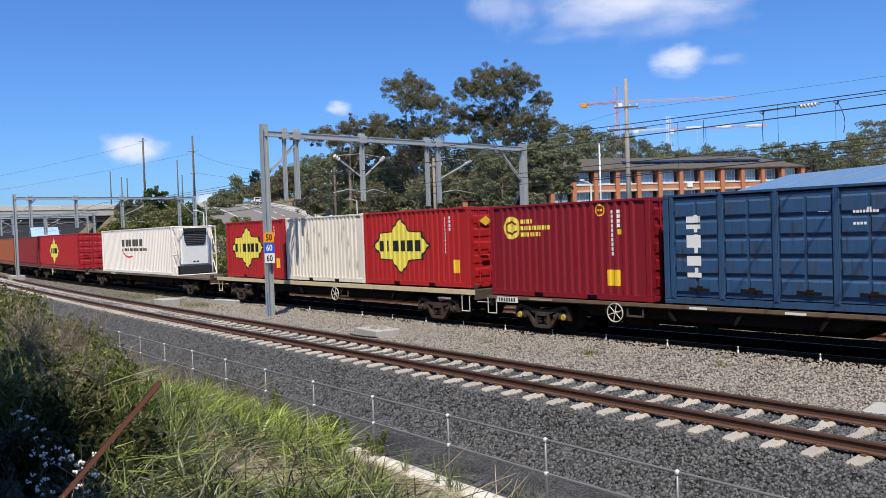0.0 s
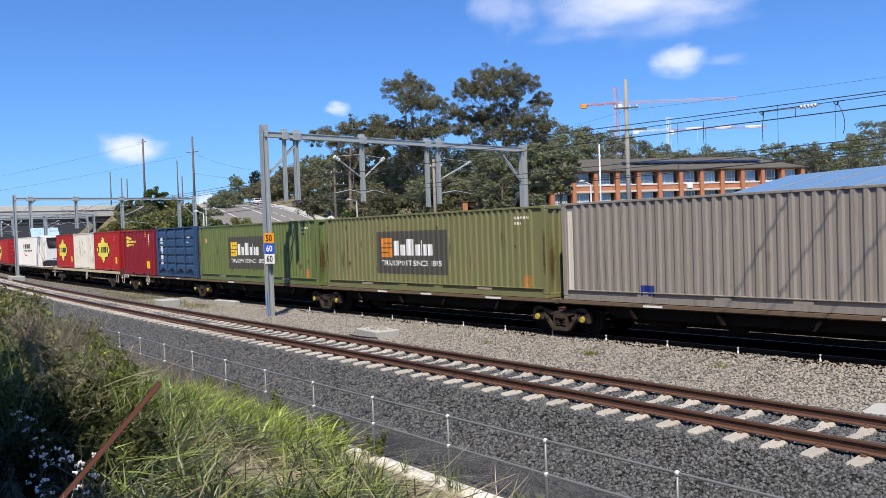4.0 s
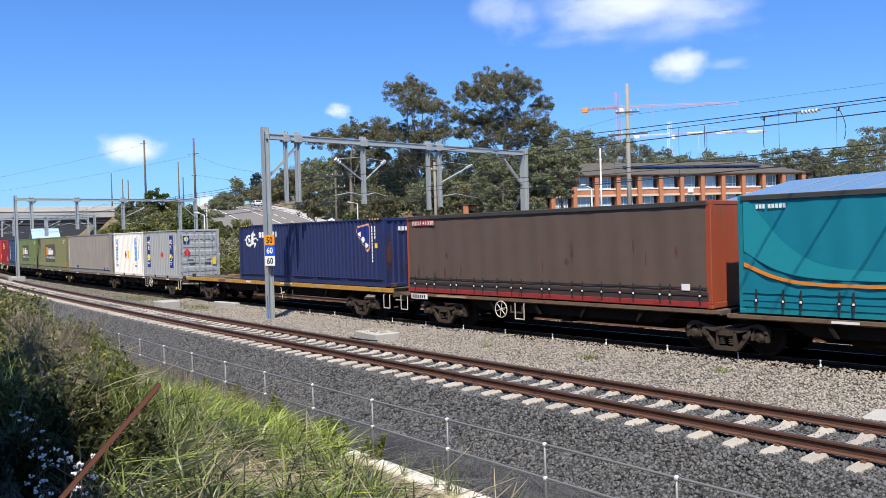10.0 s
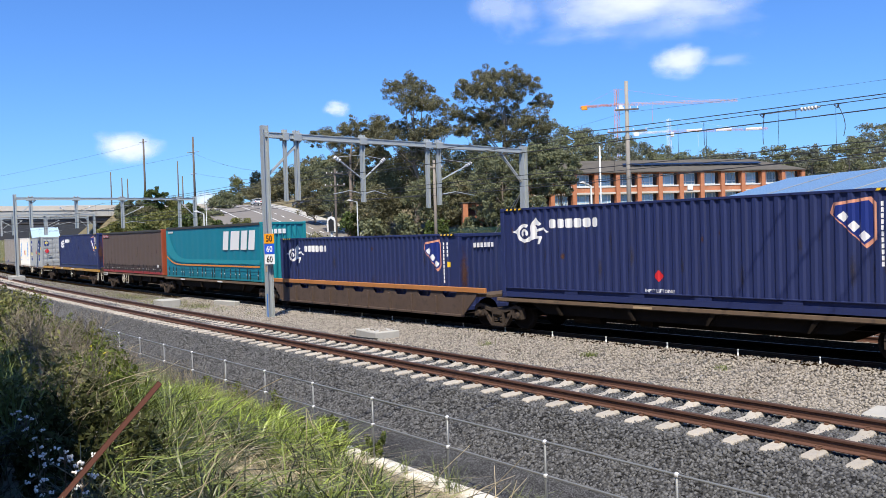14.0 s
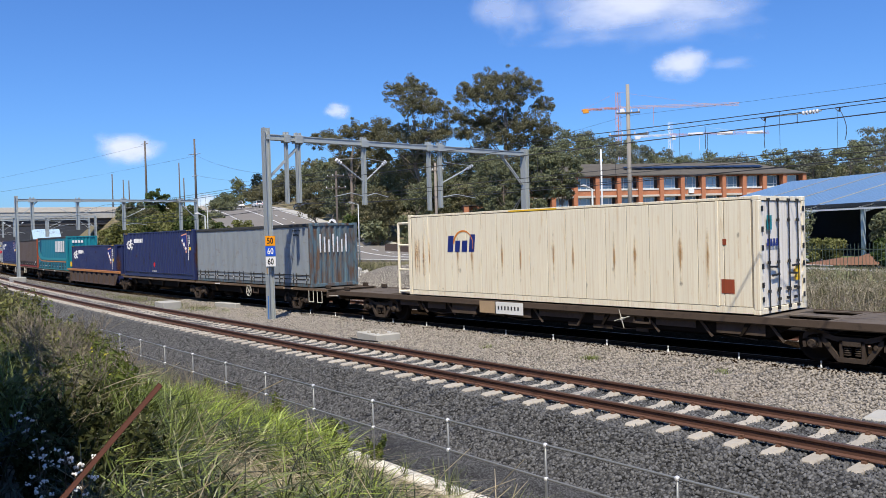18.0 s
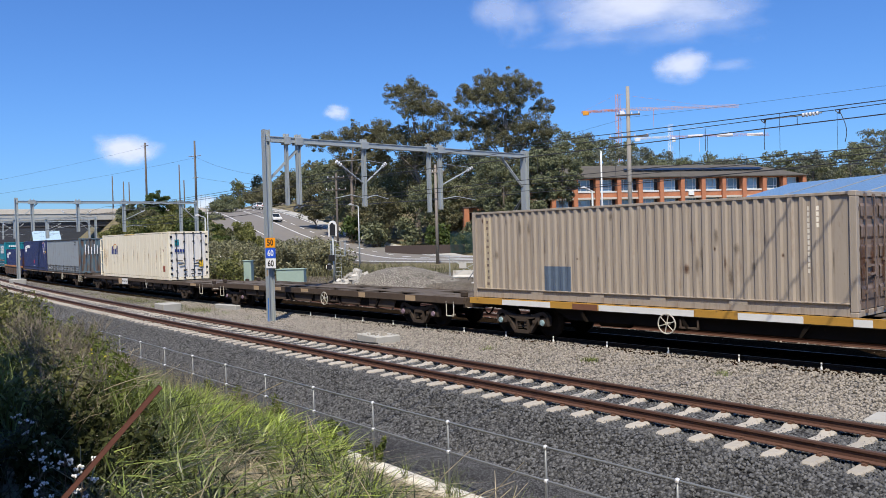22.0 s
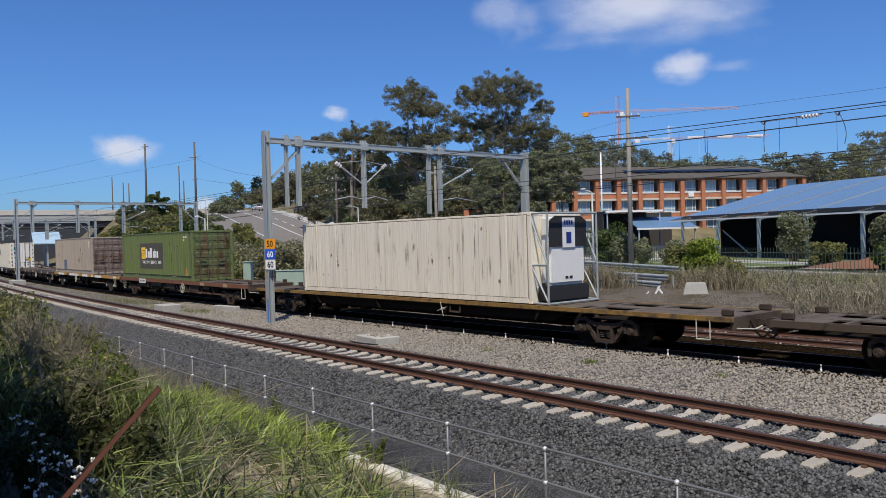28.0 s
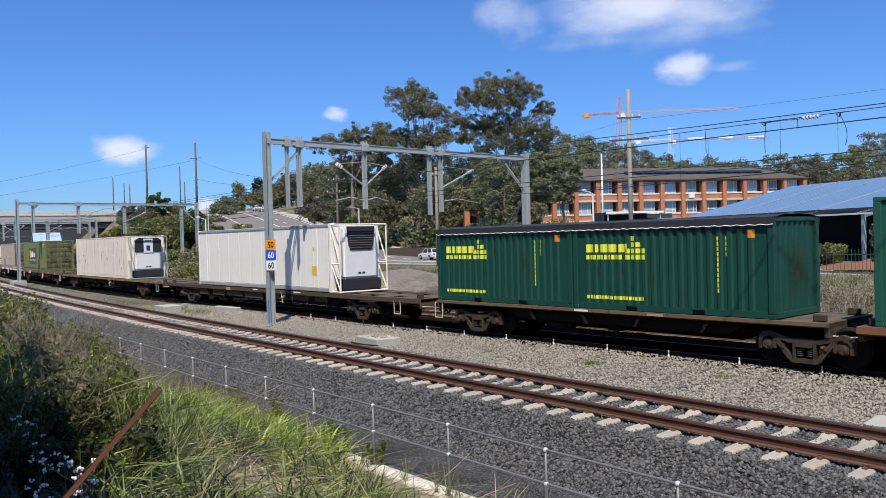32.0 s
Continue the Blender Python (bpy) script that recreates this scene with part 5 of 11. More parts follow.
P_GREENDOOR = paint("rusty_green_door_paint", (0.115, 0.15, 0.055), dirt=(0.13, 0.07, 0.04), amount=0.7, vary=0.3, streak=(0.1, 0.05, 0.03), runs=0.7)
P_TITAN = paint("dark_green_paint", (0.005, 0.062, 0.045), dirt=(0.02, 0.06, 0.05), amount=0.12)
P_DGREEN = paint("deep_green_paint", (0.008, 0.10, 0.07), amount=0.12)
K_YELLOW = material("logo_yellow", (0.78, 0.67, 0.1), rough=0.5, vary=0.08)
K_BLACK = material("logo_black", (0.012, 0.012, 0.014), rough=0.5, vary=0.1)
K_WHITE = material("logo_white", (0.82, 0.82, 0.82), rough=0.5, vary=0.06)
K_GREYPANEL = material("logo_dark_grey", (0.075, 0.072, 0.062), rough=0.6, vary=0.2)
K_ORANGE = material("logo_orange", (0.72, 0.24, 0.03), rough=0.5, vary=0.1)
K_BLUE = material("logo_blue", (0.012, 0.03, 0.2), rough=0.5, vary=0.08)
K_SKY = material("logo_sky_blue", (0.08, 0.33, 0.72), rough=0.5, vary=0.08)
K_RED = material("logo_red", (0.6, 0.02, 0.03), rough=0.5, vary=0.1)
K_GOLD = material("logo_gold", (0.85, 0.55, 0.03), rough=0.5, vary=0.1)
K_LIME = material("logo_lime", (0.75, 0.8, 0.06), rough=0.5, vary=0.06)
K_WORNORANGE = material("worn_orange_plate", (0.45, 0.2, 0.05), rough=0.7, vary=0.3, scale=6, dirt=(0.16, 0.17, 0.06), dirt_amount=0.6)
K_SALMON = material("logo_salmon", (0.72, 0.33, 0.22), rough=0.5, vary=0.1)
G_CODES = "code marks"


def codes(c, L, H, mat, x=None, n=10, z1=None, w=0.09, ribs=True):
    """Upright rows of plain bars in place of the box's number."""
    x = L / 2 - 0.75 if x is None else x
    z1 = H - 0.3 if z1 is None else z1
    bm = bmesh.new()
    for i in range(n):
        rect(bm, x, x + w, z1 - 0.13 * i - 0.1, z1 - 0.13 * i)
    for i in range(4):
        rect(bm, x + 0.22, x + 0.22 + w, z1 - 0.13 * i - 0.1, z1 - 0.13 * i)
    mark(c, "number_marking", bm, mat, L, ribs=ribs)


def hazard(c, L, H, ribs=False):
    """Yellow and black height stripes on the top rail."""
    for x0 in (-L / 2 + 0.25, L / 2 - 0.95):
        for k, mt in ((0, K_GOLD), (1, K_BLACK)):
            bm = bmesh.new()
            for i in range(4):
                x = x0 + (2 * i + k) * 0.09
                poly(bm, [(x, H - 0.07), (x + 0.09, H - 0.07), (x + 0.12, H - 0.015), (x + 0.03, H - 0.015)])
            mark(c, "height_stripe", bm, mt, L, ribs=False)


def diamond_badge(c, L, x, z, w, h):
    """Black-edged yellow eight-point badge with heavy black bars in the middle."""
    def star(k, e):
        pts = [(-0.5, 0), (-0.38, 0.16), (-0.38, 0.24), (-0.15, 0.26), (-0.12, 0.34), (0, 0.5), (0.12, 0.34), (0.15, 0.26), (0.38, 0.24), (0.38, 0.16), (0.5, 0), (0.38, -0.16), (0.38, -0.24), (0.15, -0.26), (0.12, -0.34), (0, -0.5), (-0.12, -0.34), (-0.15, -0.26), (-0.38, -0.24), (-0.38, -0.16)]
        bm = bmesh.new()
        poly(bm, [(x + a * w * k, z + b * h * k) for a, b in pts])
        mark(c, "badge_panel", bm, e[0], L, gap=e[1])
    star(1.06, (K_BLACK, 0.004))
    star(0.98, (K_YELLOW, 0.007))
    bm = bmesh.new()
    k = w * 0.76 / 6
    for i, wd in enumerate((0.55, 0.35, 0.8, 0.6, 0.8, 0.8)):
        rect(bm, x - w * 0.38 + i * k, x - w * 0.38 + (i + wd) * k, z - h * 0.1, z + h * 0.1)
    mark(c, "badge_bars", bm, K_BLACK, L, gap=0.011)


# 1: red boxes ahead
iso_box(166.2, 14.6, 2.85, 1.06, P_ORANGE, "rusty orange shipping container on the train")
iso_box(149.7, 14.2, 2.85, 1.06, P_DARKRED, "dark red shipping container on the train")
c = iso_box(134.5, 14.6, 2.85, 1.08, P_LINRED, "long red shipping container with a yellow badge")
diamond_badge(c, 14.6, -1.2, 1.45, 3.6, 2.3)
for U in (91.35, 79.03):
    c = iso_box(U, 6.06, 2.74, 1.2, P_LINRED, "red shipping container with a large yellow diamond badge")
    diamond_badge(c, 6.06, -0.75, 1.45, 3.3, 2.0)
    codes(c, 6.06, 2.74, K_WHITE, 1.75)
    bm = bmesh.new()
    rect(bm, 2.2, 2.5, 0.5, 0.95)
    mark(c, "yellow_plate", bm, K_GOLD, 6.06)
    bm = bmesh.new()
    poly(bm, [(-0.75, 2.25), (-0.45, 2.42), (-0.15, 2.25), (-0.45, 2.08)])
    end_mark(c, "yellow_diamond", bm, K_GOLD, 6.06)
    for z0, z1 in ((1.65, 2.0), (1.35, 1.6)):
        bm = bmesh.new()
        rect(bm, 0.35, 0.75, z0, z1)
        end_mark(c, "yellow_plate", bm, K_GOLD, 6.06)
c = iso_box(85.15, 6.06, 2.74, 1.2, P_OFFWHITE, "off-white shipping container with scraped sides")
weather(c, 6.06, 2.74, S_SOOT, 22, 81)

# 2: maroon box
c = iso_box(71.95, 6.06, 2.84, 1.04, P_MAROON, "maroon shipping container with a yellow round logo")
bm = bmesh.new()
disc(bm, -2.1, 2.13, 0.36)
mark(c, "round_logo", bm, K_YELLOW, 6.06)
bm = bmesh.new()
poly(bm, [(-2.32, 2.0), (-2.1, 1.9), (-1.88, 2.0), (-1.88, 2.06), (-2.1, 1.97), (-2.26, 2.04), (-2.26, 2.22), (-2.1, 2.3), (-1.9, 2.2), (-1.9, 2.27), (-2.1, 2.37), (-2.32, 2.26)])
mark(c, "logo_bars", bm, P_MAROON, 6.06, gap=0.008)
bm = bmesh.new()
bars(bm, -1.7, 2.25, 0.5, 0.13, 4)
bars(bm, -1.7, 2.05, 1.2, 0.13, 11)
bars(bm, -1.7, 1.85, 0.85, 0.13, 7)
mark(c, "logo_bars", bm, K_YELLOW, 6.06)
codes(c, 6.06, 2.84, K_WHITE, 1.72, 10)
for x0, x1, z0, z1 in ((1.58, 2.0, 0.42, 0.87), (1.95, 2.1, 1.85, 2.0)):
    bm = bmesh.new()
    rect(bm, x0, x1, z0, z1)
    mark(c, "yellow_plate", bm, K_GOLD, 6.06)
bm = bmesh.new()
ring(bm, 1.35, 2.55, 0.13, 0.17)
bars(bm, 1.25, 2.52, 0.2, 0.06, 3)
mark(c, "gold_ring_logo", bm, K_GOLD, 6.06)


# 3: blue side-door box
def side_door_box(U, L, H, z, mat, label):
    c = mover("side_door_container", U - L / 2, z, label, "container", "shipping containers on the train")
    frame_parts(c, L, H, mat, pockets=False)
    n, w = 4, (L - 0.5) / 4
    for s in (-1, 1):
        for i in range(n):
            x0 = -L / 2 + 0.25 + i * w
            bm = bmesh.new()
            y = 0.0
            k = 5
            h = (H - 0.45) / k
            box(bm, x0 + 0.02, x0 + w - 0.02, 0.0, 0.05, 0.2, H - 0.12)
            bmesh.ops.recalc_face_normals(bm, faces=bm.faces)
            d = part("side_door", bm, mat, c, at=pose(0, s * (-W2 + 0.05) if s > 0 else W2 - 0.05, 0, 0, 0, 0 if s > 0 else 180))
            for j in range(k):
                zz = 0.27 + j * h
                for xa, xb in ((x0 + 0.1, x0 + w / 2 - 0.03), (x0 + w / 2 + 0.03, x0 + w - 0.1)):
                    bm = bmesh.new()
                    q = [[bm.verts.new((xx, yy, zv)) for xx in (xa + e, xb - e)] for yy, zv, e in ((-0.002, zz + 0.04, 0.0), (-0.045, zz + 0.08, 0.02), (-0.035, zz + h - 0.1, 0.02), (-0.002, zz + h - 0.05, 0.0))]
                    for p0, p1 in zip(q, q[1:]):
                        bm.faces.new((p0[0], p0[1], p1[1], p1[0]))
                    for o in (0, 1):
                        bm.faces.new([v[o] for v in q])
                    bmesh.ops.recalc_face_normals(bm, faces=bm.faces)
                    part("door_panel", bm, mat, d)
            if s > 0:
                for xx in (x0 + 0.03, x0 + w - 0.09):
                    for zz in (0.35, 1.0, 1.65, H - 0.4):
                        box_part("hinge", (-0.035, 0.035, -0.03, 0.0, -0.06, 0.06), mat, d, pose(xx + 0.03, -0.003, zz), 0.006)
                bm = bmesh.new()
                bar(bm, (x0 + w * 0.35, -0.05, 0.42), (x0 + w * 0.75, -0.05, 0.40), 0.03, 0.05)
                box(bm, x0 + w * 0.5, x0 + w * 0.62, -0.06, -0.03, 0.34, 0.48)
                part("door_handle", bm, M_UNDER, d)
                for e in (0.06, w - 0.06):
                    bm = bmesh.new()
                    tube(bm, (x0 + e, -0.05, 0.15), (x0 + e, -0.05, H - 0.1), 0.016, n=6)
                    part("lock_bar", bm, mat, d)
        for i in range(n + 1):
            x = -L / 2 + 0.25 + i * w
            box_part("side_post", (-0.045, 0.045, -0.03, 0.03, 0.17, H - 0.08), mat, c, pose(x, s * (W2 - 0.01), 0), 0.008)
    sheet_part("end_panel", 2 * W2 - 0.3, 0.14, H - 0.1, mat, c, pose(-L / 2 + 0.03, 0, 0, 0, 0, -90))
    sheet_part("end_panel", 2 * W2 - 0.3, 0.14, H - 0.1, P_RUSTBLUE, c, pose(L / 2 - 0.03, 0, 0, 0, 0, 90))
    roof_part(c, L, H, mat)
    bm = bmesh.new()
    for z0, z1 in ((2.1, 2.3), (1.85, 2.05), (1.32, 1.8), (1.0, 1.25), (0.7, 0.95)):
        rect(bm, -2.35, -1.95, z0, z1)
    mark(c, "paper_notice", bm, K_WHITE, L, ribs=False, gap=-0.01, label="white pasted notices")
    bm = bmesh.new()
    bars(bm, 1.0, 2.25, 0.25, 0.1, 3)
    bars(bm, 1.75, 2.2, 0.55, 0.12, 8)
    bars(bm, 1.75, 1.9, 0.3, 0.1, 4)
    mark(c, "number_marking", bm, K_WHITE, L, ribs=False, gap=-0.01)
    return c


c = side_door_box(65.5, 6.06, 2.85, 1.05, P_BLUE, "worn blue side-door shipping container with white notices")
weather(c, 6.06, 2.85, S_SOOT, 14, 21, ribs=False)
for i in range(5):
    end_stain(c, 6.06, -0.9 + 0.45 * i, 1.3 + 0.2 * (i % 2), 0.4, 1.9, S_BROWN, 0.006)


# 4: green boxes with a dark panel
def panel_box(U, mat, label, end="panel", z=1.02):
    c = iso_box(U, 12.19, 2.83, z, mat, label, end=end, door_mat=P_GREENDOOR if end == "doors" else None)
    L, H = 12.19, 2.83
    x0 = -2.55
    bm = bmesh.new()
    rect(bm, x0, x0 + 4.1, 0.62, 2.2)
    mark(c, "dark_panel", bm, K_GREYPANEL, L)
    bm = bmesh.new()
    bx, bz, s = x0 + 0.3, 1.3, 0.62
    rect(bm, bx, bx + s, bz + 0.5 * s, bz + 1.05 * s)
    rect(bm, bx, bx + s, bz - 0.1 * s, bz + 0.43 * s)
    mark(c, "square_logo", bm, K_ORANGE if mat is P_OLIVE else K_GOLD, L, gap=0.008)
    bm = bmesh.new()
    rect(bm, bx + 0.25 * s, bx + s, bz + 0.72 * s, bz + 0.78 * s)
    rect(bm, bx + 0.0 * s, bx + 0.75 * s, bz + 0.15 * s, bz + 0.22 * s)
    mark(c, "logo_slot", bm, K_GREYPANEL, L, gap=0.012)
    bm = bmesh.new()
    xs = x0 + 1.08
    for i, (w, h) in enumerate(((0.3, 0.55), (0.28, 0.4), (0.3, 0.6), (0.1, 0.6), (0.28, 0.4), (0.1, 0.56), (0.2, 0.4), (0.26, 0.4))):
        rect(bm, xs, xs + w, 1.3, 1.3 + h)
        xs += w + 0.06
    mark(c, "name_marking", bm, K_WHITE, L, gap=0.008)
    mark(c, "writing", letters("TRANSPORT SINCE 1895", x0 + 0.3, 0.92, 0.2, 3.45, 0.012), K_WHITE, L, gap=0.008, label="white slogan lettering")
    bm = bmesh.new()
    rect(bm, L / 2 - 1.0, L / 2 - 0.62, 0.28, 0.7)
    mark(c, "orange_plate", bm, K_WORNORANGE, L)
    bm = bmesh.new()
    for x in (-3.6, 3.0):
        rect(bm, x, x + 0.7, 0.19, 0.26)
    mark(c, "yellow_dash", bm, P_TANBOX, L, ribs=False)
    bm = bmesh.new()
    bars(bm, L / 2 - 1.35, 2.44, 0.7, 0.085, 8, 0.4)
    bars(bm, L / 2 - 1.35, 2.27, 0.33, 0.085, 4, 0.4)
    mark(c, "number_marking", bm, P_OFFWHITE, L)
    weather(c, L, H, S_SOOT, 22, int(abs(U)))
    weather(c, L, H, S_BROWN, 9, int(abs(U)) + 1, h=(0.15, 0.5))
    for e in (-1, 1):
        stain(c, L, e * (L / 2 - 0.08), 1.4, 0.14, 2.2, S_BROWN, False)
    if end == "doors":
        for y, zz in ((-0.8, 0.7), (-0.3, 0.55), (0.3, 0.5), (0.85, 0.8), (-0.7, 1.7), (0.5, 1.5), (0.9, 2.1)):
            end_stain(c, L, y, zz, 0.5, 0.75, S_BROWN, 0.004)
    else:
        for y in (-0.95, -0.4, 0.2, 0.8):
            end_stain(c, L, y, 1.2, 0.4, 2.0, S_BROWN, 0.006)
    return c


c = panel_box(58.85, P_GREEN, "olive green shipping container with a dark logo panel")
bm = bmesh.new()
poly(bm, [(-5.45, 2.05), (-5.3, 2.2), (-5.15, 2.05), (-5.3, 1.9)])
mark(c, "hazard_diamond", bm, K_SALMON, 12.19)
panel_box(45.9, P_OLIVE, "faded olive shipping container with a dark logo panel")

# 5: beige, white, grey
c = iso_box(33.1, 12.19, 2.85, 1.02, P_BEIGE, "grey-beige weathered shipping container", end="panel")
bm = bmesh.new()
rect(bm, -5.9, -5.72, 0.3, 2.6)
mark(c, "pale_stripe", bm, P_OFFWHITE, 12.19)
bm = bmesh.new()
rect(bm, -3.4, -3.0, 0.22, 0.5)
rect(bm, 4.3, 4.6, 0.2, 0.45)
rect(bm, 5.2, 5.45, 0.2, 0.45)
mark(c, "blue_patch", bm, K_BLUE, 12.19)

c = iso_box(20.07, 6.06, 2.82, 1.03, P_WHITE2, "white shipping container with blue hire panels", end="panel")
L = 6.06
for x0, full in ((-2.62, False), (1.38, True)):
    bm = bmesh.new()
    rect(bm, x0, x0 + 0.42, 0.95, 2.42)
    rect(bm, x0, x0 + 0.42, 0.55, 0.7)
    mark(c, "blue_panel", bm, K_SKY, L)
    if full:
        for k, word in enumerate(("FOR", "HIRE", "&", "SALE")):
            wd = 0.34 if word != "&" else 0.16
            mark(c, "writing", letters(word, x0 + 0.21 - wd / 2, 2.18 - 0.33 * k, 0.2, wd, 0.02), K_WHITE, L, gap=0.009, label="white lettering")
    else:
        bm = bmesh.new()
        disc(bm, x0 + 0.21, 1.92, 0.17)
        for k in range(3):
            bars(bm, x0 + 0.05, 2.25 + 0.08 * k - 0.06, 0.32, 0.045, 4)
            bars(bm, x0 + 0.05, 1.5 - 0.17 * k, 0.32, 0.09, 4)
        mark(c, "panel_bars", bm, K_WHITE, L, gap=0.009)
        bm = bmesh.new()
        poly(bm, [(x0 + 0.1, 1.8), (x0 + 0.32, 1.8), (x0 + 0.23, 2.02)])
        mark(c, "bird_shape", bm, K_BLACK, L, gap=0.013)
    bm = bmesh.new()
    bars(bm, x0 + 0.03, 0.78, 0.36, 0.1, 4)
    mark(c, "yellow_dash", bm, K_GOLD, L)
bm = bmesh.new()
poly(bm, [(-0.72, 1.36), (-0.5, 1.63), (-0.28, 1.36), (-0.5, 1.09)])
mark(c, "hazard_diamond", bm, K_RED, L)
for x0, x1, z0, z1 in ((-0.2, 0.22, 1.12, 1.6), (2.28, 2.4, 1.6, 1.8)):
    bm = bmesh.new()
    rect(bm, x0, x1, z0, z1)
    mark(c, "yellow_plate", bm, K_GOLD, L)
codes(c, L, 2.82, K_BLACK, 2.1, 11, w=0.06)

c = iso_box(13.95, 6.06, 2.82, 1.03, P_GREY, "light grey shipping container with navy hire panels")
hazard(c, 6.06, 2.82)
for x0 in (-2.3, 1.5):
    bm = bmesh.new()
    rect(bm, x0, x0 + 0.48, 0.6, 2.5)
    mark(c, "navy_panel", bm, K_BLUE, L)
    mark(c, "writing", letters("HIRE", x0 + 0.05, 2.0, 0.25, 0.38, 0.03), K_WHITE, L, gap=0.009, label="white lettering")
    mark(c, "writing", letters("ME", x0 + 0.12, 1.68, 0.25, 0.27, 0.03), K_WHITE, L, gap=0.009, label="white lettering")
    bm = bmesh.new()
    disc(bm, x0 + 0.25, 1.23, 0.2)
    mark(c, "moon_disc", bm, K_YELLOW, L, gap=0.009)
    bm = bmesh.new()
    poly(bm, [(x0 + 0.1, 1.08), (x0 + 0.38, 1.08), (x0 + 0.28, 1.22), (x0 + 0.24, 1.36), (x0 + 0.17, 1.2)])
    mark(c, "bird_shape", bm, K_BLACK, L, gap=0.013)
    bm = bmesh.new()
    bars(bm, x0 + 0.08, 1.02, 0.34, 0.07, 4)
    bars(bm, x0 + 0.05, 0.88, 0.38, 0.05, 6)
    bars(bm, x0 + 0.1, 0.8, 0.28, 0.04, 5)
    mark(c, "panel_bars", bm, K_WHITE, L, gap=0.012)
bm = bmesh.new()
poly(bm, [(-0.02, 1.36), (0.2, 1.6), (0.42, 1.36), (0.2, 1.12)])
mark(c, "hazard_diamond", bm, K_RED, L)
codes(c, L, 2.82, K_BLACK, 2.12, 12, w=0.06)
bm = bmesh.new()
rect(bm, 2.38, 2.5, 1.65, 1.9)
mark(c, "yellow_plate", bm, K_GOLD, L)
bm = bmesh.new()
rect(bm, -0.95, -0.6, 2.0, 2.45)
end_mark(c, "navy_panel", bm, K_BLUE, L, 0.02)
bm = bmesh.new()
disc(bm, -0.78, 2.26, 0.13)
end_mark(c, "moon_disc", bm, K_YELLOW, L, 0.026)
bm = bmesh.new()
poly(bm, [(-0.95, 1.5), (-0.75, 1.75), (-0.55, 1.5), (-0.75, 1.25)])
end_mark(c, "hazard_diamond", bm, K_RED, L, 0.03)
bm = bmesh.new()
rect(bm, 0.68, 0.98, 0.75, 1.15)
end_mark(c, "yellow_plate", bm, K_GOLD, L, 0.03)


# 6: navy boxes with a white beast and a tilted badge
def navy_box(U, z, H, label, sticker=None):
    L = 12.19
    c = iso_box(U, L, H, z, P_NAVY, label, end="panel")
    k = H / 2.65
    bm = bmesh.new()
    # coiled tail, arched body, head and forelegs as plain shapes
    x0, z0 = -5.45, 1.9 * k
    ring(bm, x0 + 0.42, z0, 0.22, 0.34, 60, 330)
    ring(bm, x0 + 0.42, z0, 0.07, 0.16, -40, 230)
    poly(bm, [(x0 - 0.15, z0 + 0.05), (x0 + 0.12, z0 + 0.18), (x0 + 0.1, z0 - 0.05)])
    poly(bm, [(x0 + 0.55, z0 - 0.33), (x0 + 0.95, z0 - 0.2), (x0 + 1.05, z0 + 0.1), (x0 + 0.9, z0 + 0.35), (x0 + 0.7, z0 + 0.25), (x0 + 0.75, z0 - 0.02)])
    poly(bm, [(x0 + 0.75, z0 + 0.3), (x0 + 0.95, z0 + 0.55), (x0 + 1.02, z0 + 0.52), (x0 + 1.22, z0 + 0.32), (x0 + 1.15, z0 + 0.25), (x0 + 0.98, z0 + 0.28)])
    poly(bm, [(x0 + 0.98, z0 + 0.12), (x0 + 1.35, z0 + 0.2), (x0 + 1.55, z0 + 0.02), (x0 + 1.48, z0), (x0 + 1.32, z0 + 0.12), (x0 + 1.02, z0 + 0.02)])
    poly(bm, [(x0 + 0.95, z0 - 0.1), (x0 + 1.25, z0 - 0.12), (x0 + 1.15, z0 - 0.4), (x0 + 1.05, z0 - 0.4), (x0 + 1.12, z0 - 0.2), (x0 + 0.95, z0 - 0.2)])
    for v in bm.verts:
        v.co.x, v.co.z = x0 + (v.co.x - x0) * 0.86, z0 + (v.co.z - z0) * 0.86
    mark(c, "white_beast", bm, K_WHITE, L)
    bm = bmesh.new()
    for i, wd in enumerate((0.25, 0.24, 0.28, 0.28, 0.28, 0.2)):
        x = x0 + 1.36 + i * 0.325
        poly(bm, [(x, z0 + 0.17), (x + 0.04, z0 + 0.13), (x + wd - 0.04, z0 + 0.13), (x + wd, z0 + 0.17), (x + wd, z0 + 0.36), (x + wd - 0.04, z0 + 0.4), (x + 0.04, z0 + 0.4), (x, z0 + 0.36)])
    mark(c, "name_marking", bm, K_WHITE, L)
    xb, zb = 4.66, H - 0.74
    pts = [(-0.5, 0.22), (-0.42, 0.45), (0.38, 0.55), (0.5, 0.42), (0.5, -0.38), (0.28, -0.57)]
    for sc, mt, g in ((1.0, K_SALMON, 0.004), (0.86, K_BLUE, 0.008)):
        bm = bmesh.new()
        poly(bm, [(xb + a * sc, zb + b * sc) for a, b in pts])
        mark(c, "tilted_badge", bm, mt, L, gap=g)
    bm = bmesh.new()
    for i in range(3):
        cx, cz = xb - 0.2 + 0.22 * i, zb + 0.13 - 0.22 * i
        poly(bm, [(cx - 0.13, cz + 0.02), (cx + 0.0, cz - 0.12), (cx + 0.12, cz + 0.0), (cx, cz + 0.13)])
    mark(c, "badge_bars", bm, K_WHITE, L, gap=0.012)
    codes(c, L, H, K_WHITE, L / 2 - 0.86, 11, w=0.05)
    bm = bmesh.new()
    rect(bm, L / 2 - 0.62, L / 2 - 0.5, H - 1.15, H - 0.97)
    mark(c, "yellow_plate", bm, K_GOLD, L)
    hazard(c, L, H)
    bm = bmesh.new()
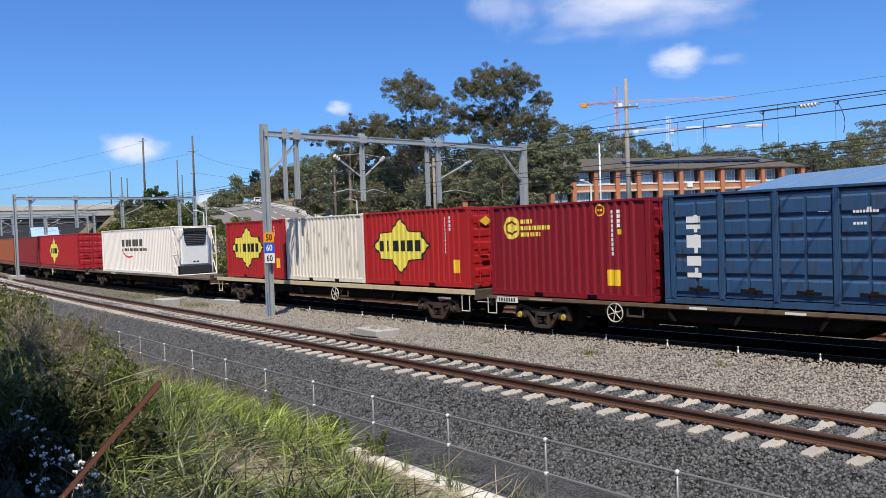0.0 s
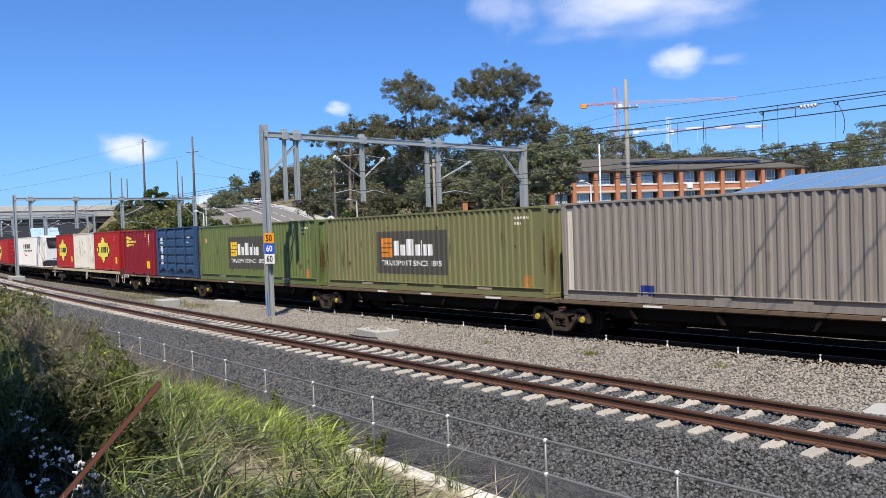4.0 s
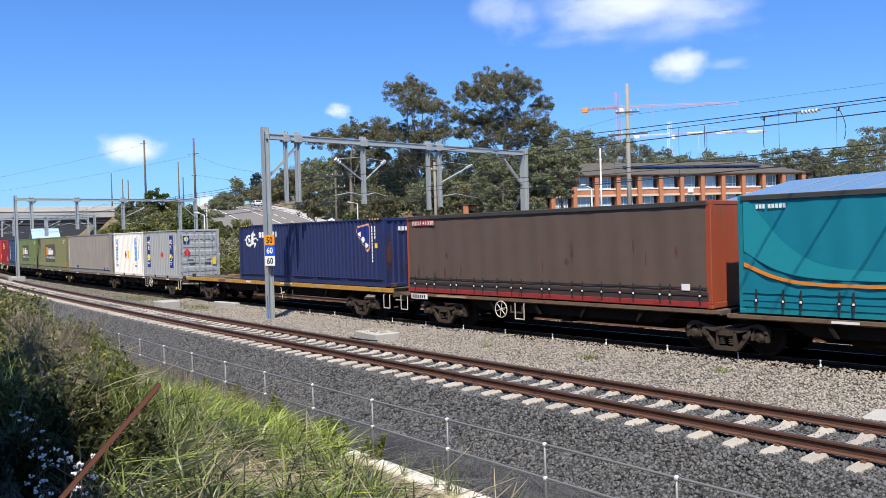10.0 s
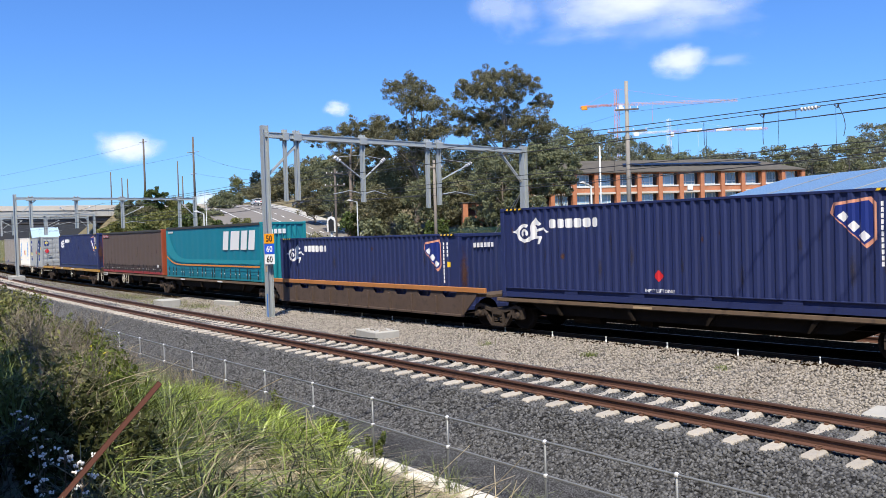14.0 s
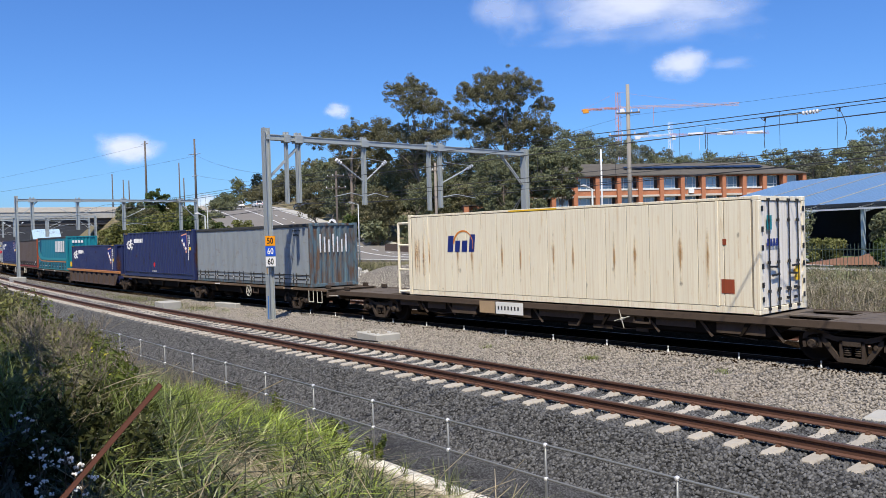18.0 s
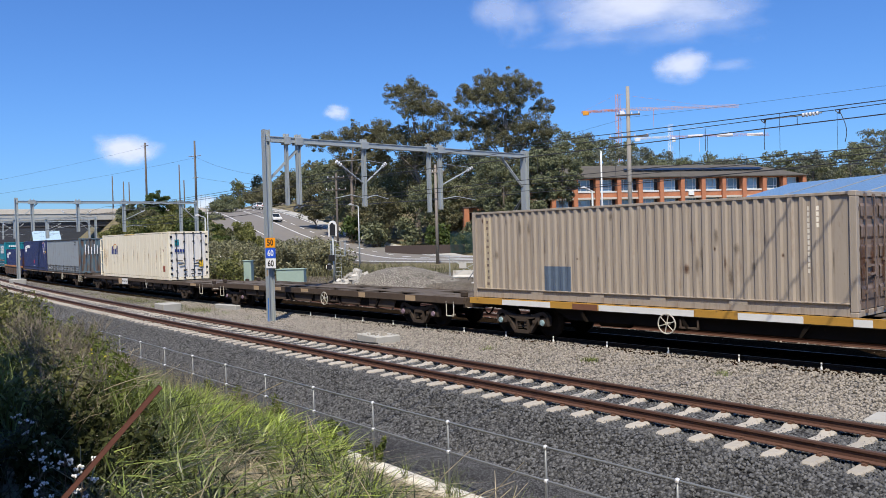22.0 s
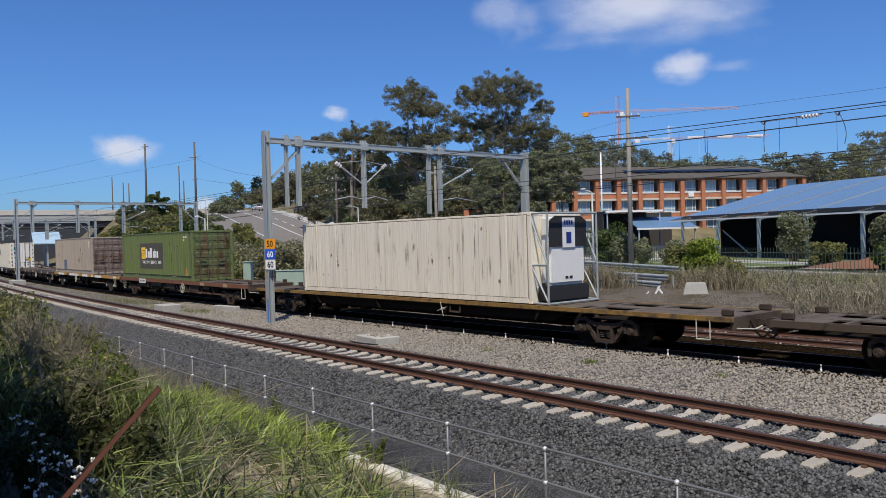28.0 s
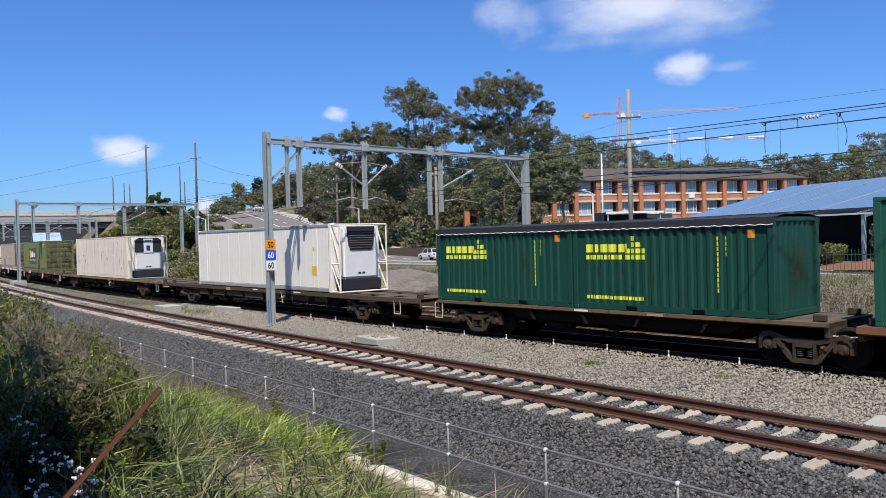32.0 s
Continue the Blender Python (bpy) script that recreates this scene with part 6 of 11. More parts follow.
    bars(bm, -0.55, H - 0.5, 1.0, 0.16, 6)
    end_mark(c, "name_marking", bm, K_WHITE, L, 0.01)
    if sticker:
        bm = bmesh.new()
        poly(bm, [(-0.3, 0.62), (-0.15, 0.78), (-0.3, 0.94), (-0.45, 0.78)])
        mark(c, "red_marker", bm, K_RED, L)
        mark(c, "writing", letters(sticker, -0.75, 0.335, 0.09, 0.95, 0.01), K_WHITE, L, label="white lettering")
    weather(c, L, H, S_SOOT, 12, int(abs(U)) + 5)
    weather(c, L, H, S_BROWN, 6, int(abs(U)) + 6, h=(0.1, 0.4))
    end_stain(c, L, -1.0, 1.3, 0.5, 2.2, S_BROWN, 0.006)
    end_stain(c, L, -0.3, 0.7, 0.6, 1.0, S_SOOT, 0.006)
    return c


navy_box(-0.02, 1.21, 2.65, "navy blue shipping container with a white beast and tilted badge")


# 7: curtain-sided boxes
M_SOOTYHEM = material("sooty_curtain_hem", (0.05, 0.033, 0.032), rough=0.8, vary=0.4, scale=2, fine=20, bump=0.2, dirt=(0.13, 0.03, 0.03), dirt_amount=0.3)
M_TOPRAIL = material("dusty_top_rail", (0.045, 0.045, 0.045), rough=0.75, vary=0.35, scale=3, fine=20, bump=0.1)
M_STRAP = material("strap_webbing", (0.025, 0.022, 0.022), rough=0.8, vary=0.4)
def curtain_box(U, L, z, H, curtain, frame_mat, label, end_mat, end="panel", flat=0.0):
    c = mover("curtain_container", U - L / 2, z, label, "container", "shipping containers on the train")
    frame_parts(c, L, H, frame_mat, pockets=False)
    for s in (-1, 1):
        # a curtain of soft vertical waves
        n = 90
        bm = bmesh.new()
        rows_ = []
        for i in range(n + 1):
            x = -L / 2 + 0.13 + (L - 0.26) * i / n
            y = -0.012 * math.sin(i * 1.1) - 0.008 * math.sin(i * 0.37 + 1)
            rows_.append([bm.verts.new((x, y * f, zz)) for zz, f in ((0.42, 0.3), (0.75, 1.0), (1.5, 1.2), (H - 0.3, 0.6), (H - 0.11, 0.0))])
        for a, b in zip(rows_, rows_[1:]):
            for j in range(4):
                bm.faces.new((a[j], b[j], b[j + 1], a[j + 1])).smooth = True
        part("curtain", bm, curtain, c, at=pose(0, -W2 + 0.0 if s < 0 else W2, 0, 0, 0, 0 if s < 0 else 180))
        bm = bmesh.new()
        box(bm, -L / 2 + 0.1, L / 2 - 0.1, -0.01, 0.02, 0.17, 0.42)
        part("valance", bm, M_SOOTYHEM if curtain is P_BROWNTARP else curtain, c, at=pose(0, s * (W2 + 0.002), 0))
        box_part("curtain_rail", (-L / 2 + 0.1, L / 2 - 0.1, -0.035, 0.035, H - 0.14, H - 0.012), M_TOPRAIL, c, pose(0, s * (W2 + 0.004), 0), 0.012)
        if s < 0:
            bm = bmesh.new()
            prism(bm, [(-0.018, 0.1), (0.018, 0.1), (0.018, 0.27), (0.036, 0.27), (0.036, 0.39), (0.018, 0.39), (0.022, 0.6), (-0.014, 0.6), (-0.018, 0.39), (-0.036, 0.39), (-0.036, 0.27), (-0.018, 0.27)], -0.045, -0.027)
            bmesh.ops.recalc_face_normals(bm, faces=bm.faces)
            me = mesh_of("tension_strap", bm, M_STRAP)
            for i in range(20):
                sx = -L / 2 + 0.45 + i * (L - 0.9) / 19 + 0.15 * math.sin(i * 2.7)
                part("tension_strap", me, None, c, at=pose(sx, -W2, 0))
                box_part("buckle", (-0.024, 0.024, -0.062, -0.046, 0.3, 0.35), K_WHITE, c, pose(sx, -W2, 0), 0.004)
            for zz in (0.34, 0.52):
                box_part("webbing", (-L / 2 + 0.12, L / 2 - 0.12, -0.026, -0.02, zz - 0.018, zz + 0.018), M_STRAP if curtain is not P_TEALTARP else curtain, c, pose(0, -W2, 0), 0)
    sheet_part("end_panel", 2 * W2 - 0.3, 0.14, H - 0.1, end_mat, c, pose(-L / 2 + 0.03, 0, 0, 0, 0, -90))
    if end == "panel":
        sheet_part("end_panel", 2 * W2 - 0.3, 0.14, H - 0.1, end_mat, c, pose(L / 2 - 0.03, 0, 0, 0, 0, 90))
    else:
        box_part("end_panel", (-0.03, 0.03, -W2 + 0.15, W2 - 0.15, 0.14, H - 0.1), end_mat, c, pose(L / 2 - 0.05, 0, 0), 0.005)
    roof_part(c, L, H, M_GASKET)
    return c


c = curtain_box(-13.6, 12.2, 1.1, 2.75, P_BROWNTARP, P_ENDORANGE, "brown curtain-sided container with an orange end", P_ENDORANGE, end="flat")
bm = bmesh.new()
rect(bm, -5.78, -4.5, 2.38, 2.58)
mark(c, "red_patch", bm, material("red_number_patch", (0.3, 0.03, 0.03), rough=0.6, vary=0.2), 12.2, ribs=False, gap=0.03)
mark(c, "writing", letters("ISKU 41038", -5.73, 2.41, 0.14, 1.18, 0.012), K_WHITE, 12.2, ribs=False, gap=0.034, label="white lettering on a red patch")
for e in (-1, 1):
    box_part("red_sill", (-6.0, 6.0, -0.02, 0.02, 0.03, 0.17), material("bright_red_sill", (0.32, 0.03, 0.03), rough=0.6, vary=0.3, dirt=(0.06, 0.03, 0.025), dirt_amount=0.5), c, pose(0, e * (W2 + 0.004), 0), 0.004)
r_ = random.Random(31)
for i in range(16):
    stain(c, 12.2, r_.uniform(-5.6, 5.6), r_.uniform(0.6, 1.6), r_.uniform(0.1, 0.4), r_.uniform(0.3, 0.9), S_REDDISH if i % 2 else S_SOOT, False)
bm = bmesh.new()
rect(bm, 5.25, 5.5, 0.45, 0.62)
mark(c, "white_plate", bm, K_WHITE, 12.2, ribs=False, gap=0.03)

c = curtain_box(-26.5, 12.15, 1.05, 2.86, P_TEALTARP, P_TEAL, "teal curtain-sided container with white block logo", P_TEAL)
L = 12.15
bm = bmesh.new()
# slanted white block shapes
def slant(bm, x, z, w, h, k=0.18):
    poly(bm, [(x, z), (x + w, z), (x + w + k * h, z + h), (x + k * h, z + h)])
for x, w in ((1.85, 0.62), (2.72, 1.0), (3.92, 0.66), (4.76, 0.66)):
    slant(bm, x, 1.55, w, 0.94)
mark(c, "block_logo", bm, K_WHITE, L, ribs=False, gap=0.035)
bm = bmesh.new()
bars(bm, -5.6, 2.52, 0.25, 0.1, 3)
bars(bm, -5.3, 2.52, 0.45, 0.1, 5)
mark(c, "number_marking", bm, K_WHITE, L, ribs=False, gap=0.03)
def sweep(bm, x1, low, high, n=48):
    """A band along the side between two curves of height, from the end post to x1."""
    for i in range(n):
        a, b = (i / n) ** 1.6, ((i + 1) / n) ** 1.6
        xa, xb_ = -5.92 + (x1 + 5.92) * a, -5.92 + (x1 + 5.92) * b
        poly(bm, [(xa, low(xa + 6)), (xb_, low(xb_ + 6)), (xb_, high(xb_ + 6)), (xa, high(xa + 6))])


bm = bmesh.new()
sweep(bm, 5.95, lambda x: 0.69 + 0.46 * math.exp(-(x / 0.8) ** 1.4), lambda x: 0.765 + 0.5 * math.exp(-(x / 0.8) ** 1.4))
mark(c, "orange_swoosh", bm, K_ORANGE, L, ribs=False, gap=0.036)
bm = bmesh.new()
sweep(bm, 5.95, lambda x: 0.84 + 0.7 * math.exp(-(x / 0.8) ** 1.3), lambda x: min(2.7, 1.05 + 1.85 * math.exp(-(x / 1.05) ** 1.5)))
mark(c, "teal_sweep", bm, material("pale_teal_band", (0.012, 0.265, 0.33), rough=0.5, vary=0.1), L, ribs=False, gap=0.03)
bm = bmesh.new()
bars(bm, -0.75, 2.3, 0.9, 0.22, 4)
for x in (-0.7, -0.15, 0.35, 0.8):
    for i in range(6):
        rect(bm, x, x + 0.07, 1.8 - 0.16 * i, 1.9 - 0.16 * i)
end_mark(c, "name_marking", bm, K_WHITE, L, 0.01)
bm = bmesh.new()
rect(bm, -0.95, -0.65, 0.35, 0.75)
end_mark(c, "yellow_plate", bm, K_GOLD, L, 0.012)

navy_box(-40.5, 0.46, 2.65, "navy blue shipping container sunk in a well wagon")
navy_box(-54.68, 1.05, 2.8, "navy blue shipping container with a red marker", "EMPTY LIFT ONLY")
c = curtain_box(-67.35, 12.1, 1.05, 2.78, P_GREYTARP, P_RUSTBLUE, "grey curtain-sided container with a rusted ribbed end", P_RUSTBLUE)
bm = bmesh.new()
bars(bm, 4.6, 2.45, 0.7, 0.07, 9)
bars(bm, 4.65, 2.25, 0.5, 0.09, 5)
mark(c, "number_marking", bm, K_BLACK, 12.1, ribs=False, gap=0.03)
bm = bmesh.new()
for i in range(7):
    rect(bm, -0.75 + 0.22 * i, -0.68 + 0.22 * i, 1.5, 2.3 - 0.12 * (i % 3))
end_mark(c, "white_bars", bm, K_WHITE, 12.1, 0.008)


# 8: smooth-panelled insulated boxes
# wall behind the panels, darkened so the gaps read as shadow
M_SEAM = material("seam_shadow", (0.3, 0.26, 0.2), rough=0.8, vary=0.3)
def panelled_box(U, L, z, H, mat, label, seam=0.82, front=True, end=None, name="insulated_container"):
    c = mover(name, U - L / 2, z, label, "container", "shipping containers on the train")
    frame_parts(c, L, H, mat, pockets=False)
    n = round((L - 0.4) / seam)
    k = (L - 0.4) / n
    for s in (-1, 1):
        me = mesh_of("side_panel", bbox(0.009, k - 0.009, -0.02, 0.0, 0.19, H - 0.1, bevel=0.006), mat)
        back = part("side_wall", bbox(-L / 2 + 0.1, L / 2 - 0.1, 0.0, 0.018, 0.15, H - 0.05, bevel=0), M_SEAM, c, at=pose(0, s * (W2 - 0.025), 0, 0, 0, 0 if s < 0 else 180))
        for i in range(n):
            part("side_panel", me, None, back, at=pose(-L / 2 + 0.2 + i * k, 0, 0))
        for x in (-L / 2 + 1.1, L / 2 - 1.1):
            part("side_rib", bbox(x - 0.035, x + 0.035, -0.03, 0.0, 0.18, H - 0.08, bevel=0.006), mat, c, at=pose(0, s * (W2 - 0.02), 0, 0, 0, 0 if s < 0 else 180))
    box_part("end_panel", (-0.03, 0.03, -W2 + 0.15, W2 - 0.15, 0.14, H - 0.1), mat, c, pose(-L / 2 + 0.05, 0, 0), 0.005)
    roof_part(c, L, H, mat)
    return c


c = panelled_box(-86.3, 13.4, 1.03, 2.88, P_CREAM, "long cream insulated container streaked with rust", seam=0.72)
L, H = 13.4, 2.88
bm = bmesh.new()
xs = -4.55
for w, h in ((0.34, 0.55), (0.3, 0.38), (0.32, 0.38), (0.32, 0.58)):
    slant(bm, xs, 1.55, w - 0.06, h, 0.12)
    xs += w + 0.04
mark(c, "name_marking", bm, K_BLUE, L, ribs=False, gap=0.004)
bm = bmesh.new()
for i in range(14):
    a0, a1 = radians(-20 + 14 * i), radians(-6 + 14 * i)
    t0, t1 = 0.02 + 0.05 * i / 14, 0.02 + 0.05 * (i + 1) / 14
    p0, p1 = (math.cos(a0), math.sin(a0)), (math.cos(a1), math.sin(a1))
    poly(bm, [(-3.75 + p0[0] * 0.5, 1.8 + p0[1] * 0.48), (-3.75 + p0[0] * (0.5 - t0), 1.8 + p0[1] * (0.48 - t0)), (-3.75 + p1[0] * (0.5 - t1), 1.8 + p1[1] * (0.48 - t1)), (-3.75 + p1[0] * 0.5, 1.8 + p1[1] * 0.48)])
mark(c, "orange_swoosh", bm, K_ORANGE, L, ribs=False, gap=0.006)
bm = bmesh.new()
rect(bm, L / 2 - 1.0, L / 2 - 0.65, 0.5, 0.85)
rect(bm, L / 2 - 0.95, L / 2 - 0.85, 1.7, 1.85)
mark(c, "rust_plate", bm, P_ENDORANGE, L, ribs=False, gap=0.004)
bm = bmesh.new()
rect(bm, -1.6, 0.4, H - 0.075, H - 0.03)
mark(c, "top_rust", bm, K_GOLD, L, ribs=False, gap=0.004)
r_ = random.Random(12)
for i in range(18):
    x = -6.2 + 0.72 * i + r_.uniform(-0.05, 0.05)
    if i % 3 != 2:
        stain(c, L, x, 1.45 + r_.uniform(-0.1, 0.1), r_.uniform(0.1, 0.22), r_.uniform(0.6, 1.0), S_RUST, False)
        stain(c, L, x, 1.4, 0.1, 2.1, S_PALERUST, False)
for x in (-6.3, -6.1, -5.85):
    stain(c, L, x, 1.4, 0.16, 2.3, S_RUST, False)
weather(c, L, H, S_SOOT, 8, 44, 0.2, False, (0.08, 0.25), (0.1, 0.25))
# rear: white doors with dark hinges, bars and marks
P_DOORW = paint("white_door_paint", (0.84, 0.8, 0.73), amount=0.1)
doors(c, L, H, P_DOORW, M_GASKET, style="flat")
bm = bmesh.new()
for y in (-1.12, 1.02):
    for z in (0.3, 0.65, 1.1, 1.55, 2.0, 2.5):
        rect(bm, y, y + 0.12, z, z + 0.13)
for y in (-0.35, 0.1, 0.5):
    for z in (0.3, 0.55):
        rect(bm, y, y + 0.2, z, z + 0.07)
tagged(end_mark(c, "black_hinge", bm, K_BLACK, L, 0.01), kind="stuff")
bm = bmesh.new()
rect(bm, 0.6, 0.85, 0.75, 1.15)
end_mark(c, "gold_plate", bm, K_GOLD, L, 0.012)
bm = bmesh.new()
rect(bm, -0.85, -0.6, 2.05, 2.4)
end_mark(c, "teal_plate", bm, P_TEAL, L, 0.012)
bm = bmesh.new()
bars(bm, -0.85, 1.65, 0.6, 0.18, 4)
end_mark(c, "name_marking", bm, K_BLUE, L, 0.012)
# open frame before its front
bm = bmesh.new()
for y in (-1.15, 1.15):
    tube(bm, (-7.35, y, 0.02), (-7.35, y, 2.6), 0.05, n=6)
    for z in (0.1, 0.9, 1.8, 2.6):
        tube(bm, (-7.35, y, z), (-6.7, y, z), 0.04, n=6)
for z in (0.1, 2.6):
    tube(bm, (-7.35, -1.15, z), (-7.35, 1.15, z), 0.04, n=6)
part("front_frame", bm, P_CREAM, c, "pale open steel frame for a cooling unit")

# 9: tan box and green box
c = iso_box(-126.3, 12.19, 2.8, 1.14, P_TANBOX, "weathered tan-grey shipping container", door_mat=P_TANEND)
bm = bmesh.new()
rect(bm, -5.55, -5.25, 0.3, 2.6)
mark(c, "pale_stripe", bm, material("dirty_cream_stripe", (0.5, 0.42, 0.3), rough=0.7, vary=0.3, scale=4, dirt=(0.3, 0.23, 0.16), dirt_amount=0.4), 12.19)
bm = bmesh.new()
for i in range(11):
    rect(bm, -5.48 + 0.02 * (i % 3), -5.33, 0.42 + 0.2 * i, 0.5 + 0.2 * i)
mark(c, "writing_bars", bm, P_TANEND, 12.19, gap=0.008)
bm = bmesh.new()
rect(bm, -3.0, -1.95, 0.3, 1.05)
mark(c, "blue_patch", bm, material("faded_blue_patch", (0.1, 0.14, 0.2), rough=0.7, vary=0.4, scale=4, dirt=(0.25, 0.22, 0.2), dirt_amount=0.3), 12.19)
codes(c, 12.19, 2.8, P_OFFWHITE, 5.0, 12, w=0.05)
weather(c, 12.19, 2.8, S_BROWN, 9, 71, h=(0.1, 0.4))
weather(c, 12.19, 2.8, S_SOOT, 20, 72)
for y in (-0.9, -0.35, 0.3, 0.85):
    end_stain(c, 12.19, y, 1.2, 0.45, 2.0, S_BROWN, 0.004)

c = panel_box(-146.2, P_GREEN, "olive green shipping container with a dark logo panel and rusty doors", end="doors", z=1.13)


# 10: refrigerated boxes
def cooling_unit(c, L, H, style):
    """A cooling machine in a tube frame on the trailing end."""
    M_SHELL = M_WHITE
    x0 = L / 2
    bm = bmesh.new()
    box(bm, x0, x0 + 0.42, -0.85, 0.85, 0.55, H - 0.12)
    bmesh.ops.bevel(bm, geom=bm.edges[:], offset=0.10, segments=3, affect="EDGES")
    u = part("cooling_unit", bm, M_SHELL, c, "white cooling unit casing", smooth=False)
    bm = bmesh.new()
    if style == "visor":
        prism(bm, [(-0.87, 1.75), (0.87, 1.75), (0.87, H - 0.3), (0.6, H - 0.14), (-0.6, H - 0.14), (-0.87, H - 0.3)], -0.01, 0.02)
    else:
        prism(bm, [(-0.5, 1.75), (0.5, 1.75), (0.62, 1.95), (0.7, H - 0.14), (-0.7, H - 0.14), (-0.62, 1.95)], -0.01, 0.02)
    bmesh.ops.recalc_face_normals(bm, faces=bm.faces)
    gr = part("grille", bm, M_GASKET, u, "black air grille", at=pose(x0 + 0.44, 0, 0, 0, 0, 90))
    if style != "visor":
        for i in range(8):
            box_part("grille_slat", (-0.6, 0.6, -0.03, 0.0, -0.012, 0.012), M_CAST, gr, pose(0, -0.01, 1.86 + i * 0.1), 0)
    else:
        bm = bmesh.new()
        rect(bm, -0.3, 0.3, 1.72, H - 0.2)
        part("white_band", bm, M_SHELL, u, at=pose(x0 + 0.462, 0, 0, 0, 0, 90))
        bm = bmesh.new()
        bars(bm, -0.22, H - 0.42, 0.44, 0.14, 4)
        rect(bm, -0.12, 0.12, 1.85, 2.2)
        part("name_marking", bm, K_BLUE, u, at=pose(x0 + 0.468, 0, 0, 0, 0, 90))
    bm = bmesh.new()
    box(bm, x0, x0 + 0.45, -1.0, 1.0, 0.06, 0.55)
    bmesh.ops.bevel(bm, geom=bm.edges[:], offset=0.05, segments=2, affect="EDGES")
    part("fuel_tank", bm, M_GASKET, c, "black tank below the cooling unit")
    bm = bmesh.new()
    rect(bm, -0.16, -0.02, 0.75, 0.83)
    rect(bm, 0.04, 0.18, 0.75, 0.83)
    part("small_badge", bm, K_BLACK, u, at=pose(x0 + 0.432, 0, 0, 0, 0, 90))
    bm = bmesh.new()
    x1 = x0 + 0.62
    for y in (-1.17, 1.17):
        tube(bm, (x1, y, 0.0), (x1, y, H - 0.06), 0.035, n=6)
        for z in (0.03, 1.2, H - 0.06):
            tube(bm, (x0, y, z), (x1, y, z), 0.035, n=6)
        tube(bm, (x0, y, H - 0.3), (x1, y, 1.2), 0.03, n=6)
        tube(bm, (x0, y, 1.1), (x1, y, 0.05), 0.03, n=6)
    for z in (0.03, H - 0.06):
        tube(bm, (x1, -1.17, z), (x1, 1.17, z), 0.035, n=6)
    part("tube_frame", bm, P_REEFER if style != "visor" else M_GALV, c, "tubular guard frame")


c = mover("refrigerated_container", 112.7 - 7.0, 1.06, "white ribbed refrigerated container with a cooling unit", "container", "shipping containers on the train")
frame_parts(c, 14.0, 2.88, P_WHITE2, pockets=False)
for s, r in ((-1, 0), (1, 180)):
    sheet_part("side_panel", 13.7, 0.17, 2.81, P_WHITE2, c, pose(0, s * (W2 - 0.012), 0, 0, 0, r))
box_part("end_panel", (-0.03, 0.03, -W2 + 0.15, W2 - 0.15, 0.14, 2.78), P_WHITE2, c, pose(-6.95, 0, 0), 0.005)
box_part("end_panel", (-0.03, 0.03, -W2 + 0.15, W2 - 0.15, 0.14, 2.78), P_WHITE2, c, pose(6.95, 0, 0), 0.005)
roof_part(c, 14.0, 2.88, P_WHITE2)
cooling_unit(c, 14.0, 2.88, "grille")
bm = bmesh.new()
bars(bm, -2.4, 1.75, 4.2, 0.45, 6)
mark(c, "name_marking", bm, K_GREYPANEL, 14.0)
bm = bmesh.new()
bars(bm, -2.0, 1.45, 4.6, 0.18, 12)
mark(c, "name_marking", bm, K_GREYPANEL, 14.0)
bm = bmesh.new()
for i in range(12):
    a0, a1 = radians(180 + 10 * i), radians(190 + 10 * i)
    poly(bm, [(-1.0 + 1.4 * math.cos(a0), 1.6 + 0.6 * math.sin(a0)), (-1.0 + 1.4 * math.cos(a1), 1.6 + 0.6 * math.sin(a1)), (-1.0 + 1.25 * math.cos(a1), 1.6 + 0.5 * math.sin(a1)), (-1.0 + 1.25 * math.cos(a0), 1.6 + 0.5 * math.sin(a0))])
mark(c, "red_swoosh", bm, K_RED, 14.0)

c = panelled_box(-170.65, 13.5, 1.06, 2.85, P_REEFER, "cream refrigerated container with a black-visored cooling unit", seam=0.6, name="refrigerated_container")
box_part("end_panel", (-0.03, 0.03, -W2 + 0.15, W2 - 0.15, 0.14, 2.75), P_REEFER, c, pose(6.7, 0, 0), 0.005)
cooling_unit(c, 13.5, 2.85, "visor")
weather(c, 13.5, 2.85, S_SOOT, 34, 51, 0.2, False, (0.04, 0.16), (0.4, 1.6))
weather(c, 13.5, 2.85, S_BROWN, 12, 52, 0.2, False, (0.05, 0.2), (0.1, 0.4))
c = panelled_box(-196.25, 13.55, 1.06, 2.88, P_REEFER2, "white panelled refrigerated container with a cooling unit", seam=1.2, name="refrigerated_container")
box_part("end_panel", (-0.03, 0.03, -W2 + 0.15, W2 - 0.15, 0.14, 2.75), P_REEFER2, c, pose(6.72, 0, 0), 0.005)
cooling_unit(c, 13.55, 2.88, "grille")
weather(c, 13.55, 2.88, S_SOOT, 4, 61, 0.2, False, (0.03, 0.08), (0.2, 0.8))
box_part("bottom_flashing", (-6.6, 6.6, -0.012, 0.012, 0.03, 0.17), M_GALV, c, pose(0, -W2 - 0.012, 0), 0.004)
box_part("top_flashing", (-6.6, 6.6, -0.012, 0.012, 2.76, 2.86), M_GALV, c, pose(0, -W2 - 0.012, 0), 0.004)
for x0, x1, z0, z1 in ((5.25, 5.6, 0.72, 1.1), (5.35, 5.48, 1.75, 1.9), (-1.2, 0.4, 2.73, 2.78)):
    bm = bmesh.new()
    rect(bm, x0, x1, z0, z1)
    mark(c, "yellow_plate", bm, K_GOLD, 13.55, ribs=False, gap=0.006)


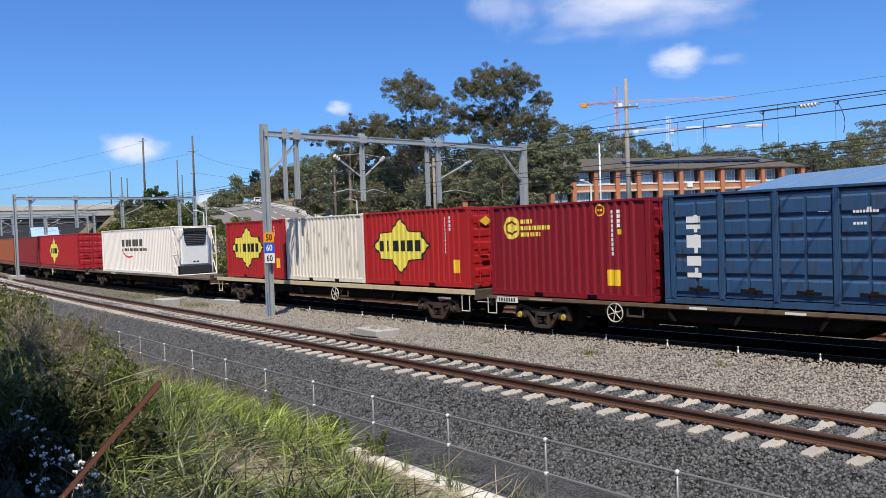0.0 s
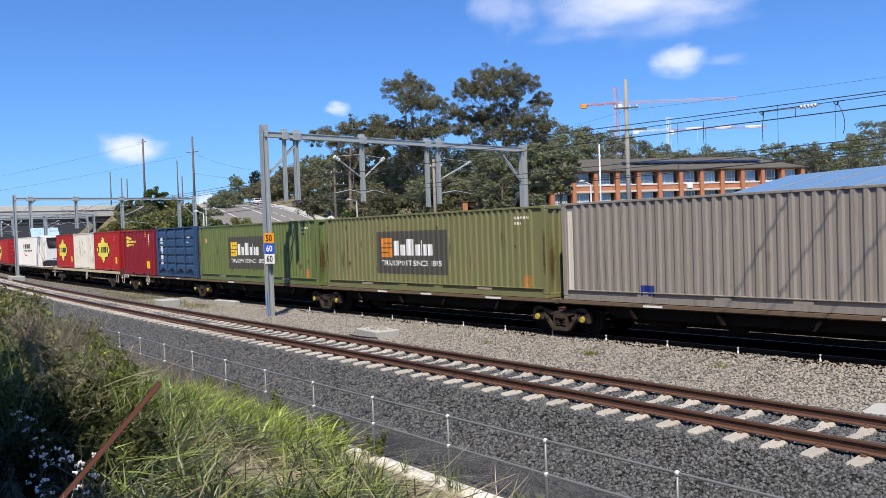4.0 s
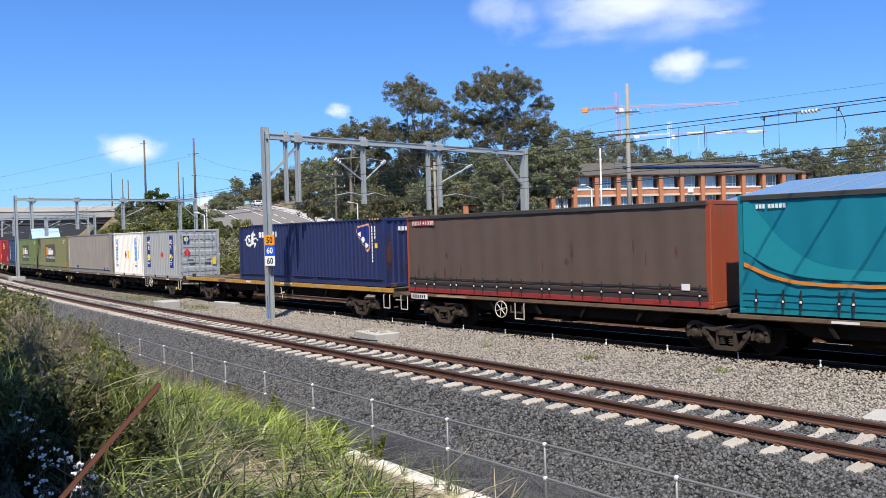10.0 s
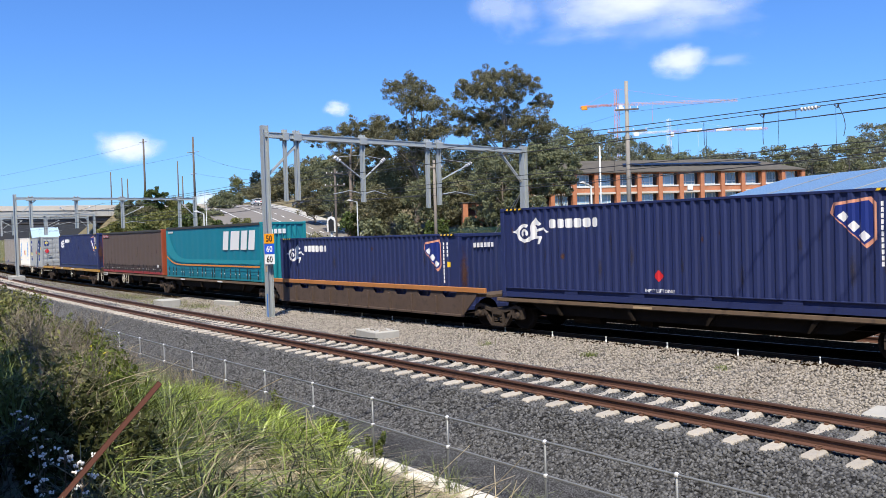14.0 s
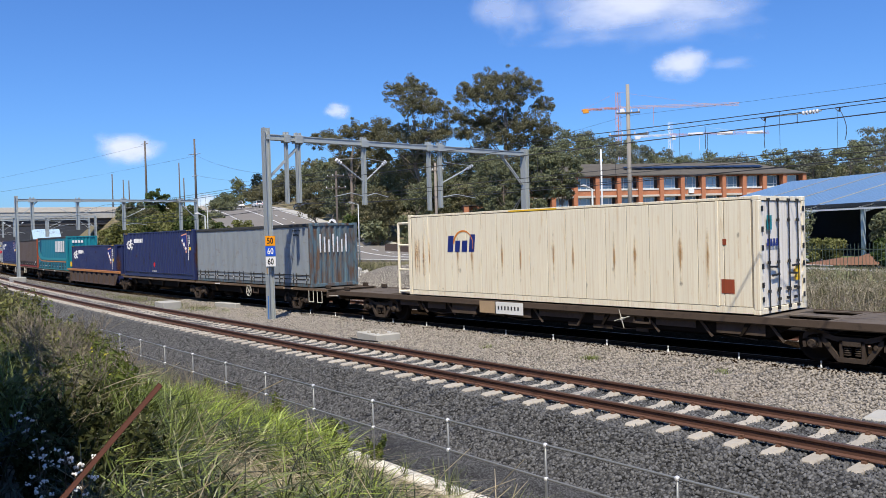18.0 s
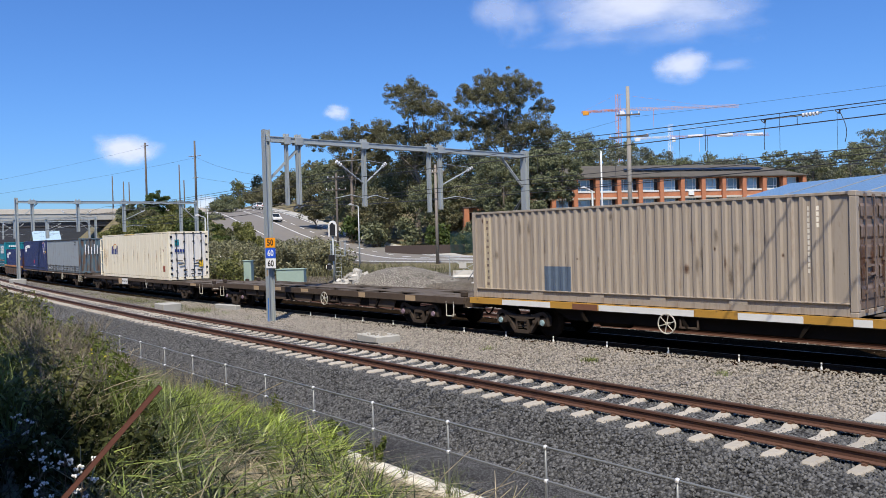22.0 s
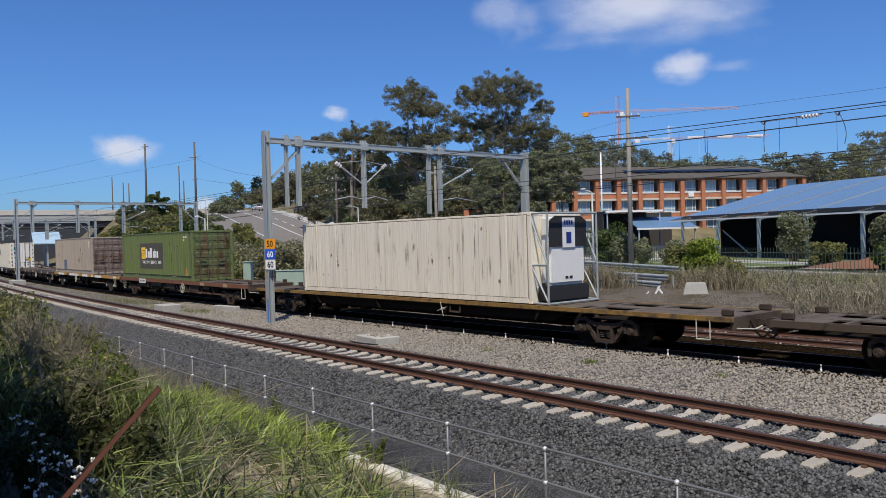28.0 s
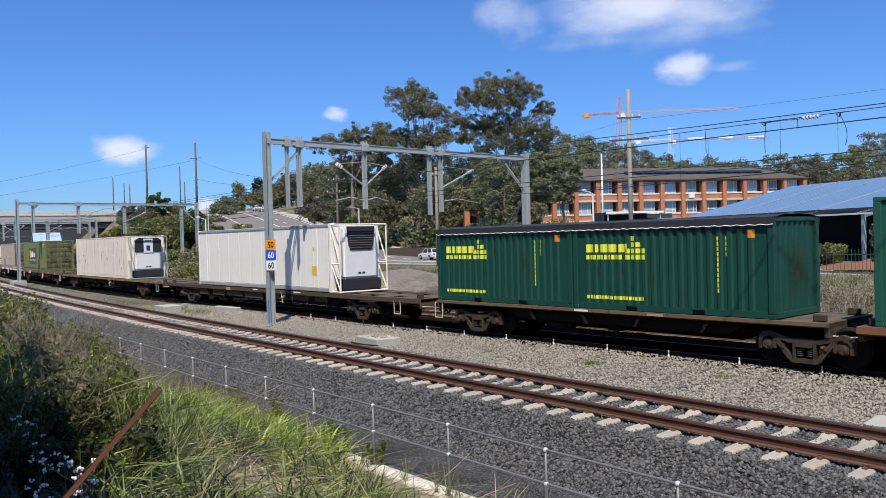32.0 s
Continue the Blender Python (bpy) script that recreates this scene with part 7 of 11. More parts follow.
# 11: dark green open-top boxes
def open_top(U, z, H, label):
    L = 6.06
    c = mover("open_top_container", U - L / 2, z, label, "container", "shipping containers on the train")
    frame_parts(c, L, H, P_TITAN, pockets=True)
    for s, r in ((-1, 0), (1, 180)):
        sheet_part("side_panel", L - 0.3, 0.17, H - 0.12, P_TITAN, c, pose(0, s * (W2 - 0.012), 0, 0, 0, r))
    sheet_part("end_panel", 2 * W2 - 0.3, 0.14, H - 0.1, P_TITAN, c, pose(-L / 2 + 0.03, 0, 0, 0, 0, -90))
    sheet_part("end_panel", 2 * W2 - 0.3, 0.14, H - 0.1, P_TITAN, c, pose(L / 2 - 0.03, 0, 0, 0, 0, 90))
    bm = bmesh.new()
    n = 24
    rows_ = []
    for i in range(n + 1):
        x = -L / 2 - 0.02 + (L + 0.04) * i / n
        dz = 0.012 * math.sin(i * 2.1)
        rows_.append([bm.verts.new((x, y, zz + dz)) for y, zz in ((-W2 - 0.02, H - 0.2), (-W2 - 0.02, H - 0.02), (-0.6, H + 0.05), (0.6, H + 0.05), (W2 + 0.02, H - 0.02), (W2 + 0.02, H - 0.2))])
    for a, b in zip(rows_, rows_[1:]):
        for j in range(5):
            bm.faces.new((a[j], b[j], b[j + 1], a[j + 1]))
    part("tarpaulin", bm, M_TARP, c, "black tarpaulin cover laced along the rim")
    bm = bmesh.new()
    x0 = -2.55
    for i, w in enumerate((0.26, 0.09, 0.26, 0.28, 0.28)):
        rect(bm, x0, x0 + w, 1.62, 1.85)
        x0 += w + 0.06
    bars(bm, -2.55, 1.42, 1.25, 0.13, 10)
    hs = (2, 4, 3, 2)
    for i, h in enumerate(hs):
        for j in range(h):
            rect(bm, -1.2 + i * 0.17, -1.2 + i * 0.17 + 0.13, 1.42 + 0.17 * j, 1.42 + 0.17 * j + 0.13)
    bars(bm, -2.55, 0.3, 1.95, 0.1, 19)
    mark(c, "lime_logo", bm, K_LIME, L)
    codes(c, L, H, K_LIME, 1.55, 11, z1=2.0, w=0.05)
    bm = bmesh.new()
    rect(bm, 2.35, 2.55, 1.95, 2.15)
    mark(c, "orange_plate", bm, K_ORANGE, L)
    weather(c, L, H, S_SOOT, 8, int(abs(U)))
    end_stain(c, L, 0.0, 1.2, 1.8, 1.8, S_SOOT, 0.006)
    bm = bmesh.new()
    run(bm, [(-L / 2 + L * q / 40, -W2 - 0.03, H - 0.19 - 0.025 * (q % 2)) for q in range(41)], 0.012)
    part("lacing", bm, K_WHITE, c, "white lacing rope along the tarpaulin")
    return c


M_TARP = material("black_tarpaulin", (0.03, 0.03, 0.034), rough=0.6, vary=0.3, scale=3, bump=0.2)
open_top(-216.6, 1.06, 2.46, "dark green open-top container with lime block logo")
open_top(-222.7, 1.06, 2.46, "dark green open-top container with lime block logo")
iso_box(-230.95, 6.06, 2.8, 1.04, P_DGREEN, "deep green shipping container")
iso_box(-237.1, 12.19, 2.8, 1.04, P_DARKRED, "dark red shipping container on the train")


# ---- overhead line ----
def across(u, items):
    """Place (d, z) points in the plane across the line at u."""
    return [trk(u, d, z) for d, z in items]


def gantry(u, d0, d1, z0, z1, zb0, zb1, drops, label):
    """A portal of steel: two posts, a box beam and drop brackets with cantilevers."""
    g = thing("gantry", None, label, "overhead line gantry", "overhead line gantries")

    def post(d, zb, zt, w):
        bm = bmesh.new()
        m = on_track(u, d, 0)
        # an H section
        box(bm, -w / 2, w / 2, -w / 2, -w / 2 + 0.03, zb, zt, m=m)
        box(bm, -w / 2, w / 2, w / 2 - 0.03, w / 2, zb, zt, m=m)
        box(bm, -0.03, 0.03, -w / 2 + 0.03, w / 2 - 0.03, zb, zt, m=m)
        part("post", bm, M_GALV, g)
        bm = bmesh.new()
        box(bm, -0.45, 0.45, -0.45, 0.45, zb - 0.3, zb + 0.08, m=m)
        part("footing", bm, M_CONC, g)

    post(d0, zb0, z0 + 0.28, 0.27)
    post(d1, zb1, z0 + 0.12, 0.32)
    bm = bmesh.new()
    bar(bm, trk(u, d0, z0 - 0.1), trk(u, d1, z0 - 0.14), 0.2, 0.2)
    bar(bm, trk(u, d0 - 0.1, z0 + 0.0), trk(u, d1, z0 - 0.04), 0.26, 0.03)
    bar(bm, trk(u, d0 - 0.1, z0 - 0.2), trk(u, d1, z0 - 0.24), 0.26, 0.03)
    part("beam", bm, M_GALV, g)
    for d, zb, w, arm in drops:
        bm = bmesh.new()
        m = on_track(u, d, 0)
        for s in (-1, 1):
            box(bm, -w / 2, w / 2, s * w / 2 - 0.02, s * w / 2 + 0.02, zb, z0 + 0.02, m=m)
        box(bm, -0.02, 0.02, -w / 2, w / 2, zb, z0 + 0.02, m=m)
        box(bm, -w * 0.8, w * 0.8, -w * 0.9, w * 0.9, z0 + 0.005, z0 + 0.06, m=m)
        for s in (-1, 1):
            tube(bm, m @ Vector((s * w * 0.5, -w * 0.6, z0 + 0.05)), m @ Vector((s * w * 0.5, -w * 0.6, z0 + 0.16)), 0.04, n=6)
            tube(bm, m @ Vector((s * w * 0.5, w * 0.6, z0 + 0.05)), m @ Vector((s * w * 0.5, w * 0.6, z0 + 0.16)), 0.04, n=6)
        part("drop_bracket", bm, M_GALV, g)
        part("beam_clamp", bbox(-0.17, 0.17, -w * 1.3, w * 1.3, z0 - 0.29, z0 + 0.03, bevel=0.01, m=m), M_GALV, g)
        for a in arm:
            bm = bmesh.new()
            tip, root = trk(u, d + a, z1), trk(u, d, z1 - 0.95)
            tube(bm, root, tip, 0.035, n=6)
            tube(bm, trk(u, d, z1 + 0.15), tip, 0.015, n=5)
            low = trk(u, d + a * 1.1, z1 - 1.62)
            tube(bm, trk(u, d, z1 - 1.6), trk(u, d + a * 0.5, z1 - 1.45), 0.025, n=6)
            tube(bm, trk(u, d + a * 0.5, z1 - 1.45), low, 0.02, n=6)
            can = part("cantilever", bm, M_GALV, g)
            for q, e in ((0.86, 0.0), (0.93, 0.0), (1.0, 0.0)):
                p = root.lerp(tip, q)
                bm = bmesh.new()
                tube(bm, p - (tip - root).normalized() * 0.02, p + (tip - root).normalized() * 0.02, 0.085, n=10)
                part("insulator", bm, M_INSUL, can)
    for d, s in ((d0, -1), (d1, 1)):
        bm = bmesh.new()
        bar(bm, trk(u, d, z0 - 1.9), trk(u, d + s * 1.75, z0 - 0.22), 0.05, 0.07)
        bar(bm, trk(u + 0.12, d, z0 - 1.9), trk(u + 0.12, d + s * 1.75, z0 - 0.22), 0.05, 0.07)
        part("knee_brace", bm, M_GALV, g)
    return g


g = gantry(29.2, 3.25, -12.0, 7.5, 6.6, -0.3, 0.33, [(2.32, 4.66, 0.11, ()), (1.76, 4.70, 0.15, ()), (-1.60, 4.63, 0.15, (1.45, -1.2)), (-5.38, 4.36, 0.14, ()), (-6.08, 4.5, 0.15, (-2.1,))],
           "galvanised steel portal over the tracks with drop brackets")
# speed boards on its near post
for k, (word, col, ink) in enumerate((("50", (0.9, 0.33, 0.01), (0.015, 0.015, 0.015)), ("60", (0.02, 0.1, 0.62), (0.85, 0.85, 0.85)), ("60", (0.82, 0.82, 0.82), (0.015, 0.015, 0.015)))):
    zc = 3.12 - 0.425 * k
    sb = thing("speed_board", on_track(29.2, 3.25, zc, 24), ("orange", "blue", "white")[k] + " railway speed board with bold numerals", "sign", "speed boards on the gantry post")
    bm = bbox(0.0, 0.5, -0.205, -0.19, -0.2, 0.2, bevel=0.004)
    for v in bm.verts:
        v.co.x -= 0.03
    part("plate", bm, material("board_" + ("orange", "blue", "white")[k], col, rough=0.45, vary=0.08), sb)
    bm = letters(word, 0.07, -0.13, 0.27, 0.31, 0.02)
    bmesh.ops.recalc_face_normals(bm, faces=bm.faces)
    part("numeral", bm, material("board_ink_%d" % k, ink, rough=0.5, vary=0.05), sb, at=pose(0, -0.21, 0))
    bm = bmesh.new()
    box(bm, 0.05, 0.4, -0.19, -0.13, -0.05, 0.05)
    part("bracket", bm, M_GALV, sb)
bm = bmesh.new()
m = on_track(29.2, 3.25, 0)
box(bm, 0.02, 0.10, -0.145, -0.138, -0.2, 0.85, m=m)
part("blue_stripe", bm, material("blue_stripe_paint", (0.05, 0.2, 0.6), rough=0.5), g)
bm = bmesh.new()
box(bm, 0.0, 0.12, -0.15, -0.138, 1.75, 2.0, m=m)
part("small_tag", bm, M_SILLTAN, g)
gantry(80, 3.3, -13.3, 7.5, 6.6, 0.2, 0.4, [(2.0, 4.7, 0.24, ()), (-1.9, 4.6, 0.24, (1.45, -1.2)), (-6.1, 4.5, 0.24, (-2.0,)), (-11.7, 0.2, 0.24, ())], "galvanised steel portal over the tracks further along")
gantry(129, 3.3, -13.0, 7.6, 6.7, 0.2, 0.4, [(2.0, 4.7, 0.24, ()), (-2, 4.6, 0.24, (1.4, -1.2)), (-6.2, 4.5, 0.24, (-2.0,))], "far galvanised steel portal before the bridge")
gantry(158, 4.5, -16.0, 8.0, 6.9, 0.2, 0.4, [(1.8, 4.9, 0.24, ()), (-2, 4.8, 0.24, (1.4, -1.2)), (-9.2, 4.8, 0.24, (-2.0,))], "far galvanised steel portal under the bridge")
# equipment on the far post: boxes, guys and a painted foot
bm = bmesh.new()
m = on_track(29.2, -12.0, 0)
box(bm, 0.18, 0.42, -0.32, -0.08, 1.75, 3.0, m=m)
box(bm, 0.48, 0.66, -0.3, -0.1, 1.7, 2.7, m=m)
part("control_box", bm, M_GALV, g)
bm = bmesh.new()
box(bm, -0.18, 0.2, -0.19, -0.17, 0.4, 1.1, m=m)
part("blue_wrap", bm, material("blue_wrap_paint", (0.07, 0.2, 0.62), rough=0.5, vary=0.5, scale=5, dirt=(0.8, 0.8, 0.8), dirt_amount=0.5), g)
bm = bmesh.new()
for e in (0, 0.7):
    tube(bm, trk(29.3, -12.0, 5.3), trk(37.5 - e, -15.0 - e, 0.4), 0.03, n=5)
part("guy_rod", bm, M_GALV, g)


def wire(name, pts, r, parent, mat=M_WIRE):
    bm = bmesh.new()
    run(bm, pts, r)
    return part(name, bm, mat, parent)


def catenary(d, zc, zm, label, sag=0.6):
    """Contact wire, sagging carrier wire and droppers over one track."""
    w = thing("overhead_wires", None, label, "overhead wires", "overhead wires")
    sup = [-22, 29.2, 80, 129, 158, 200]
    us = list(np.arange(-22, 200, 3.0))
    con = [trk(u, d + 0.2 * math.sin(u * 0.06), zc) for u in us]
    wire("contact_wire", con, 0.011, w)
    car = []
    for u in us:
        a = max([s for s in sup if s <= u], default=sup[0])
        b = min([s for s in sup if s > u], default=sup[-1] + 40)
        k = (u - a) / (b - a)
        car.append(trk(u, d + 0.2 * math.sin(u * 0.06), zm - (zm - zc) * 0.55 * 4 * k * (1 - k) * sag))
    wire("carrier_wire", car, 0.014, w)
    for i in range(1, len(us) - 1, 2):
        bm = bmesh.new()
        tube(bm, con[i], car[i], 0.006, n=4, caps=False)
        part("dropper", bm, M_WIRE, w)
    return w


catenary(0.0, 4.95, 5.75, "dark contact and carrier wires over the train", 0.2)
catenary(-4.1, 5.15, 6.95, "dark contact and carrier wires over the middle track", 0.4)
catenary(-8.2, 5.2, 7.1, "dark contact and carrier wires over the far track", 0.06)
fw = thing("feeder_wires", None, "dark feeder cable, white strain insulators and hanging jumpers along the line", "cables", "overhead wires")
wire("feeder_wire", [trk(u, -12.4, 5.9 - 0.5 * (1 - ((u - 3.6) % 51.2 - 25.6) ** 2 / 655)) for u in np.arange(-22, 132, 3.2)], 0.02, fw)
# strain insulators with their clamps, and jumpers that hang down to the wire below
FAR_D = -8.2 + 0.2 * math.sin(0.7)
for k in range(5):
    bm = bmesh.new()
    tube(bm, trk(11.62 + 0.12 * k, FAR_D, 7.01), trk(11.68 + 0.12 * k, FAR_D, 7.01), 0.07, n=8)
    part("strain_insulator", bm, M_INSUL, fw)
bm = bmesh.new()
tube(bm, trk(11.5, FAR_D, 7.01), trk(12.6, FAR_D, 7.01), 0.022, n=6)
tube(bm, trk(12.6, FAR_D, 7.02), trk(13.6, FAR_D, 7.02), 0.018, n=6)
part("strain_rod", bm, M_GALV, fw)
for u0 in (10.9, 13.5):
    bm = bmesh.new()
    for a, b, r in (((-0.2, 0.02), (0.15, 0.02), 0.018), ((0.0, 0.0), (0.04, -0.12), 0.03), ((0.16, 0.0), (0.06, -0.1), 0.015)):
        tube(bm, trk(u0 + a[0], FAR_D, 7.02 + a[1]), trk(u0 + b[0], FAR_D, 7.02 + b[1]), r, n=6)
    part("clamp", bm, M_WIRE, fw)
    sw = -0.2 if u0 < 12 else 0.06
    wire("jumper_loop", [trk(u0 + sw * math.sin(math.pi * 0.75 * k / 8), FAR_D, 6.95 - 1.0 * k / 8) for k in range(9)], 0.013, fw)
for u0, h in ((12.35, 0.32), (15.9, 0.85)):
    wire("dropper", [trk(u0, FAR_D, 7.0), trk(u0, FAR_D, 7.0 - h)], 0.012, fw)

POWER = [(-5.966, 14.614, 0.336, 0.942), (-4.851, 14.624, 0.384, 0.923), (-3.484, 14.554, 0.334, 0.943)]     # a point below and the heading of each conductor
M_BARKPOLE = material("pole_timber", (0.2, 0.17, 0.14), rough=0.9, vary=0.3, stretch=(2, 2, 0.3))
# power line that crosses high over the tracks
pl = thing("power_line", None, "three bare conductors strung high over the tracks", "cables", "overhead wires")
for x, y, ex, ey in POWER:
    wire("conductor", [Vector((x + ex * k, y + ey * k, 10.0)) for k in (-32, -10, 10, 30, 46)], 0.02, pl)
for k in (-32, 46):
    x, y, ex, ey = POWER[1]
    bm = bmesh.new()
    tube(bm, (x + ex * k, y + ey * k, -0.5), (x + ex * k, y + ey * k, 10.4), 0.19, 0.14, n=10)
    bar(bm, (x + ex * k - 2.6, y + ey * k + 0.5, 9.9), (x + ex * k + 2.6, y + ey * k - 0.5, 9.9), 0.12, 0.14)
    part("pole", bm, M_BARKPOLE, pl)

# white pegs along the near running rail
bm = bmesh.new()
tube(bm, (0, 0, -0.16), (0, 0, -0.05), 0.028, 0.022, n=8)
tube(bm, (0, 0, -0.05), (0, 0, 0.0), 0.015, n=8)
tube(bm, (0, 0, 0.0), (0, 0, 0.045), 0.024, 0.018, n=8)
peg = thing("track_peg", on_track(3.75, 0.98, 0.0), "small white peg at the rail foot", "marker", "white pegs along the rail", data=mesh_of("track_peg", bm, M_WHITE))
for i in range(1, 14):
    copy_thing(peg, on_track(3.75 + 2.01 * i, 0.98, 0.0))


# ---- things on the ballast ----
def slab(name, u, d, z, lx, ly, lz, label, turn=0, mat=None, bevel=0.03):
    bm = bbox(-lx / 2, lx / 2, -ly / 2, ly / 2, 0, lz, bevel=bevel)
    return thing(name, on_track(u, d, z, turn), label, "concrete block", data=mesh_of(name, bm, mat or M_CONC))


slab("pit_cover", 20.4, 4.2, -0.2, 1.4, 0.85, 0.3, "pale concrete pit cover in the ballast", -8)
slab("pit_box", 38.4, 4.05, -0.2, 1.25, 0.9, 0.45, "grey concrete cable pit beside the track")
slab("pit_cover", 4.1, 5.15, -0.32, 2.2, 0.8, 0.26, "pale concrete pit cover with a metal lid", 3)
slab("cable_trough", 36.6, 1.75, -0.2, 2.0, 0.3, 0.3, "pale concrete trough lying in the ballast", 6)
slab("pit_box", 80.6, 3.3, -0.1, 2.2, 1.1, 0.45, "grey concrete footing block", 0)
bm = bmesh.new()
run(bm, [trk(20.2 + 0.9 * math.cos(0.6 + k * 0.12), 4.75 + 0.25 * math.sin(0.6 + k * 0.12), -0.05) for k in range(17)], 0.025)
thing("cable_loop", None, "black cable looped over a pit cover", "cable", data=mesh_of("cable_loop", bm, M_GASKET))

rb = random.Random(14)
bm = bmesh.new()
for i in range(46):
    q = trk(20.4 + rb.uniform(-0.62, 0.62), 4.2 + rb.uniform(-0.36, 0.36), 0.1 + rb.uniform(0, 0.02))
    m = Matrix.Translation(q) @ Euler((rb.uniform(0, 3), rb.uniform(0, 3), rb.uniform(0, 3))).to_matrix().to_4x4()
    e = rb.uniform(0.02, 0.06)
    box(bm, -e, e, -e * 0.7, e * 0.8, -e * 0.6, e * 0.5, m=m)
thing("rubble", None, "pale broken stones lying on the pit cover", "rubble", kind="stuff", data=mesh_of("rubble", bm, M_SLEEPER))

# ---- handrail ----
hr = thing("handrail", None, "galvanised two-rail pipe fence with ball joints", "fence")
PIPE = material("pipe_galvanised", (0.22, 0.23, 0.235), rough=0.5, metal=0.4, vary=0.15, scale=6)
BALL = material("ball_joint", (0.75, 0.76, 0.78), rough=0.35, metal=0.3, vary=0.1)
us = [-1.15 + 2.0 * i for i in range(15)]
for lo in (0.35, -0.1):
    for a, b in zip(us, us[1:]):
        bm = bmesh.new()
        tube(bm, trk(a, kerb_d(a) - 0.06, lo), trk(b, kerb_d(b) - 0.06, lo), 0.018, n=8, caps=False)
        part("rail_pipe", bm, PIPE, hr)
bm = bmesh.new()
tube(bm, (0, 0, -0.8), (0, 0, 0.35), 0.017, n=8)
tube(bm, (0, 0, -0.8), (0, 0, -0.76), 0.07, n=10)
me_post = mesh_of("rail_post", bm, PIPE)
bm = bmesh.new()
bmesh.ops.create_uvsphere(bm, u_segments=12, v_segments=8, radius=0.034)
me_ball = mesh_of("ball_joint", bm, BALL, smooth=True)
for u in us:
    p = part("rail_post", me_post, None, hr, at=on_track(u, kerb_d(u) - 0.06, 0))
    for z in (0.35, -0.1):
        part("ball_joint", me_ball, None, p, at=pose(0, 0, z))


# ---- the road ----
ROAD = [(260, 62), (120, 46), (40, 43), (0, 46), (-25, 55), (-42, 63), (-55.4, 68.4), (-65.8, 68.6), (-79.1, 69.1), (-99.9, 75.1), (-125.7, 81.9), (-150.8, 88.8), (-175.9, 95.2), (-200.6, 101.9), (-330, 138)]
ROAD_LEN = [0.0]
for (xa, ya), (xb, yb) in zip(ROAD, ROAD[1:]):
    ROAD_LEN.append(ROAD_LEN[-1] + math.hypot(xb - xa, yb - ya))


def road_at(s, side=0.0):
    """A place s metres along the road, measured from its low end, side metres to the far lane; and its direction uphill."""
    i = max(0, min(len(ROAD) - 2, sum(1 for v in ROAD_LEN if v <= s) - 1))
    (xa, ya), (xb, yb) = ROAD[i], ROAD[i + 1]
    n = ROAD_LEN[i + 1] - ROAD_LEN[i]
    k = (s - ROAD_LEN[i]) / n
    ex, ey = (xb - xa) / n, (yb - ya) / n
    x, y = xa + (xb - xa) * k, ya + (yb - ya) * k
    z = max(hill(x, y), 0.2) + 0.2 if x < -30 else 0.42
    return x - ey * -side, y + ex * -side, z, math.degrees(math.atan2(ey, ex))


def ribbon(name, mat, s0, s1, o0, o1, lift, label, step=3.0, cat="road"):
    vs, fs = [], []
    n = max(1, int((s1 - s0) / step))
    for i in range(n + 1):
        s = s0 + (s1 - s0) * i / n
        z = road_at(s)[2] + lift
        for o, drop in ((o0, 0), (o1, 0), (o1, 0.6), (o0, 0.6)):
            x, y, _, _ = road_at(s, o)
            vs.append((x, y, hill(x, y) + 0.2 + lift - drop if x < -82 else z - drop))
    for i in range(n):
        a = 4 * i
        fs += [(a, a + 1, a + 5, a + 4), (a + 1, a + 2, a + 6, a + 5), (a + 3, a, a + 4, a + 7)]
    return thing(name, None, label, cat, kind="structure", data=raw_mesh(name, vs, fs, [mat]))


ribbon("road", M_ASPHALT, 200, ROAD_LEN[-1], -10.6, 5.2, 0.0, "grey asphalt road climbing to a crossing")
ribbon("turning_lane", M_ASPHALT, ROAD_LEN[9] - 4, ROAD_LEN[-1], -15.0, -10.62, -0.01, "worn grey asphalt turning lane below the crossing")
ribbon("footpath", M_CONC, 200, ROAD_LEN[-1], 5.4, 7.4, 0.1, "pale concrete footpath beside the road")
for k, o in enumerate((-10.2, -3.2, 4.9)):
    ribbon("road_edge_line", M_LINE, 230, ROAD_LEN[-2], o - 0.09, o + 0.09, 0.07, "white painted edge line")
bm = bmesh.new()
for s in np.arange(230, ROAD_LEN[-2], 6.0):
    (xa, ya, za, _), (xb, yb, zb, _) = road_at(s), road_at(s + 2.6)
    bar(bm, (xa, ya, za + 0.06), (xb, yb, zb + 0.06), 0.18, 0.03)
thing("lane_dashes", None, "white painted lane dashes on the road", "road marking", kind="stuff", data=mesh_of("lane_dashes", bm, M_LINE))

# ---- cars ----
M_CARWHITE = material("car_white", (0.8, 0.8, 0.8), rough=0.25, vary=0.03, bump=0)
M_CARDARK = material("car_grey", (0.1, 0.11, 0.13), rough=0.25, vary=0.05, bump=0)
M_CARGLASS = material("car_glass", (0.02, 0.025, 0.03), rough=0.08, vary=0.05, bump=0)
M_TYRE = material("tyre", (0.02, 0.02, 0.02), rough=0.85, vary=0.2)
M_LAMPRED = material("tail_lamp", (0.4, 0.01, 0.01), rough=0.3)
M_LAMPCLR = material("head_lamp", (0.7, 0.7, 0.72), rough=0.15)


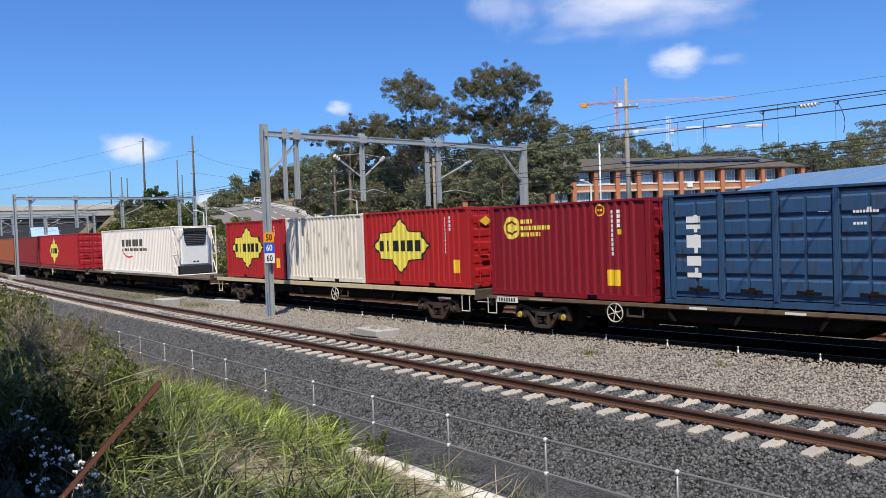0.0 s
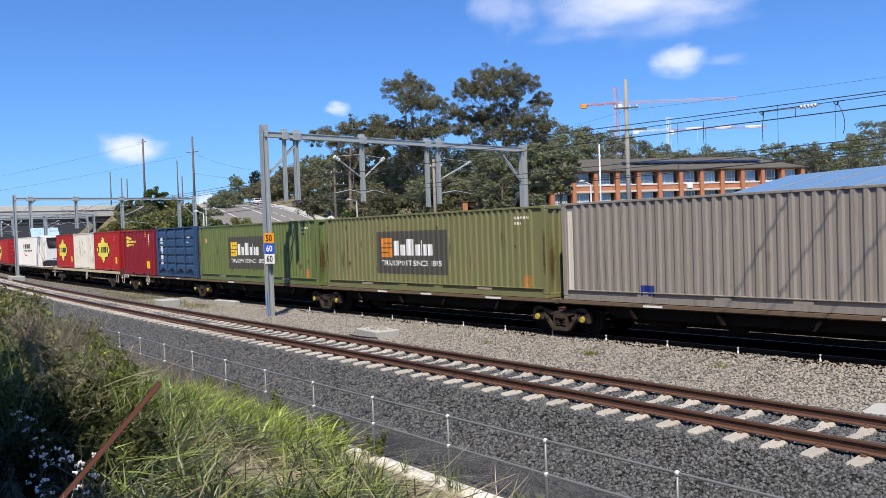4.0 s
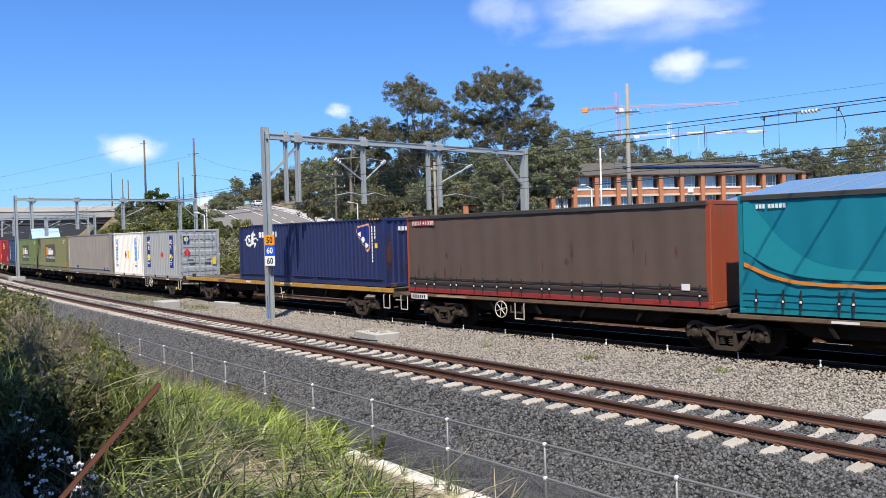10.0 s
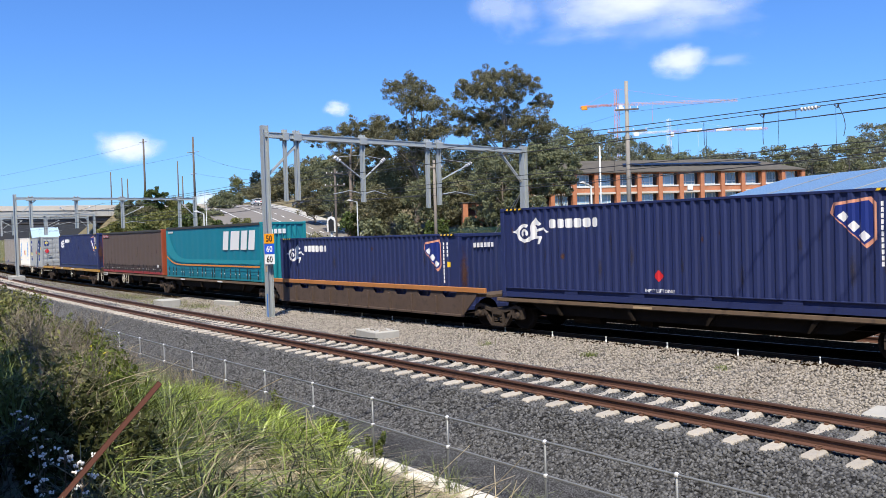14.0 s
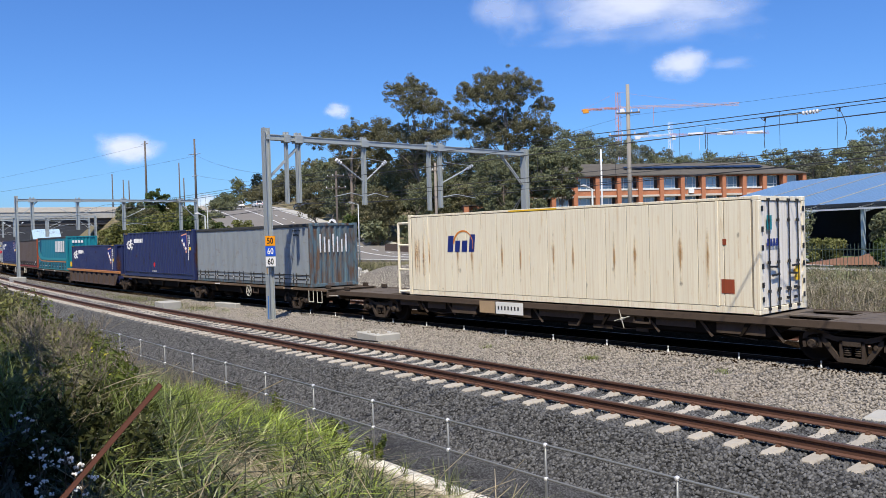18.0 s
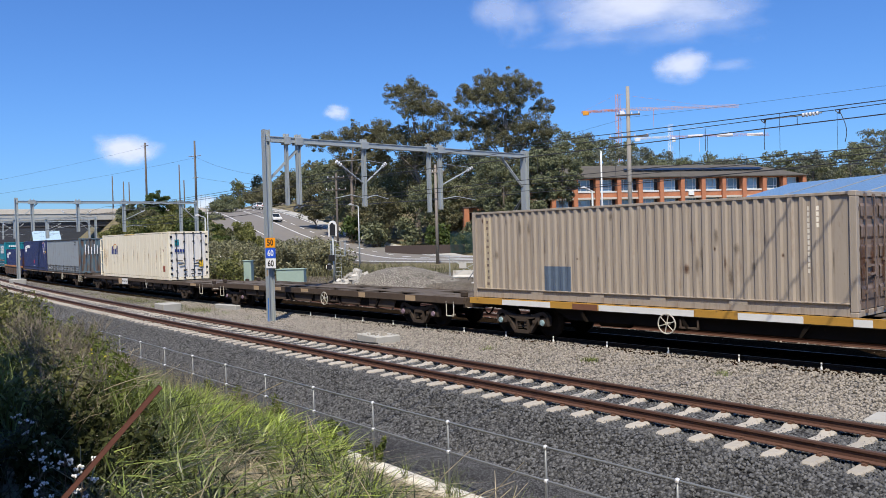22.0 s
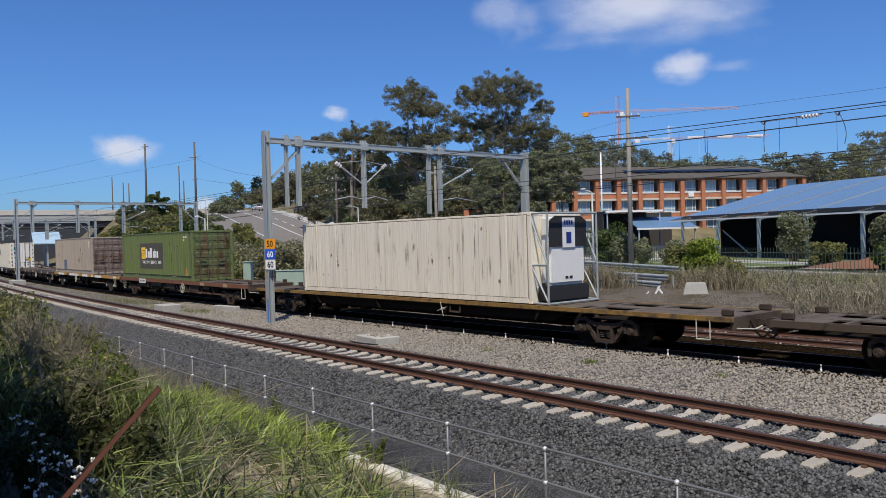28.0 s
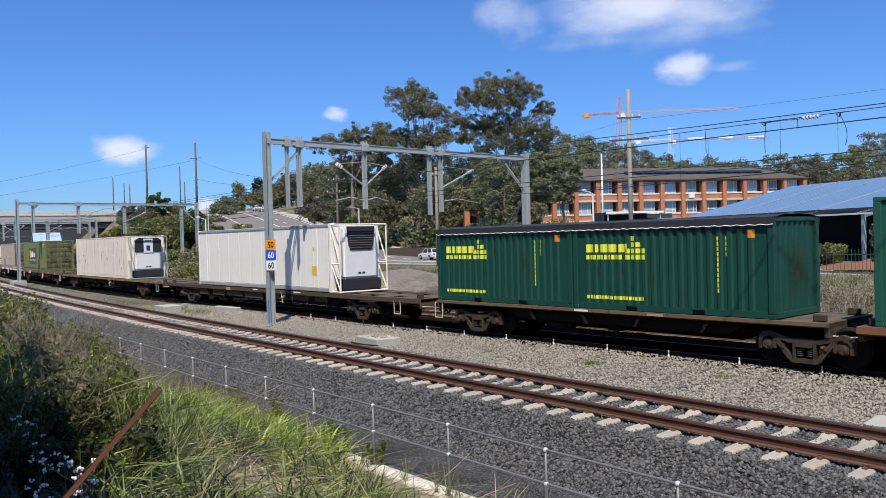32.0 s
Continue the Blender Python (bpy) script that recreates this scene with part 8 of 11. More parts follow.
def car(paintmat, label, tall=1.0):
    """A family car along x, front at +x."""
    c = thing("car", None, label, "car", "cars on the road")
    bm = bmesh.new()
    prism(bm, [(-2.25, 0.35), (2.2, 0.3), (2.28, 0.55), (2.15, 0.78), (1.2, 0.95), (-2.2, 1.0), (-2.3, 0.7)], -0.88, 0.88)
    bmesh.ops.recalc_face_normals(bm, faces=bm.faces)
    bmesh.ops.bevel(bm, geom=bm.edges[:], offset=0.07, segments=2, affect="EDGES")
    part("body", bm, paintmat, c)
    bm = bmesh.new()
    h = 1.0 + 0.5 * tall
    prism(bm, [(-2.1, 0.97), (1.15, 0.94), (0.35, h), (-1.75, h)], -0.76, 0.76)
    bmesh.ops.recalc_face_normals(bm, faces=bm.faces)
    bmesh.ops.bevel(bm, geom=bm.edges[:], offset=0.08, segments=2, affect="EDGES")
    part("windows", bm, M_CARGLASS, c)
    part("roof_panel", bbox(-1.72, 0.32, -0.7, 0.7, h - 0.05, h + 0.02, bevel=0.03), paintmat, c)
    bm = bmesh.new()
    for y in (-0.74, 0.74):
        bar(bm, (-0.6, y, 0.95), (-0.62, y, h), 0.1, 0.05)
        bar(bm, (1.12, y, 0.95), (0.36, y, h), 0.07, 0.05)
        bar(bm, (-2.08, y, 0.95), (-1.76, y, h), 0.1, 0.05)
    part("pillars", bm, paintmat, c)
    for x in (-1.4, 1.4):
        for y in (-0.86, 0.86):
            bm = bmesh.new()
            tube(bm, (0, -0.1, 0), (0, 0.1, 0), 0.33, n=18)
            w = part("wheel", bm, M_TYRE, c, at=pose(x, y, 0.33))
            bm = bmesh.new()
            tube(bm, (0, -0.108, 0), (0, 0.108, 0), 0.2, n=14)
            part("rim", bm, M_GALV, w)
    for y in (-0.62, 0.62):
        part("headlight", bbox(2.12, 2.2, y - 0.18, y + 0.18, 0.62, 0.75, bevel=0.02), M_LAMPCLR, c)
        part("tail_light", bbox(-2.3, -2.22, y - 0.16, y + 0.16, 0.7, 0.88, bevel=0.02), M_LAMPRED, c)
    return c


CARS = []
S_R5, S_R4, S_R2, S_R1 = ROAD_LEN[11], ROAD_LEN[10], ROAD_LEN[8], ROAD_LEN[7]
CARS.append((car(M_CARWHITE, "white station wagon driving down the road", 1.0), -2.2, -1, [(0, S_R4 + 100), (5, S_R4 + 46), (7, S_R4 + 24), (9, S_R4), (12, S_R4 - 38), (18, S_R4 - 105), (24, 160), (32, 60)]))
CARS.append((car(M_CARWHITE, "white four-wheel drive coming down the road", 1.3), -2.2, -1, [(0, S_R5 + 62), (12, S_R5 + 60), (17, S_R5 + 30), (20, S_R5 + 5), (21.5, S_R5 - 5), (23, S_R5 - 16), (26, S_R5 - 48), (28.6, S_R5 - 82), (29, S_R5 - 89), (32, S_R5 - 125)]))
CARS.append((car(M_CARWHITE, "white sedan driving up the road", 0.95), 2.2, 1, [(0, 60), (20, 66), (26, 130), (29, S_R2 - 40), (31.6, S_R2 - 1.0), (32, S_R2 + 3.6)]))
for s, o, mt, lb in ((ROAD_LEN[12] + 1, 3.6, M_CARWHITE, "white car waiting at the road crossing"), (ROAD_LEN[12] - 14, 9.5, M_CARDARK, "dark grey car parked by the road")):
    x, y, z, a = road_at(s, o)
    car(mt, lb).matrix_basis = pose(x, y, hill(x, y) + 0.15 if o > 6 else z, 0, 0, a)
x, y, z, a = road_at(ROAD_LEN[13] - 3, -3.0)
car(M_CARWHITE, "white car waiting at the road crossing").matrix_basis = pose(x, y, z, 0, 0, a)

# ---- poles ----
M_TIMBER = material("weathered_timber", (0.12, 0.1, 0.085), rough=0.9, vary=0.3, scale=2, fine=30, bump=0.3, stretch=(4, 4, 0.4))


def pole(x, y, z0, z1, r, mat, label, arms=(), turn=0.0, pins=True, arm_mat=None):
    p = thing("power_pole", pose(x, y, z0, 0, 0, turn), label, "pole", "poles")
    bm = bmesh.new()
    tube(bm, (0, 0, -0.5), (0, 0, z1 - z0), r, r * 0.7, n=10)
    part("shaft", bm, mat, p)
    for za, w in arms:
        bm = bmesh.new()
        box(bm, -w / 2, w / 2, -0.16, -0.06, za - z0 - 0.06, za - z0 + 0.06)
        a = part("crossarm", bm, arm_mat or mat, p)
        if pins:
            for i in range(4):
                xx = -w / 2 + 0.1 + (w - 0.2) * i / 3
                bm = bmesh.new()
                tube(bm, (xx, -0.11, za - z0 + 0.06), (xx, -0.11, za - z0 + 0.22), 0.05, n=6)
                part("insulator", bm, M_INSUL, a)
    return p


def street_lamp(x, y, z0, z1, reach, label, turn):
    p = thing("street_lamp", pose(x, y, z0, 0, 0, turn), label, "street lamp", "street lamps")
    bm = bmesh.new()
    h = z1 - z0
    tube(bm, (0, 0, -0.4), (0, 0, h - 0.1), 0.075, 0.05, n=8)
    tube(bm, (0, 0, h - 0.1), (-reach * 0.6, 0, h + 0.05), 0.04, n=6)
    part("shaft", bm, M_GALV, p)
    bm = bmesh.new()
    prism(bm, [(-reach, h + 0.06), (-reach * 0.55, h + 0.02), (-reach * 0.5, h + 0.1), (-reach * 0.75, h + 0.17), (-reach, h + 0.12)], -0.14, 0.14)
    bmesh.ops.recalc_face_normals(bm, faces=bm.faces)
    part("lamp_head", bm, M_WHITE, p)


pole(-36.2, 52.7, 0.4, 14.4, 0.2, material("pale_concrete_pole", (0.3, 0.275, 0.24), rough=0.85, vary=0.2, scale=2), "tall pale power pole with crossarms", [(12.2, 1.8), (10.5, 3.0)], 35, arm_mat=M_TIMBER)
pole(-62.3, 84.5, 1.0, 13.6, 0.13, M_WHITE, "slim white pole beside the brick building")
pole(-78.0, 54.3, 0.3, 11.0, 0.16, M_TIMBER, "timber power pole with two crossarms", [(10.4, 2.2), (9.0, 2.6)], 30)
pole(-63.2, 56.7, 0.3, 10.8, 0.19, material("grey_timber", (0.26, 0.225, 0.19), rough=0.9, vary=0.3, scale=2, fine=30, bump=0.3, stretch=(4, 4, 0.4)), "stout timber pole by the road", [(10.0, 2.0)], 30)
pole(-185.2, 75.3, 9.0, 27.0, 0.27, M_TIMBER, "tall far timber power pole", [(26.3, 2.4)], 20)
pole(-171.8, 81.2, 9.0, 26.4, 0.28, M_TIMBER, "tall far timber power pole with a wide crossarm", [(22.9, 3.6), (18.0, 1.6)], 20)
for x, y, z in ((-197.3, 71.9, 20.1), (-196.4, 74.2, 18.7), (-196.0, 75.4, 18.5), (-172.9, 78.9, 17.6), (-173.2, 78.0, 21.0), (-218.2, 118.2, 20.8), (-215.5, 121.5, 20.9), (-202.3, 124.7, 20.3)):
    pole(x, y, 8.0, z, 0.17, M_TIMBER, "far timber pole against the sky")
street_lamp(-25.3, 33.5, 0.2, 5.4, 0.55, "grey pole lamp standing in the yard", 35)
street_lamp(-56.4, 41.5, 0.3, 6.1, 0.9, "grey pole lamp beside the line", 35)
street_lamp(-56.8, 27.5, 0.2, 5.2, 0.7, "grey pole lamp by the weedy slope", 50)
street_lamp(-82.0, 40.0, 0.4, 7.0, 0.9, "grey pole lamp beyond the weedy slope", 40)
pw = thing("power_lines", None, "thin dark power lines strung between far poles", "cables", "overhead wires")
for a, b in (((-185.2, 75.3, 26.0), (-300, 20, 16)), ((-171.8, 81.2, 22.8), (-78, 54.3, 10.6)), ((-171.8, 81.2, 22.5), (-300, 20, 14)), ((-171.8, 81.2, 18.2), (-63.2, 56.7, 10.3)), ((-63.2, 56.7, 10.0), (-36.2, 52.7, 10.3)), ((-36.2, 52.7, 12.0), (60, 60, 16)), ((-36.2, 52.7, 12.0), (-190, 140, 22))):
    A, B = Vector(a), Vector(b)
    wire("power_line", [A.lerp(B, i / 12) - Vector((0, 0, 1.6 * 4 * (i / 12) * (1 - i / 12))) for i in range(13)], 0.02 if A.x < -100 else 0.009, pw)


# ---- railway signal ----
sg = thing("railway_signal", pose(-47.0, 32.3, 0.1, 0, 0, 42), "railway colour-light signal with a white-edged head and ladder", "railway signal")
bm = bmesh.new()
tube(bm, (0, 0, -0.3), (0, 0, 3.3), 0.07, n=8)
part("post", bm, M_GALV, sg)
bm = bmesh.new()
prism(bm, [(-0.3, 3.3), (0.3, 3.3), (0.3, 4.1), (0.22, 4.33), (0, 4.42), (-0.22, 4.33), (-0.3, 4.1)], -0.06, 0.0)
bmesh.ops.recalc_face_normals(bm, faces=bm.faces)
hd = part("head", bm, M_WHITE, sg)
bm = bmesh.new()
prism(bm, [(-0.17, 3.38), (0.2, 3.38), (0.2, 4.1), (0.0, 4.27), (-0.17, 4.1)], -0.2, -0.062)
bmesh.ops.recalc_face_normals(bm, faces=bm.faces)
part("backplate", bm, M_BLACK, hd)
bm = bmesh.new()
for y in (0.25, 0.6):
    tube(bm, (-0.25, y, 1.9), (-0.25, y, 3.0), 0.02, n=5)
    tube(bm, (0.75, y, 1.9), (0.75, y, 3.0), 0.02, n=5)
for z in (1.9, 2.4, 2.95):
    tube(bm, (-0.25, 0.25, z), (0.75, 0.25, z), 0.02, n=5)
    tube(bm, (-0.25, 0.6, z), (0.75, 0.6, z), 0.02, n=5)
for k in range(9):
    tube(bm, (0.1, 0.2, 0.2 + 0.3 * k), (0.5, 0.2, 0.2 + 0.3 * k), 0.012, n=5)
for x in (0.1, 0.5):
    tube(bm, (x, 0.2, 0), (x, 0.2, 2.9), 0.015, n=5)
part("ladder", bm, M_GALV, sg)
bm = bmesh.new()
tube(bm, (-0.3, -0.1, 1.15), (-0.3, 0.05, 1.15), 0.24, n=14)
hd2 = part("lower_head", bm, M_WHITE, sg)
bm = bmesh.new()
box(bm, -0.42, -0.1, -0.3, -0.1, 0.98, 1.34)
box(bm, -0.3, 0.1, -0.25, 0.0, 1.6, 2.0)
part("backplate", bm, M_BLACK, hd2)

# ---- heap, rubble, barriers ----
def mound(name, x, y, z, rx, ry, h, mat, label, seed, rough=0.12):
    vs, fs = [], []
    n, k = 28, 9
    for j in range(k + 1):
        r = j / k
        for i in range(n):
            a = 2 * math.pi * i / n
            px, py = rx * r * math.cos(a), ry * r * math.sin(a)
            w = max(0.0, 1 - r ** 1.6)
            vs.append((px, py, h * w + rough * h * noise.noise((px * 1.2 + seed, py * 1.2, 2)) * (1 - r * 0.6) - 0.05))
    for j in range(k):
        for i in range(n):
            a, b = j * n + i, j * n + (i + 1) % n
            fs.append((a, b, b + n, a + n))
    return thing(name, pose(x, y, z, 0, 0, 40), label, "heap", data=raw_mesh(name, vs, fs, [mat], smooth=True))


M_HEAP = stony("heap_gravel", (0.46, 0.42, 0.36), 16.0, 0.4, rough=0.95, depth=0.08)
mound("earth_bank", -20.5, 58.5, 0.3, 5.5, 2.4, 0.75, material("red_earth", (0.19, 0.095, 0.055), rough=0.95, vary=0.4, scale=1.2, fine=12, bump=0.5), "bare red-brown earth bank before the shed", 9, 0.3)
mound("gravel_heap", -39.8, 32.6, 0.02, 4.8, 3.0, 1.35, M_HEAP, "pale gravel heap beside the line", 3)
M_RUBBLE = material("pale_rubble", (0.42, 0.4, 0.36), rough=0.9, vary=0.25, scale=3, fine=20, island=0.3, bump=0.3)
rng = random.Random(8)
bm = bmesh.new()
for i in range(150):
    a, r = rng.uniform(0, 6.28), rng.random() ** 0.6
    p = Vector((1.9 * r * math.cos(a), 1.3 * r * math.sin(a), 0.9 * (1 - r) + rng.uniform(-0.05, 0.15)))
    m = Matrix.Translation(p) @ Euler((rng.uniform(0, 3), rng.uniform(0, 3), rng.uniform(0, 3))).to_matrix().to_4x4()
    s = rng.uniform(0.08, 0.26)
    box(bm, -s, s, -s * rng.uniform(0.4, 0.9), s * 0.7, -s * 0.5, s * rng.uniform(0.3, 0.7), m=m)
thing("rubble_heap", pose(-41.9, 30.6, 0.1), "heap of broken white concrete rubble", "heap", kind="stuff", data=mesh_of("rubble_heap", bm, M_RUBBLE))
mound("rubble_core", -41.9, 30.6, 0.05, 1.9, 1.4, 0.75, M_RUBBLE, "broken concrete packed under the rubble heap", 5, 0.4)


def barrier(x, y, z, L, turn, label):
    bm = bmesh.new()
    for e0, e1 in ((-L / 2, L / 2),):
        sec = [(-0.3, 0), (0.3, 0), (0.28, 0.1), (0.12, 0.25), (0.08, 0.55), (-0.08, 0.55), (-0.12, 0.25), (-0.28, 0.1)]
        a = [bm.verts.new((e0, yy, zz)) for yy, zz in sec]
        b = [bm.verts.new((e1, yy, zz)) for yy, zz in sec]
        for i in range(8):
            bm.faces.new((a[i], b[i], b[(i + 1) % 8], a[(i + 1) % 8]))
        bm.faces.new(a[::-1])
        bm.faces.new(b)
    bmesh.ops.recalc_face_normals(bm, faces=bm.faces)
    thing("road_barrier", pose(x, y, z, 0, 0, turn), label, "barrier", "road barriers", data=mesh_of("road_barrier", bm, M_BARRIER))


M_BARRIER = material("dirty_white_concrete", (0.5, 0.48, 0.44), rough=0.85, vary=0.3, scale=2, fine=18, dirt=(0.26, 0.23, 0.19), dirt_amount=0.45, bump=0.2)
barrier(-38.6, 38.4, 0.3, 3.6, 40, "dirty white concrete road barrier")
barrier(-35.2, 41.0, 0.3, 3.0, 48, "dirty white concrete road barrier")
# a field gate of pipe
gt = thing("pipe_gate", pose(-36.8, 37.0, 0.35, 0, 0, 42), "pale pipe gate with diagonal stays and mesh", "gate")
bm = bmesh.new()
for z in (0.15, 1.35):
    tube(bm, (-2.2, 0, z), (2.2, 0, z), 0.03, n=6)
for x in (-2.2, 0.0, 2.2):
    tube(bm, (x, 0, 0), (x, 0, 1.5), 0.035, n=6)
for a, b in (((-2.2, 0.15), (0, 1.35)), ((-2.2, 1.35), (0, 0.15)), ((0, 0.15), (2.2, 1.35)), ((0, 1.35), (2.2, 0.15))):
    tube(bm, (a[0], 0, a[1]), (b[0], 0, b[1]), 0.02, n=5)
part("gate_frame", bm, M_GALV, gt)
for x in (-1.35, 0.7):
    part("white_panel", bbox(x - 0.24, x + 0.24, -0.04, -0.02, 0.72, 1.15, bevel=0.004), M_BARRIER, gt)
bm = bmesh.new()
tube(bm, (0, 0, 0), (0, 0, 1.0), 0.07, n=8)
tube(bm, (0, 0, 0), (0, 0, 0.04), 0.2, n=10)
thing("white_bollard", on_track(34.5, -12.9, 0.36), "short white steel bollard", "bollard", data=mesh_of("white_bollard", bm, M_WHITE))
# signalling cupboards left of the heap
M_GREENBOX = material("pale_green_paint", (0.32, 0.42, 0.36), rough=0.6, vary=0.15)
part_box = [(-46.6, 28.6, 1.9, 0.6, 1.0, "long pale green line-side cupboard"), (-50.2, 27.4, 0.55, 0.5, 1.6, "tall pale green line-side cupboard")]
for x, y, lx, ly, h, lb in part_box:
    cb = thing("line_cupboard", pose(x, y, 0.25, 0, 0, 40), lb, "cupboard", "line-side cupboards")
    part("body", bbox(-lx / 2, lx / 2, -ly / 2, ly / 2, 0, h, bevel=0.02), M_GREENBOX, cb)
    part("lid", bbox(-lx / 2 - 0.05, lx / 2 + 0.05, -ly / 2 - 0.05, ly / 2 + 0.05, h, h + 0.06, bevel=0.01), M_GREENBOX, cb)
# tapered concrete block and a white trestle
bm = bmesh.new()
vs = [bm.verts.new(c_) for c_ in ((-0.62, -0.4, 0), (0.62, -0.4, 0), (0.62, 0.4, 0), (-0.62, 0.4, 0), (-0.42, -0.28, 0.82), (0.42, -0.28, 0.82), (0.42, 0.28, 0.82), (-0.42, 0.28, 0.82))]
for f in ((3, 2, 1, 0), (4, 5, 6, 7), (0, 1, 5, 4), (1, 2, 6, 5), (2, 3, 7, 6), (3, 0, 4, 7)):
    bm.faces.new([vs[i] for i in f])
bmesh.ops.bevel(bm, geom=bm.edges[:], offset=0.03, segments=2, affect="EDGES")
thing("tapered_block", pose(-19.0, 32.6, 0.05, 0, 0, 30), "tapered grey concrete block on the gravel", "concrete block", data=mesh_of("tapered_block", bm, M_CONC))
bm = bmesh.new()
for a, b in (((-0.3, 0, 0), (0.0, 0.1, 0.55)), ((0.25, 0, 0), (-0.1, 0.1, 0.5)), ((-0.75, 0.1, 0.0), (-0.5, 0.1, 0.3))):
    bar(bm, a, b, 0.09, 0.06)
thing("white_trestle", pose(-20.6, 32.2, 0.15, 0, 0, 30), "broken white painted trestle", "trestle", data=mesh_of("white_trestle", bm, M_WHITE))


def guard_rail(x, y, z, L, turn, label, n=1):
    g = thing("guard_rail", pose(x, y, z, 0, 0, turn), label, "guard rail", "guard rails in the yard")
    for k in range(n):
        bm = bmesh.new()
        sec = [(0, 0.0), (-0.08, 0.07), (-0.08, 0.12), (0, 0.17), (-0.08, 0.22), (-0.08, 0.27), (0, 0.34)]
        a = [bm.verts.new((-L / 2, yy, zz + 0.45)) for yy, zz in sec]
        b = [bm.verts.new((L / 2, yy, zz + 0.45)) for yy, zz in sec]
        for i in range(6):
            bm.faces.new((a[i], b[i], b[i + 1], a[i + 1]))
        part("rail_beam", bm, M_GALV, g, at=pose(0.4 * k, -0.7 * k, -0.3 * k))
    for i in range(int(L / 2) + 1):
        part("rail_post", bbox(-0.06, 0.06, 0.0, 0.12, -0.3, 0.75, bevel=0.0), M_GALV, g, at=pose(-L / 2 + 0.2 + i * 2.0, 0, 0))


guard_rail(-30.0, 42.0, 0.55, 16, -30, "galvanised guard rail beside the yard")
guard_rail(-28.2, 38.4, 0.25, 8, -32, "stacked galvanised guard rail beams", 2)
guard_rail(-24.3, 36.9, 0.2, 4, -25, "stacked galvanised guard rail beams", 2)


# ---- fences ----
def pale_fence(x0, y0, x1, y1, z0, h, gap, mat, label, w=0.06, dz=0.0):
    L = math.hypot(x1 - x0, y1 - y0)
    f = thing("palisade_fence", pose(x0, y0, z0, 0, 0, math.degrees(math.atan2(y1 - y0, x1 - x0))), label, "fence", "fences beyond the yard")
    bm = bmesh.new()
    prism(bm, [(-w / 2, 0), (w / 2, 0), (w / 2, h - 0.08), (0, h), (-w / 2, h - 0.08)], -0.012, 0.012)
    bmesh.ops.recalc_face_normals(bm, faces=bm.faces)
    me = mesh_of("pale", bm, mat)
    n = int(L / gap)
    for i in range(n + 1):
        part("pale", me, None, f, at=pose(i * gap, 0, dz * i / n))
    for z in (0.3, h - 0.35):
        bm = bmesh.new()
        bar(bm, (0, 0.03, z), (L, 0.03, z + dz), 0.05, 0.05)
        part("fence_rail", bm, mat, f)


M_FENCEGREEN = material("green_fence_paint", (0.012, 0.045, 0.035), rough=0.6, vary=0.2)
M_FENCEDARK = material("dark_fence_paint", (0.06, 0.085, 0.06), rough=0.6, vary=0.2)
pale_fence(-84.2, 78.1, -56.9, 76.3, 0.7, 3.0, 0.2, M_FENCEGREEN, "dark green steel palisade fence", 0.07)
pale_fence(-44.0, 56.5, -13.0, 48.0, 0.3, 1.7, 0.24, M_FENCEDARK, "thin dark steel fence before the lawn", 0.02)
sp = thing("notice_post", pose(-38.2, 62.0, 0.3, 0, 0, 30), "white notice on a post by the lawn", "sign")
bm = bmesh.new()
tube(bm, (0, 0, 0), (0, 0, 1.6), 0.04, n=6)
part("post", bm, M_GALV, sp)
part("plate", bbox(-0.2, 0.2, -0.06, -0.04, 1.2, 1.9, bevel=0.005), M_WHITE, sp)
lawn_v = [(-47, 60), (-14, 50), (-8, 60), (-20, 68), (-50, 80.5)]
thing("lawn", None, "mown green lawn before the open shed", "lawn", kind="structure", data=raw_mesh("lawn", [(x, y, 0.42) for x, y in lawn_v] + [(x, y, -0.4) for x, y in lawn_v], [(0, 1, 2, 3, 4)] + [(i, i + 5, (i + 1) % 5 + 5, (i + 1) % 5) for i in range(5)], [M_LAWN]))

# ---- open shed with a blue roof ----
M_ROOFBLUE = material("blue_steel_roof", (0.16, 0.28, 0.45), rough=0.4, metal=0.25, vary=0.1, scale=0.6, fine=20, bump=0.03, dirt=(0.3, 0.33, 0.36), dirt_amount=0.15)
# near-black that stands in for shade under roofs and behind the bridge
M_SHADE = material("painted_shade", (0.035, 0.04, 0.05), rough=0.8, vary=0.3)
M_STEELPALE = material("pale_blue_steel", (0.42, 0.5, 0.56), rough=0.5, metal=0.2, vary=0.15)
TURN = math.degrees(math.atan2(-0.423, 0.906))
sh = thing("open_shed", pose(-49.6, 81.0, 0.3, 0, 0, TURN), "large open shed with a blue ribbed steel roof", "shed")
LS, DS, EZ, RZ = 46.0, 16.0, 4.2, 8.1
for k, (ya, za, yb, zb) in enumerate(((1.3, EZ + 0.42, DS, RZ), (DS, RZ, 2 * DS + 0.6, EZ))):
    bm = bmesh.new()
    n = int(LS / 0.75)
    cols = []
    for i in range(n):
        x = LS * i / n
        w = LS / n
        for xx, up in ((x, 0), (x + 0.1, 0), (x + 0.13, 0.022), (x + 0.16, 0.022), (x + 0.19, 0), (x + w, 0)):
            cols.append([bm.verts.new((xx, yy, zz + up)) for yy, zz in ((ya, za), (yb, zb))])
    for a, b in zip(cols, cols[1:]):
        bm.faces.new((a[0], b[0], b[1], a[1]))
    bmesh.ops.remove_doubles(bm, verts=bm.verts, dist=1e-4)
    rf = part("roof_slope", bm, M_ROOFBLUE, sh)
M_LOUVRE = material("dark_louvre", (0.05, 0.055, 0.065), rough=0.6)
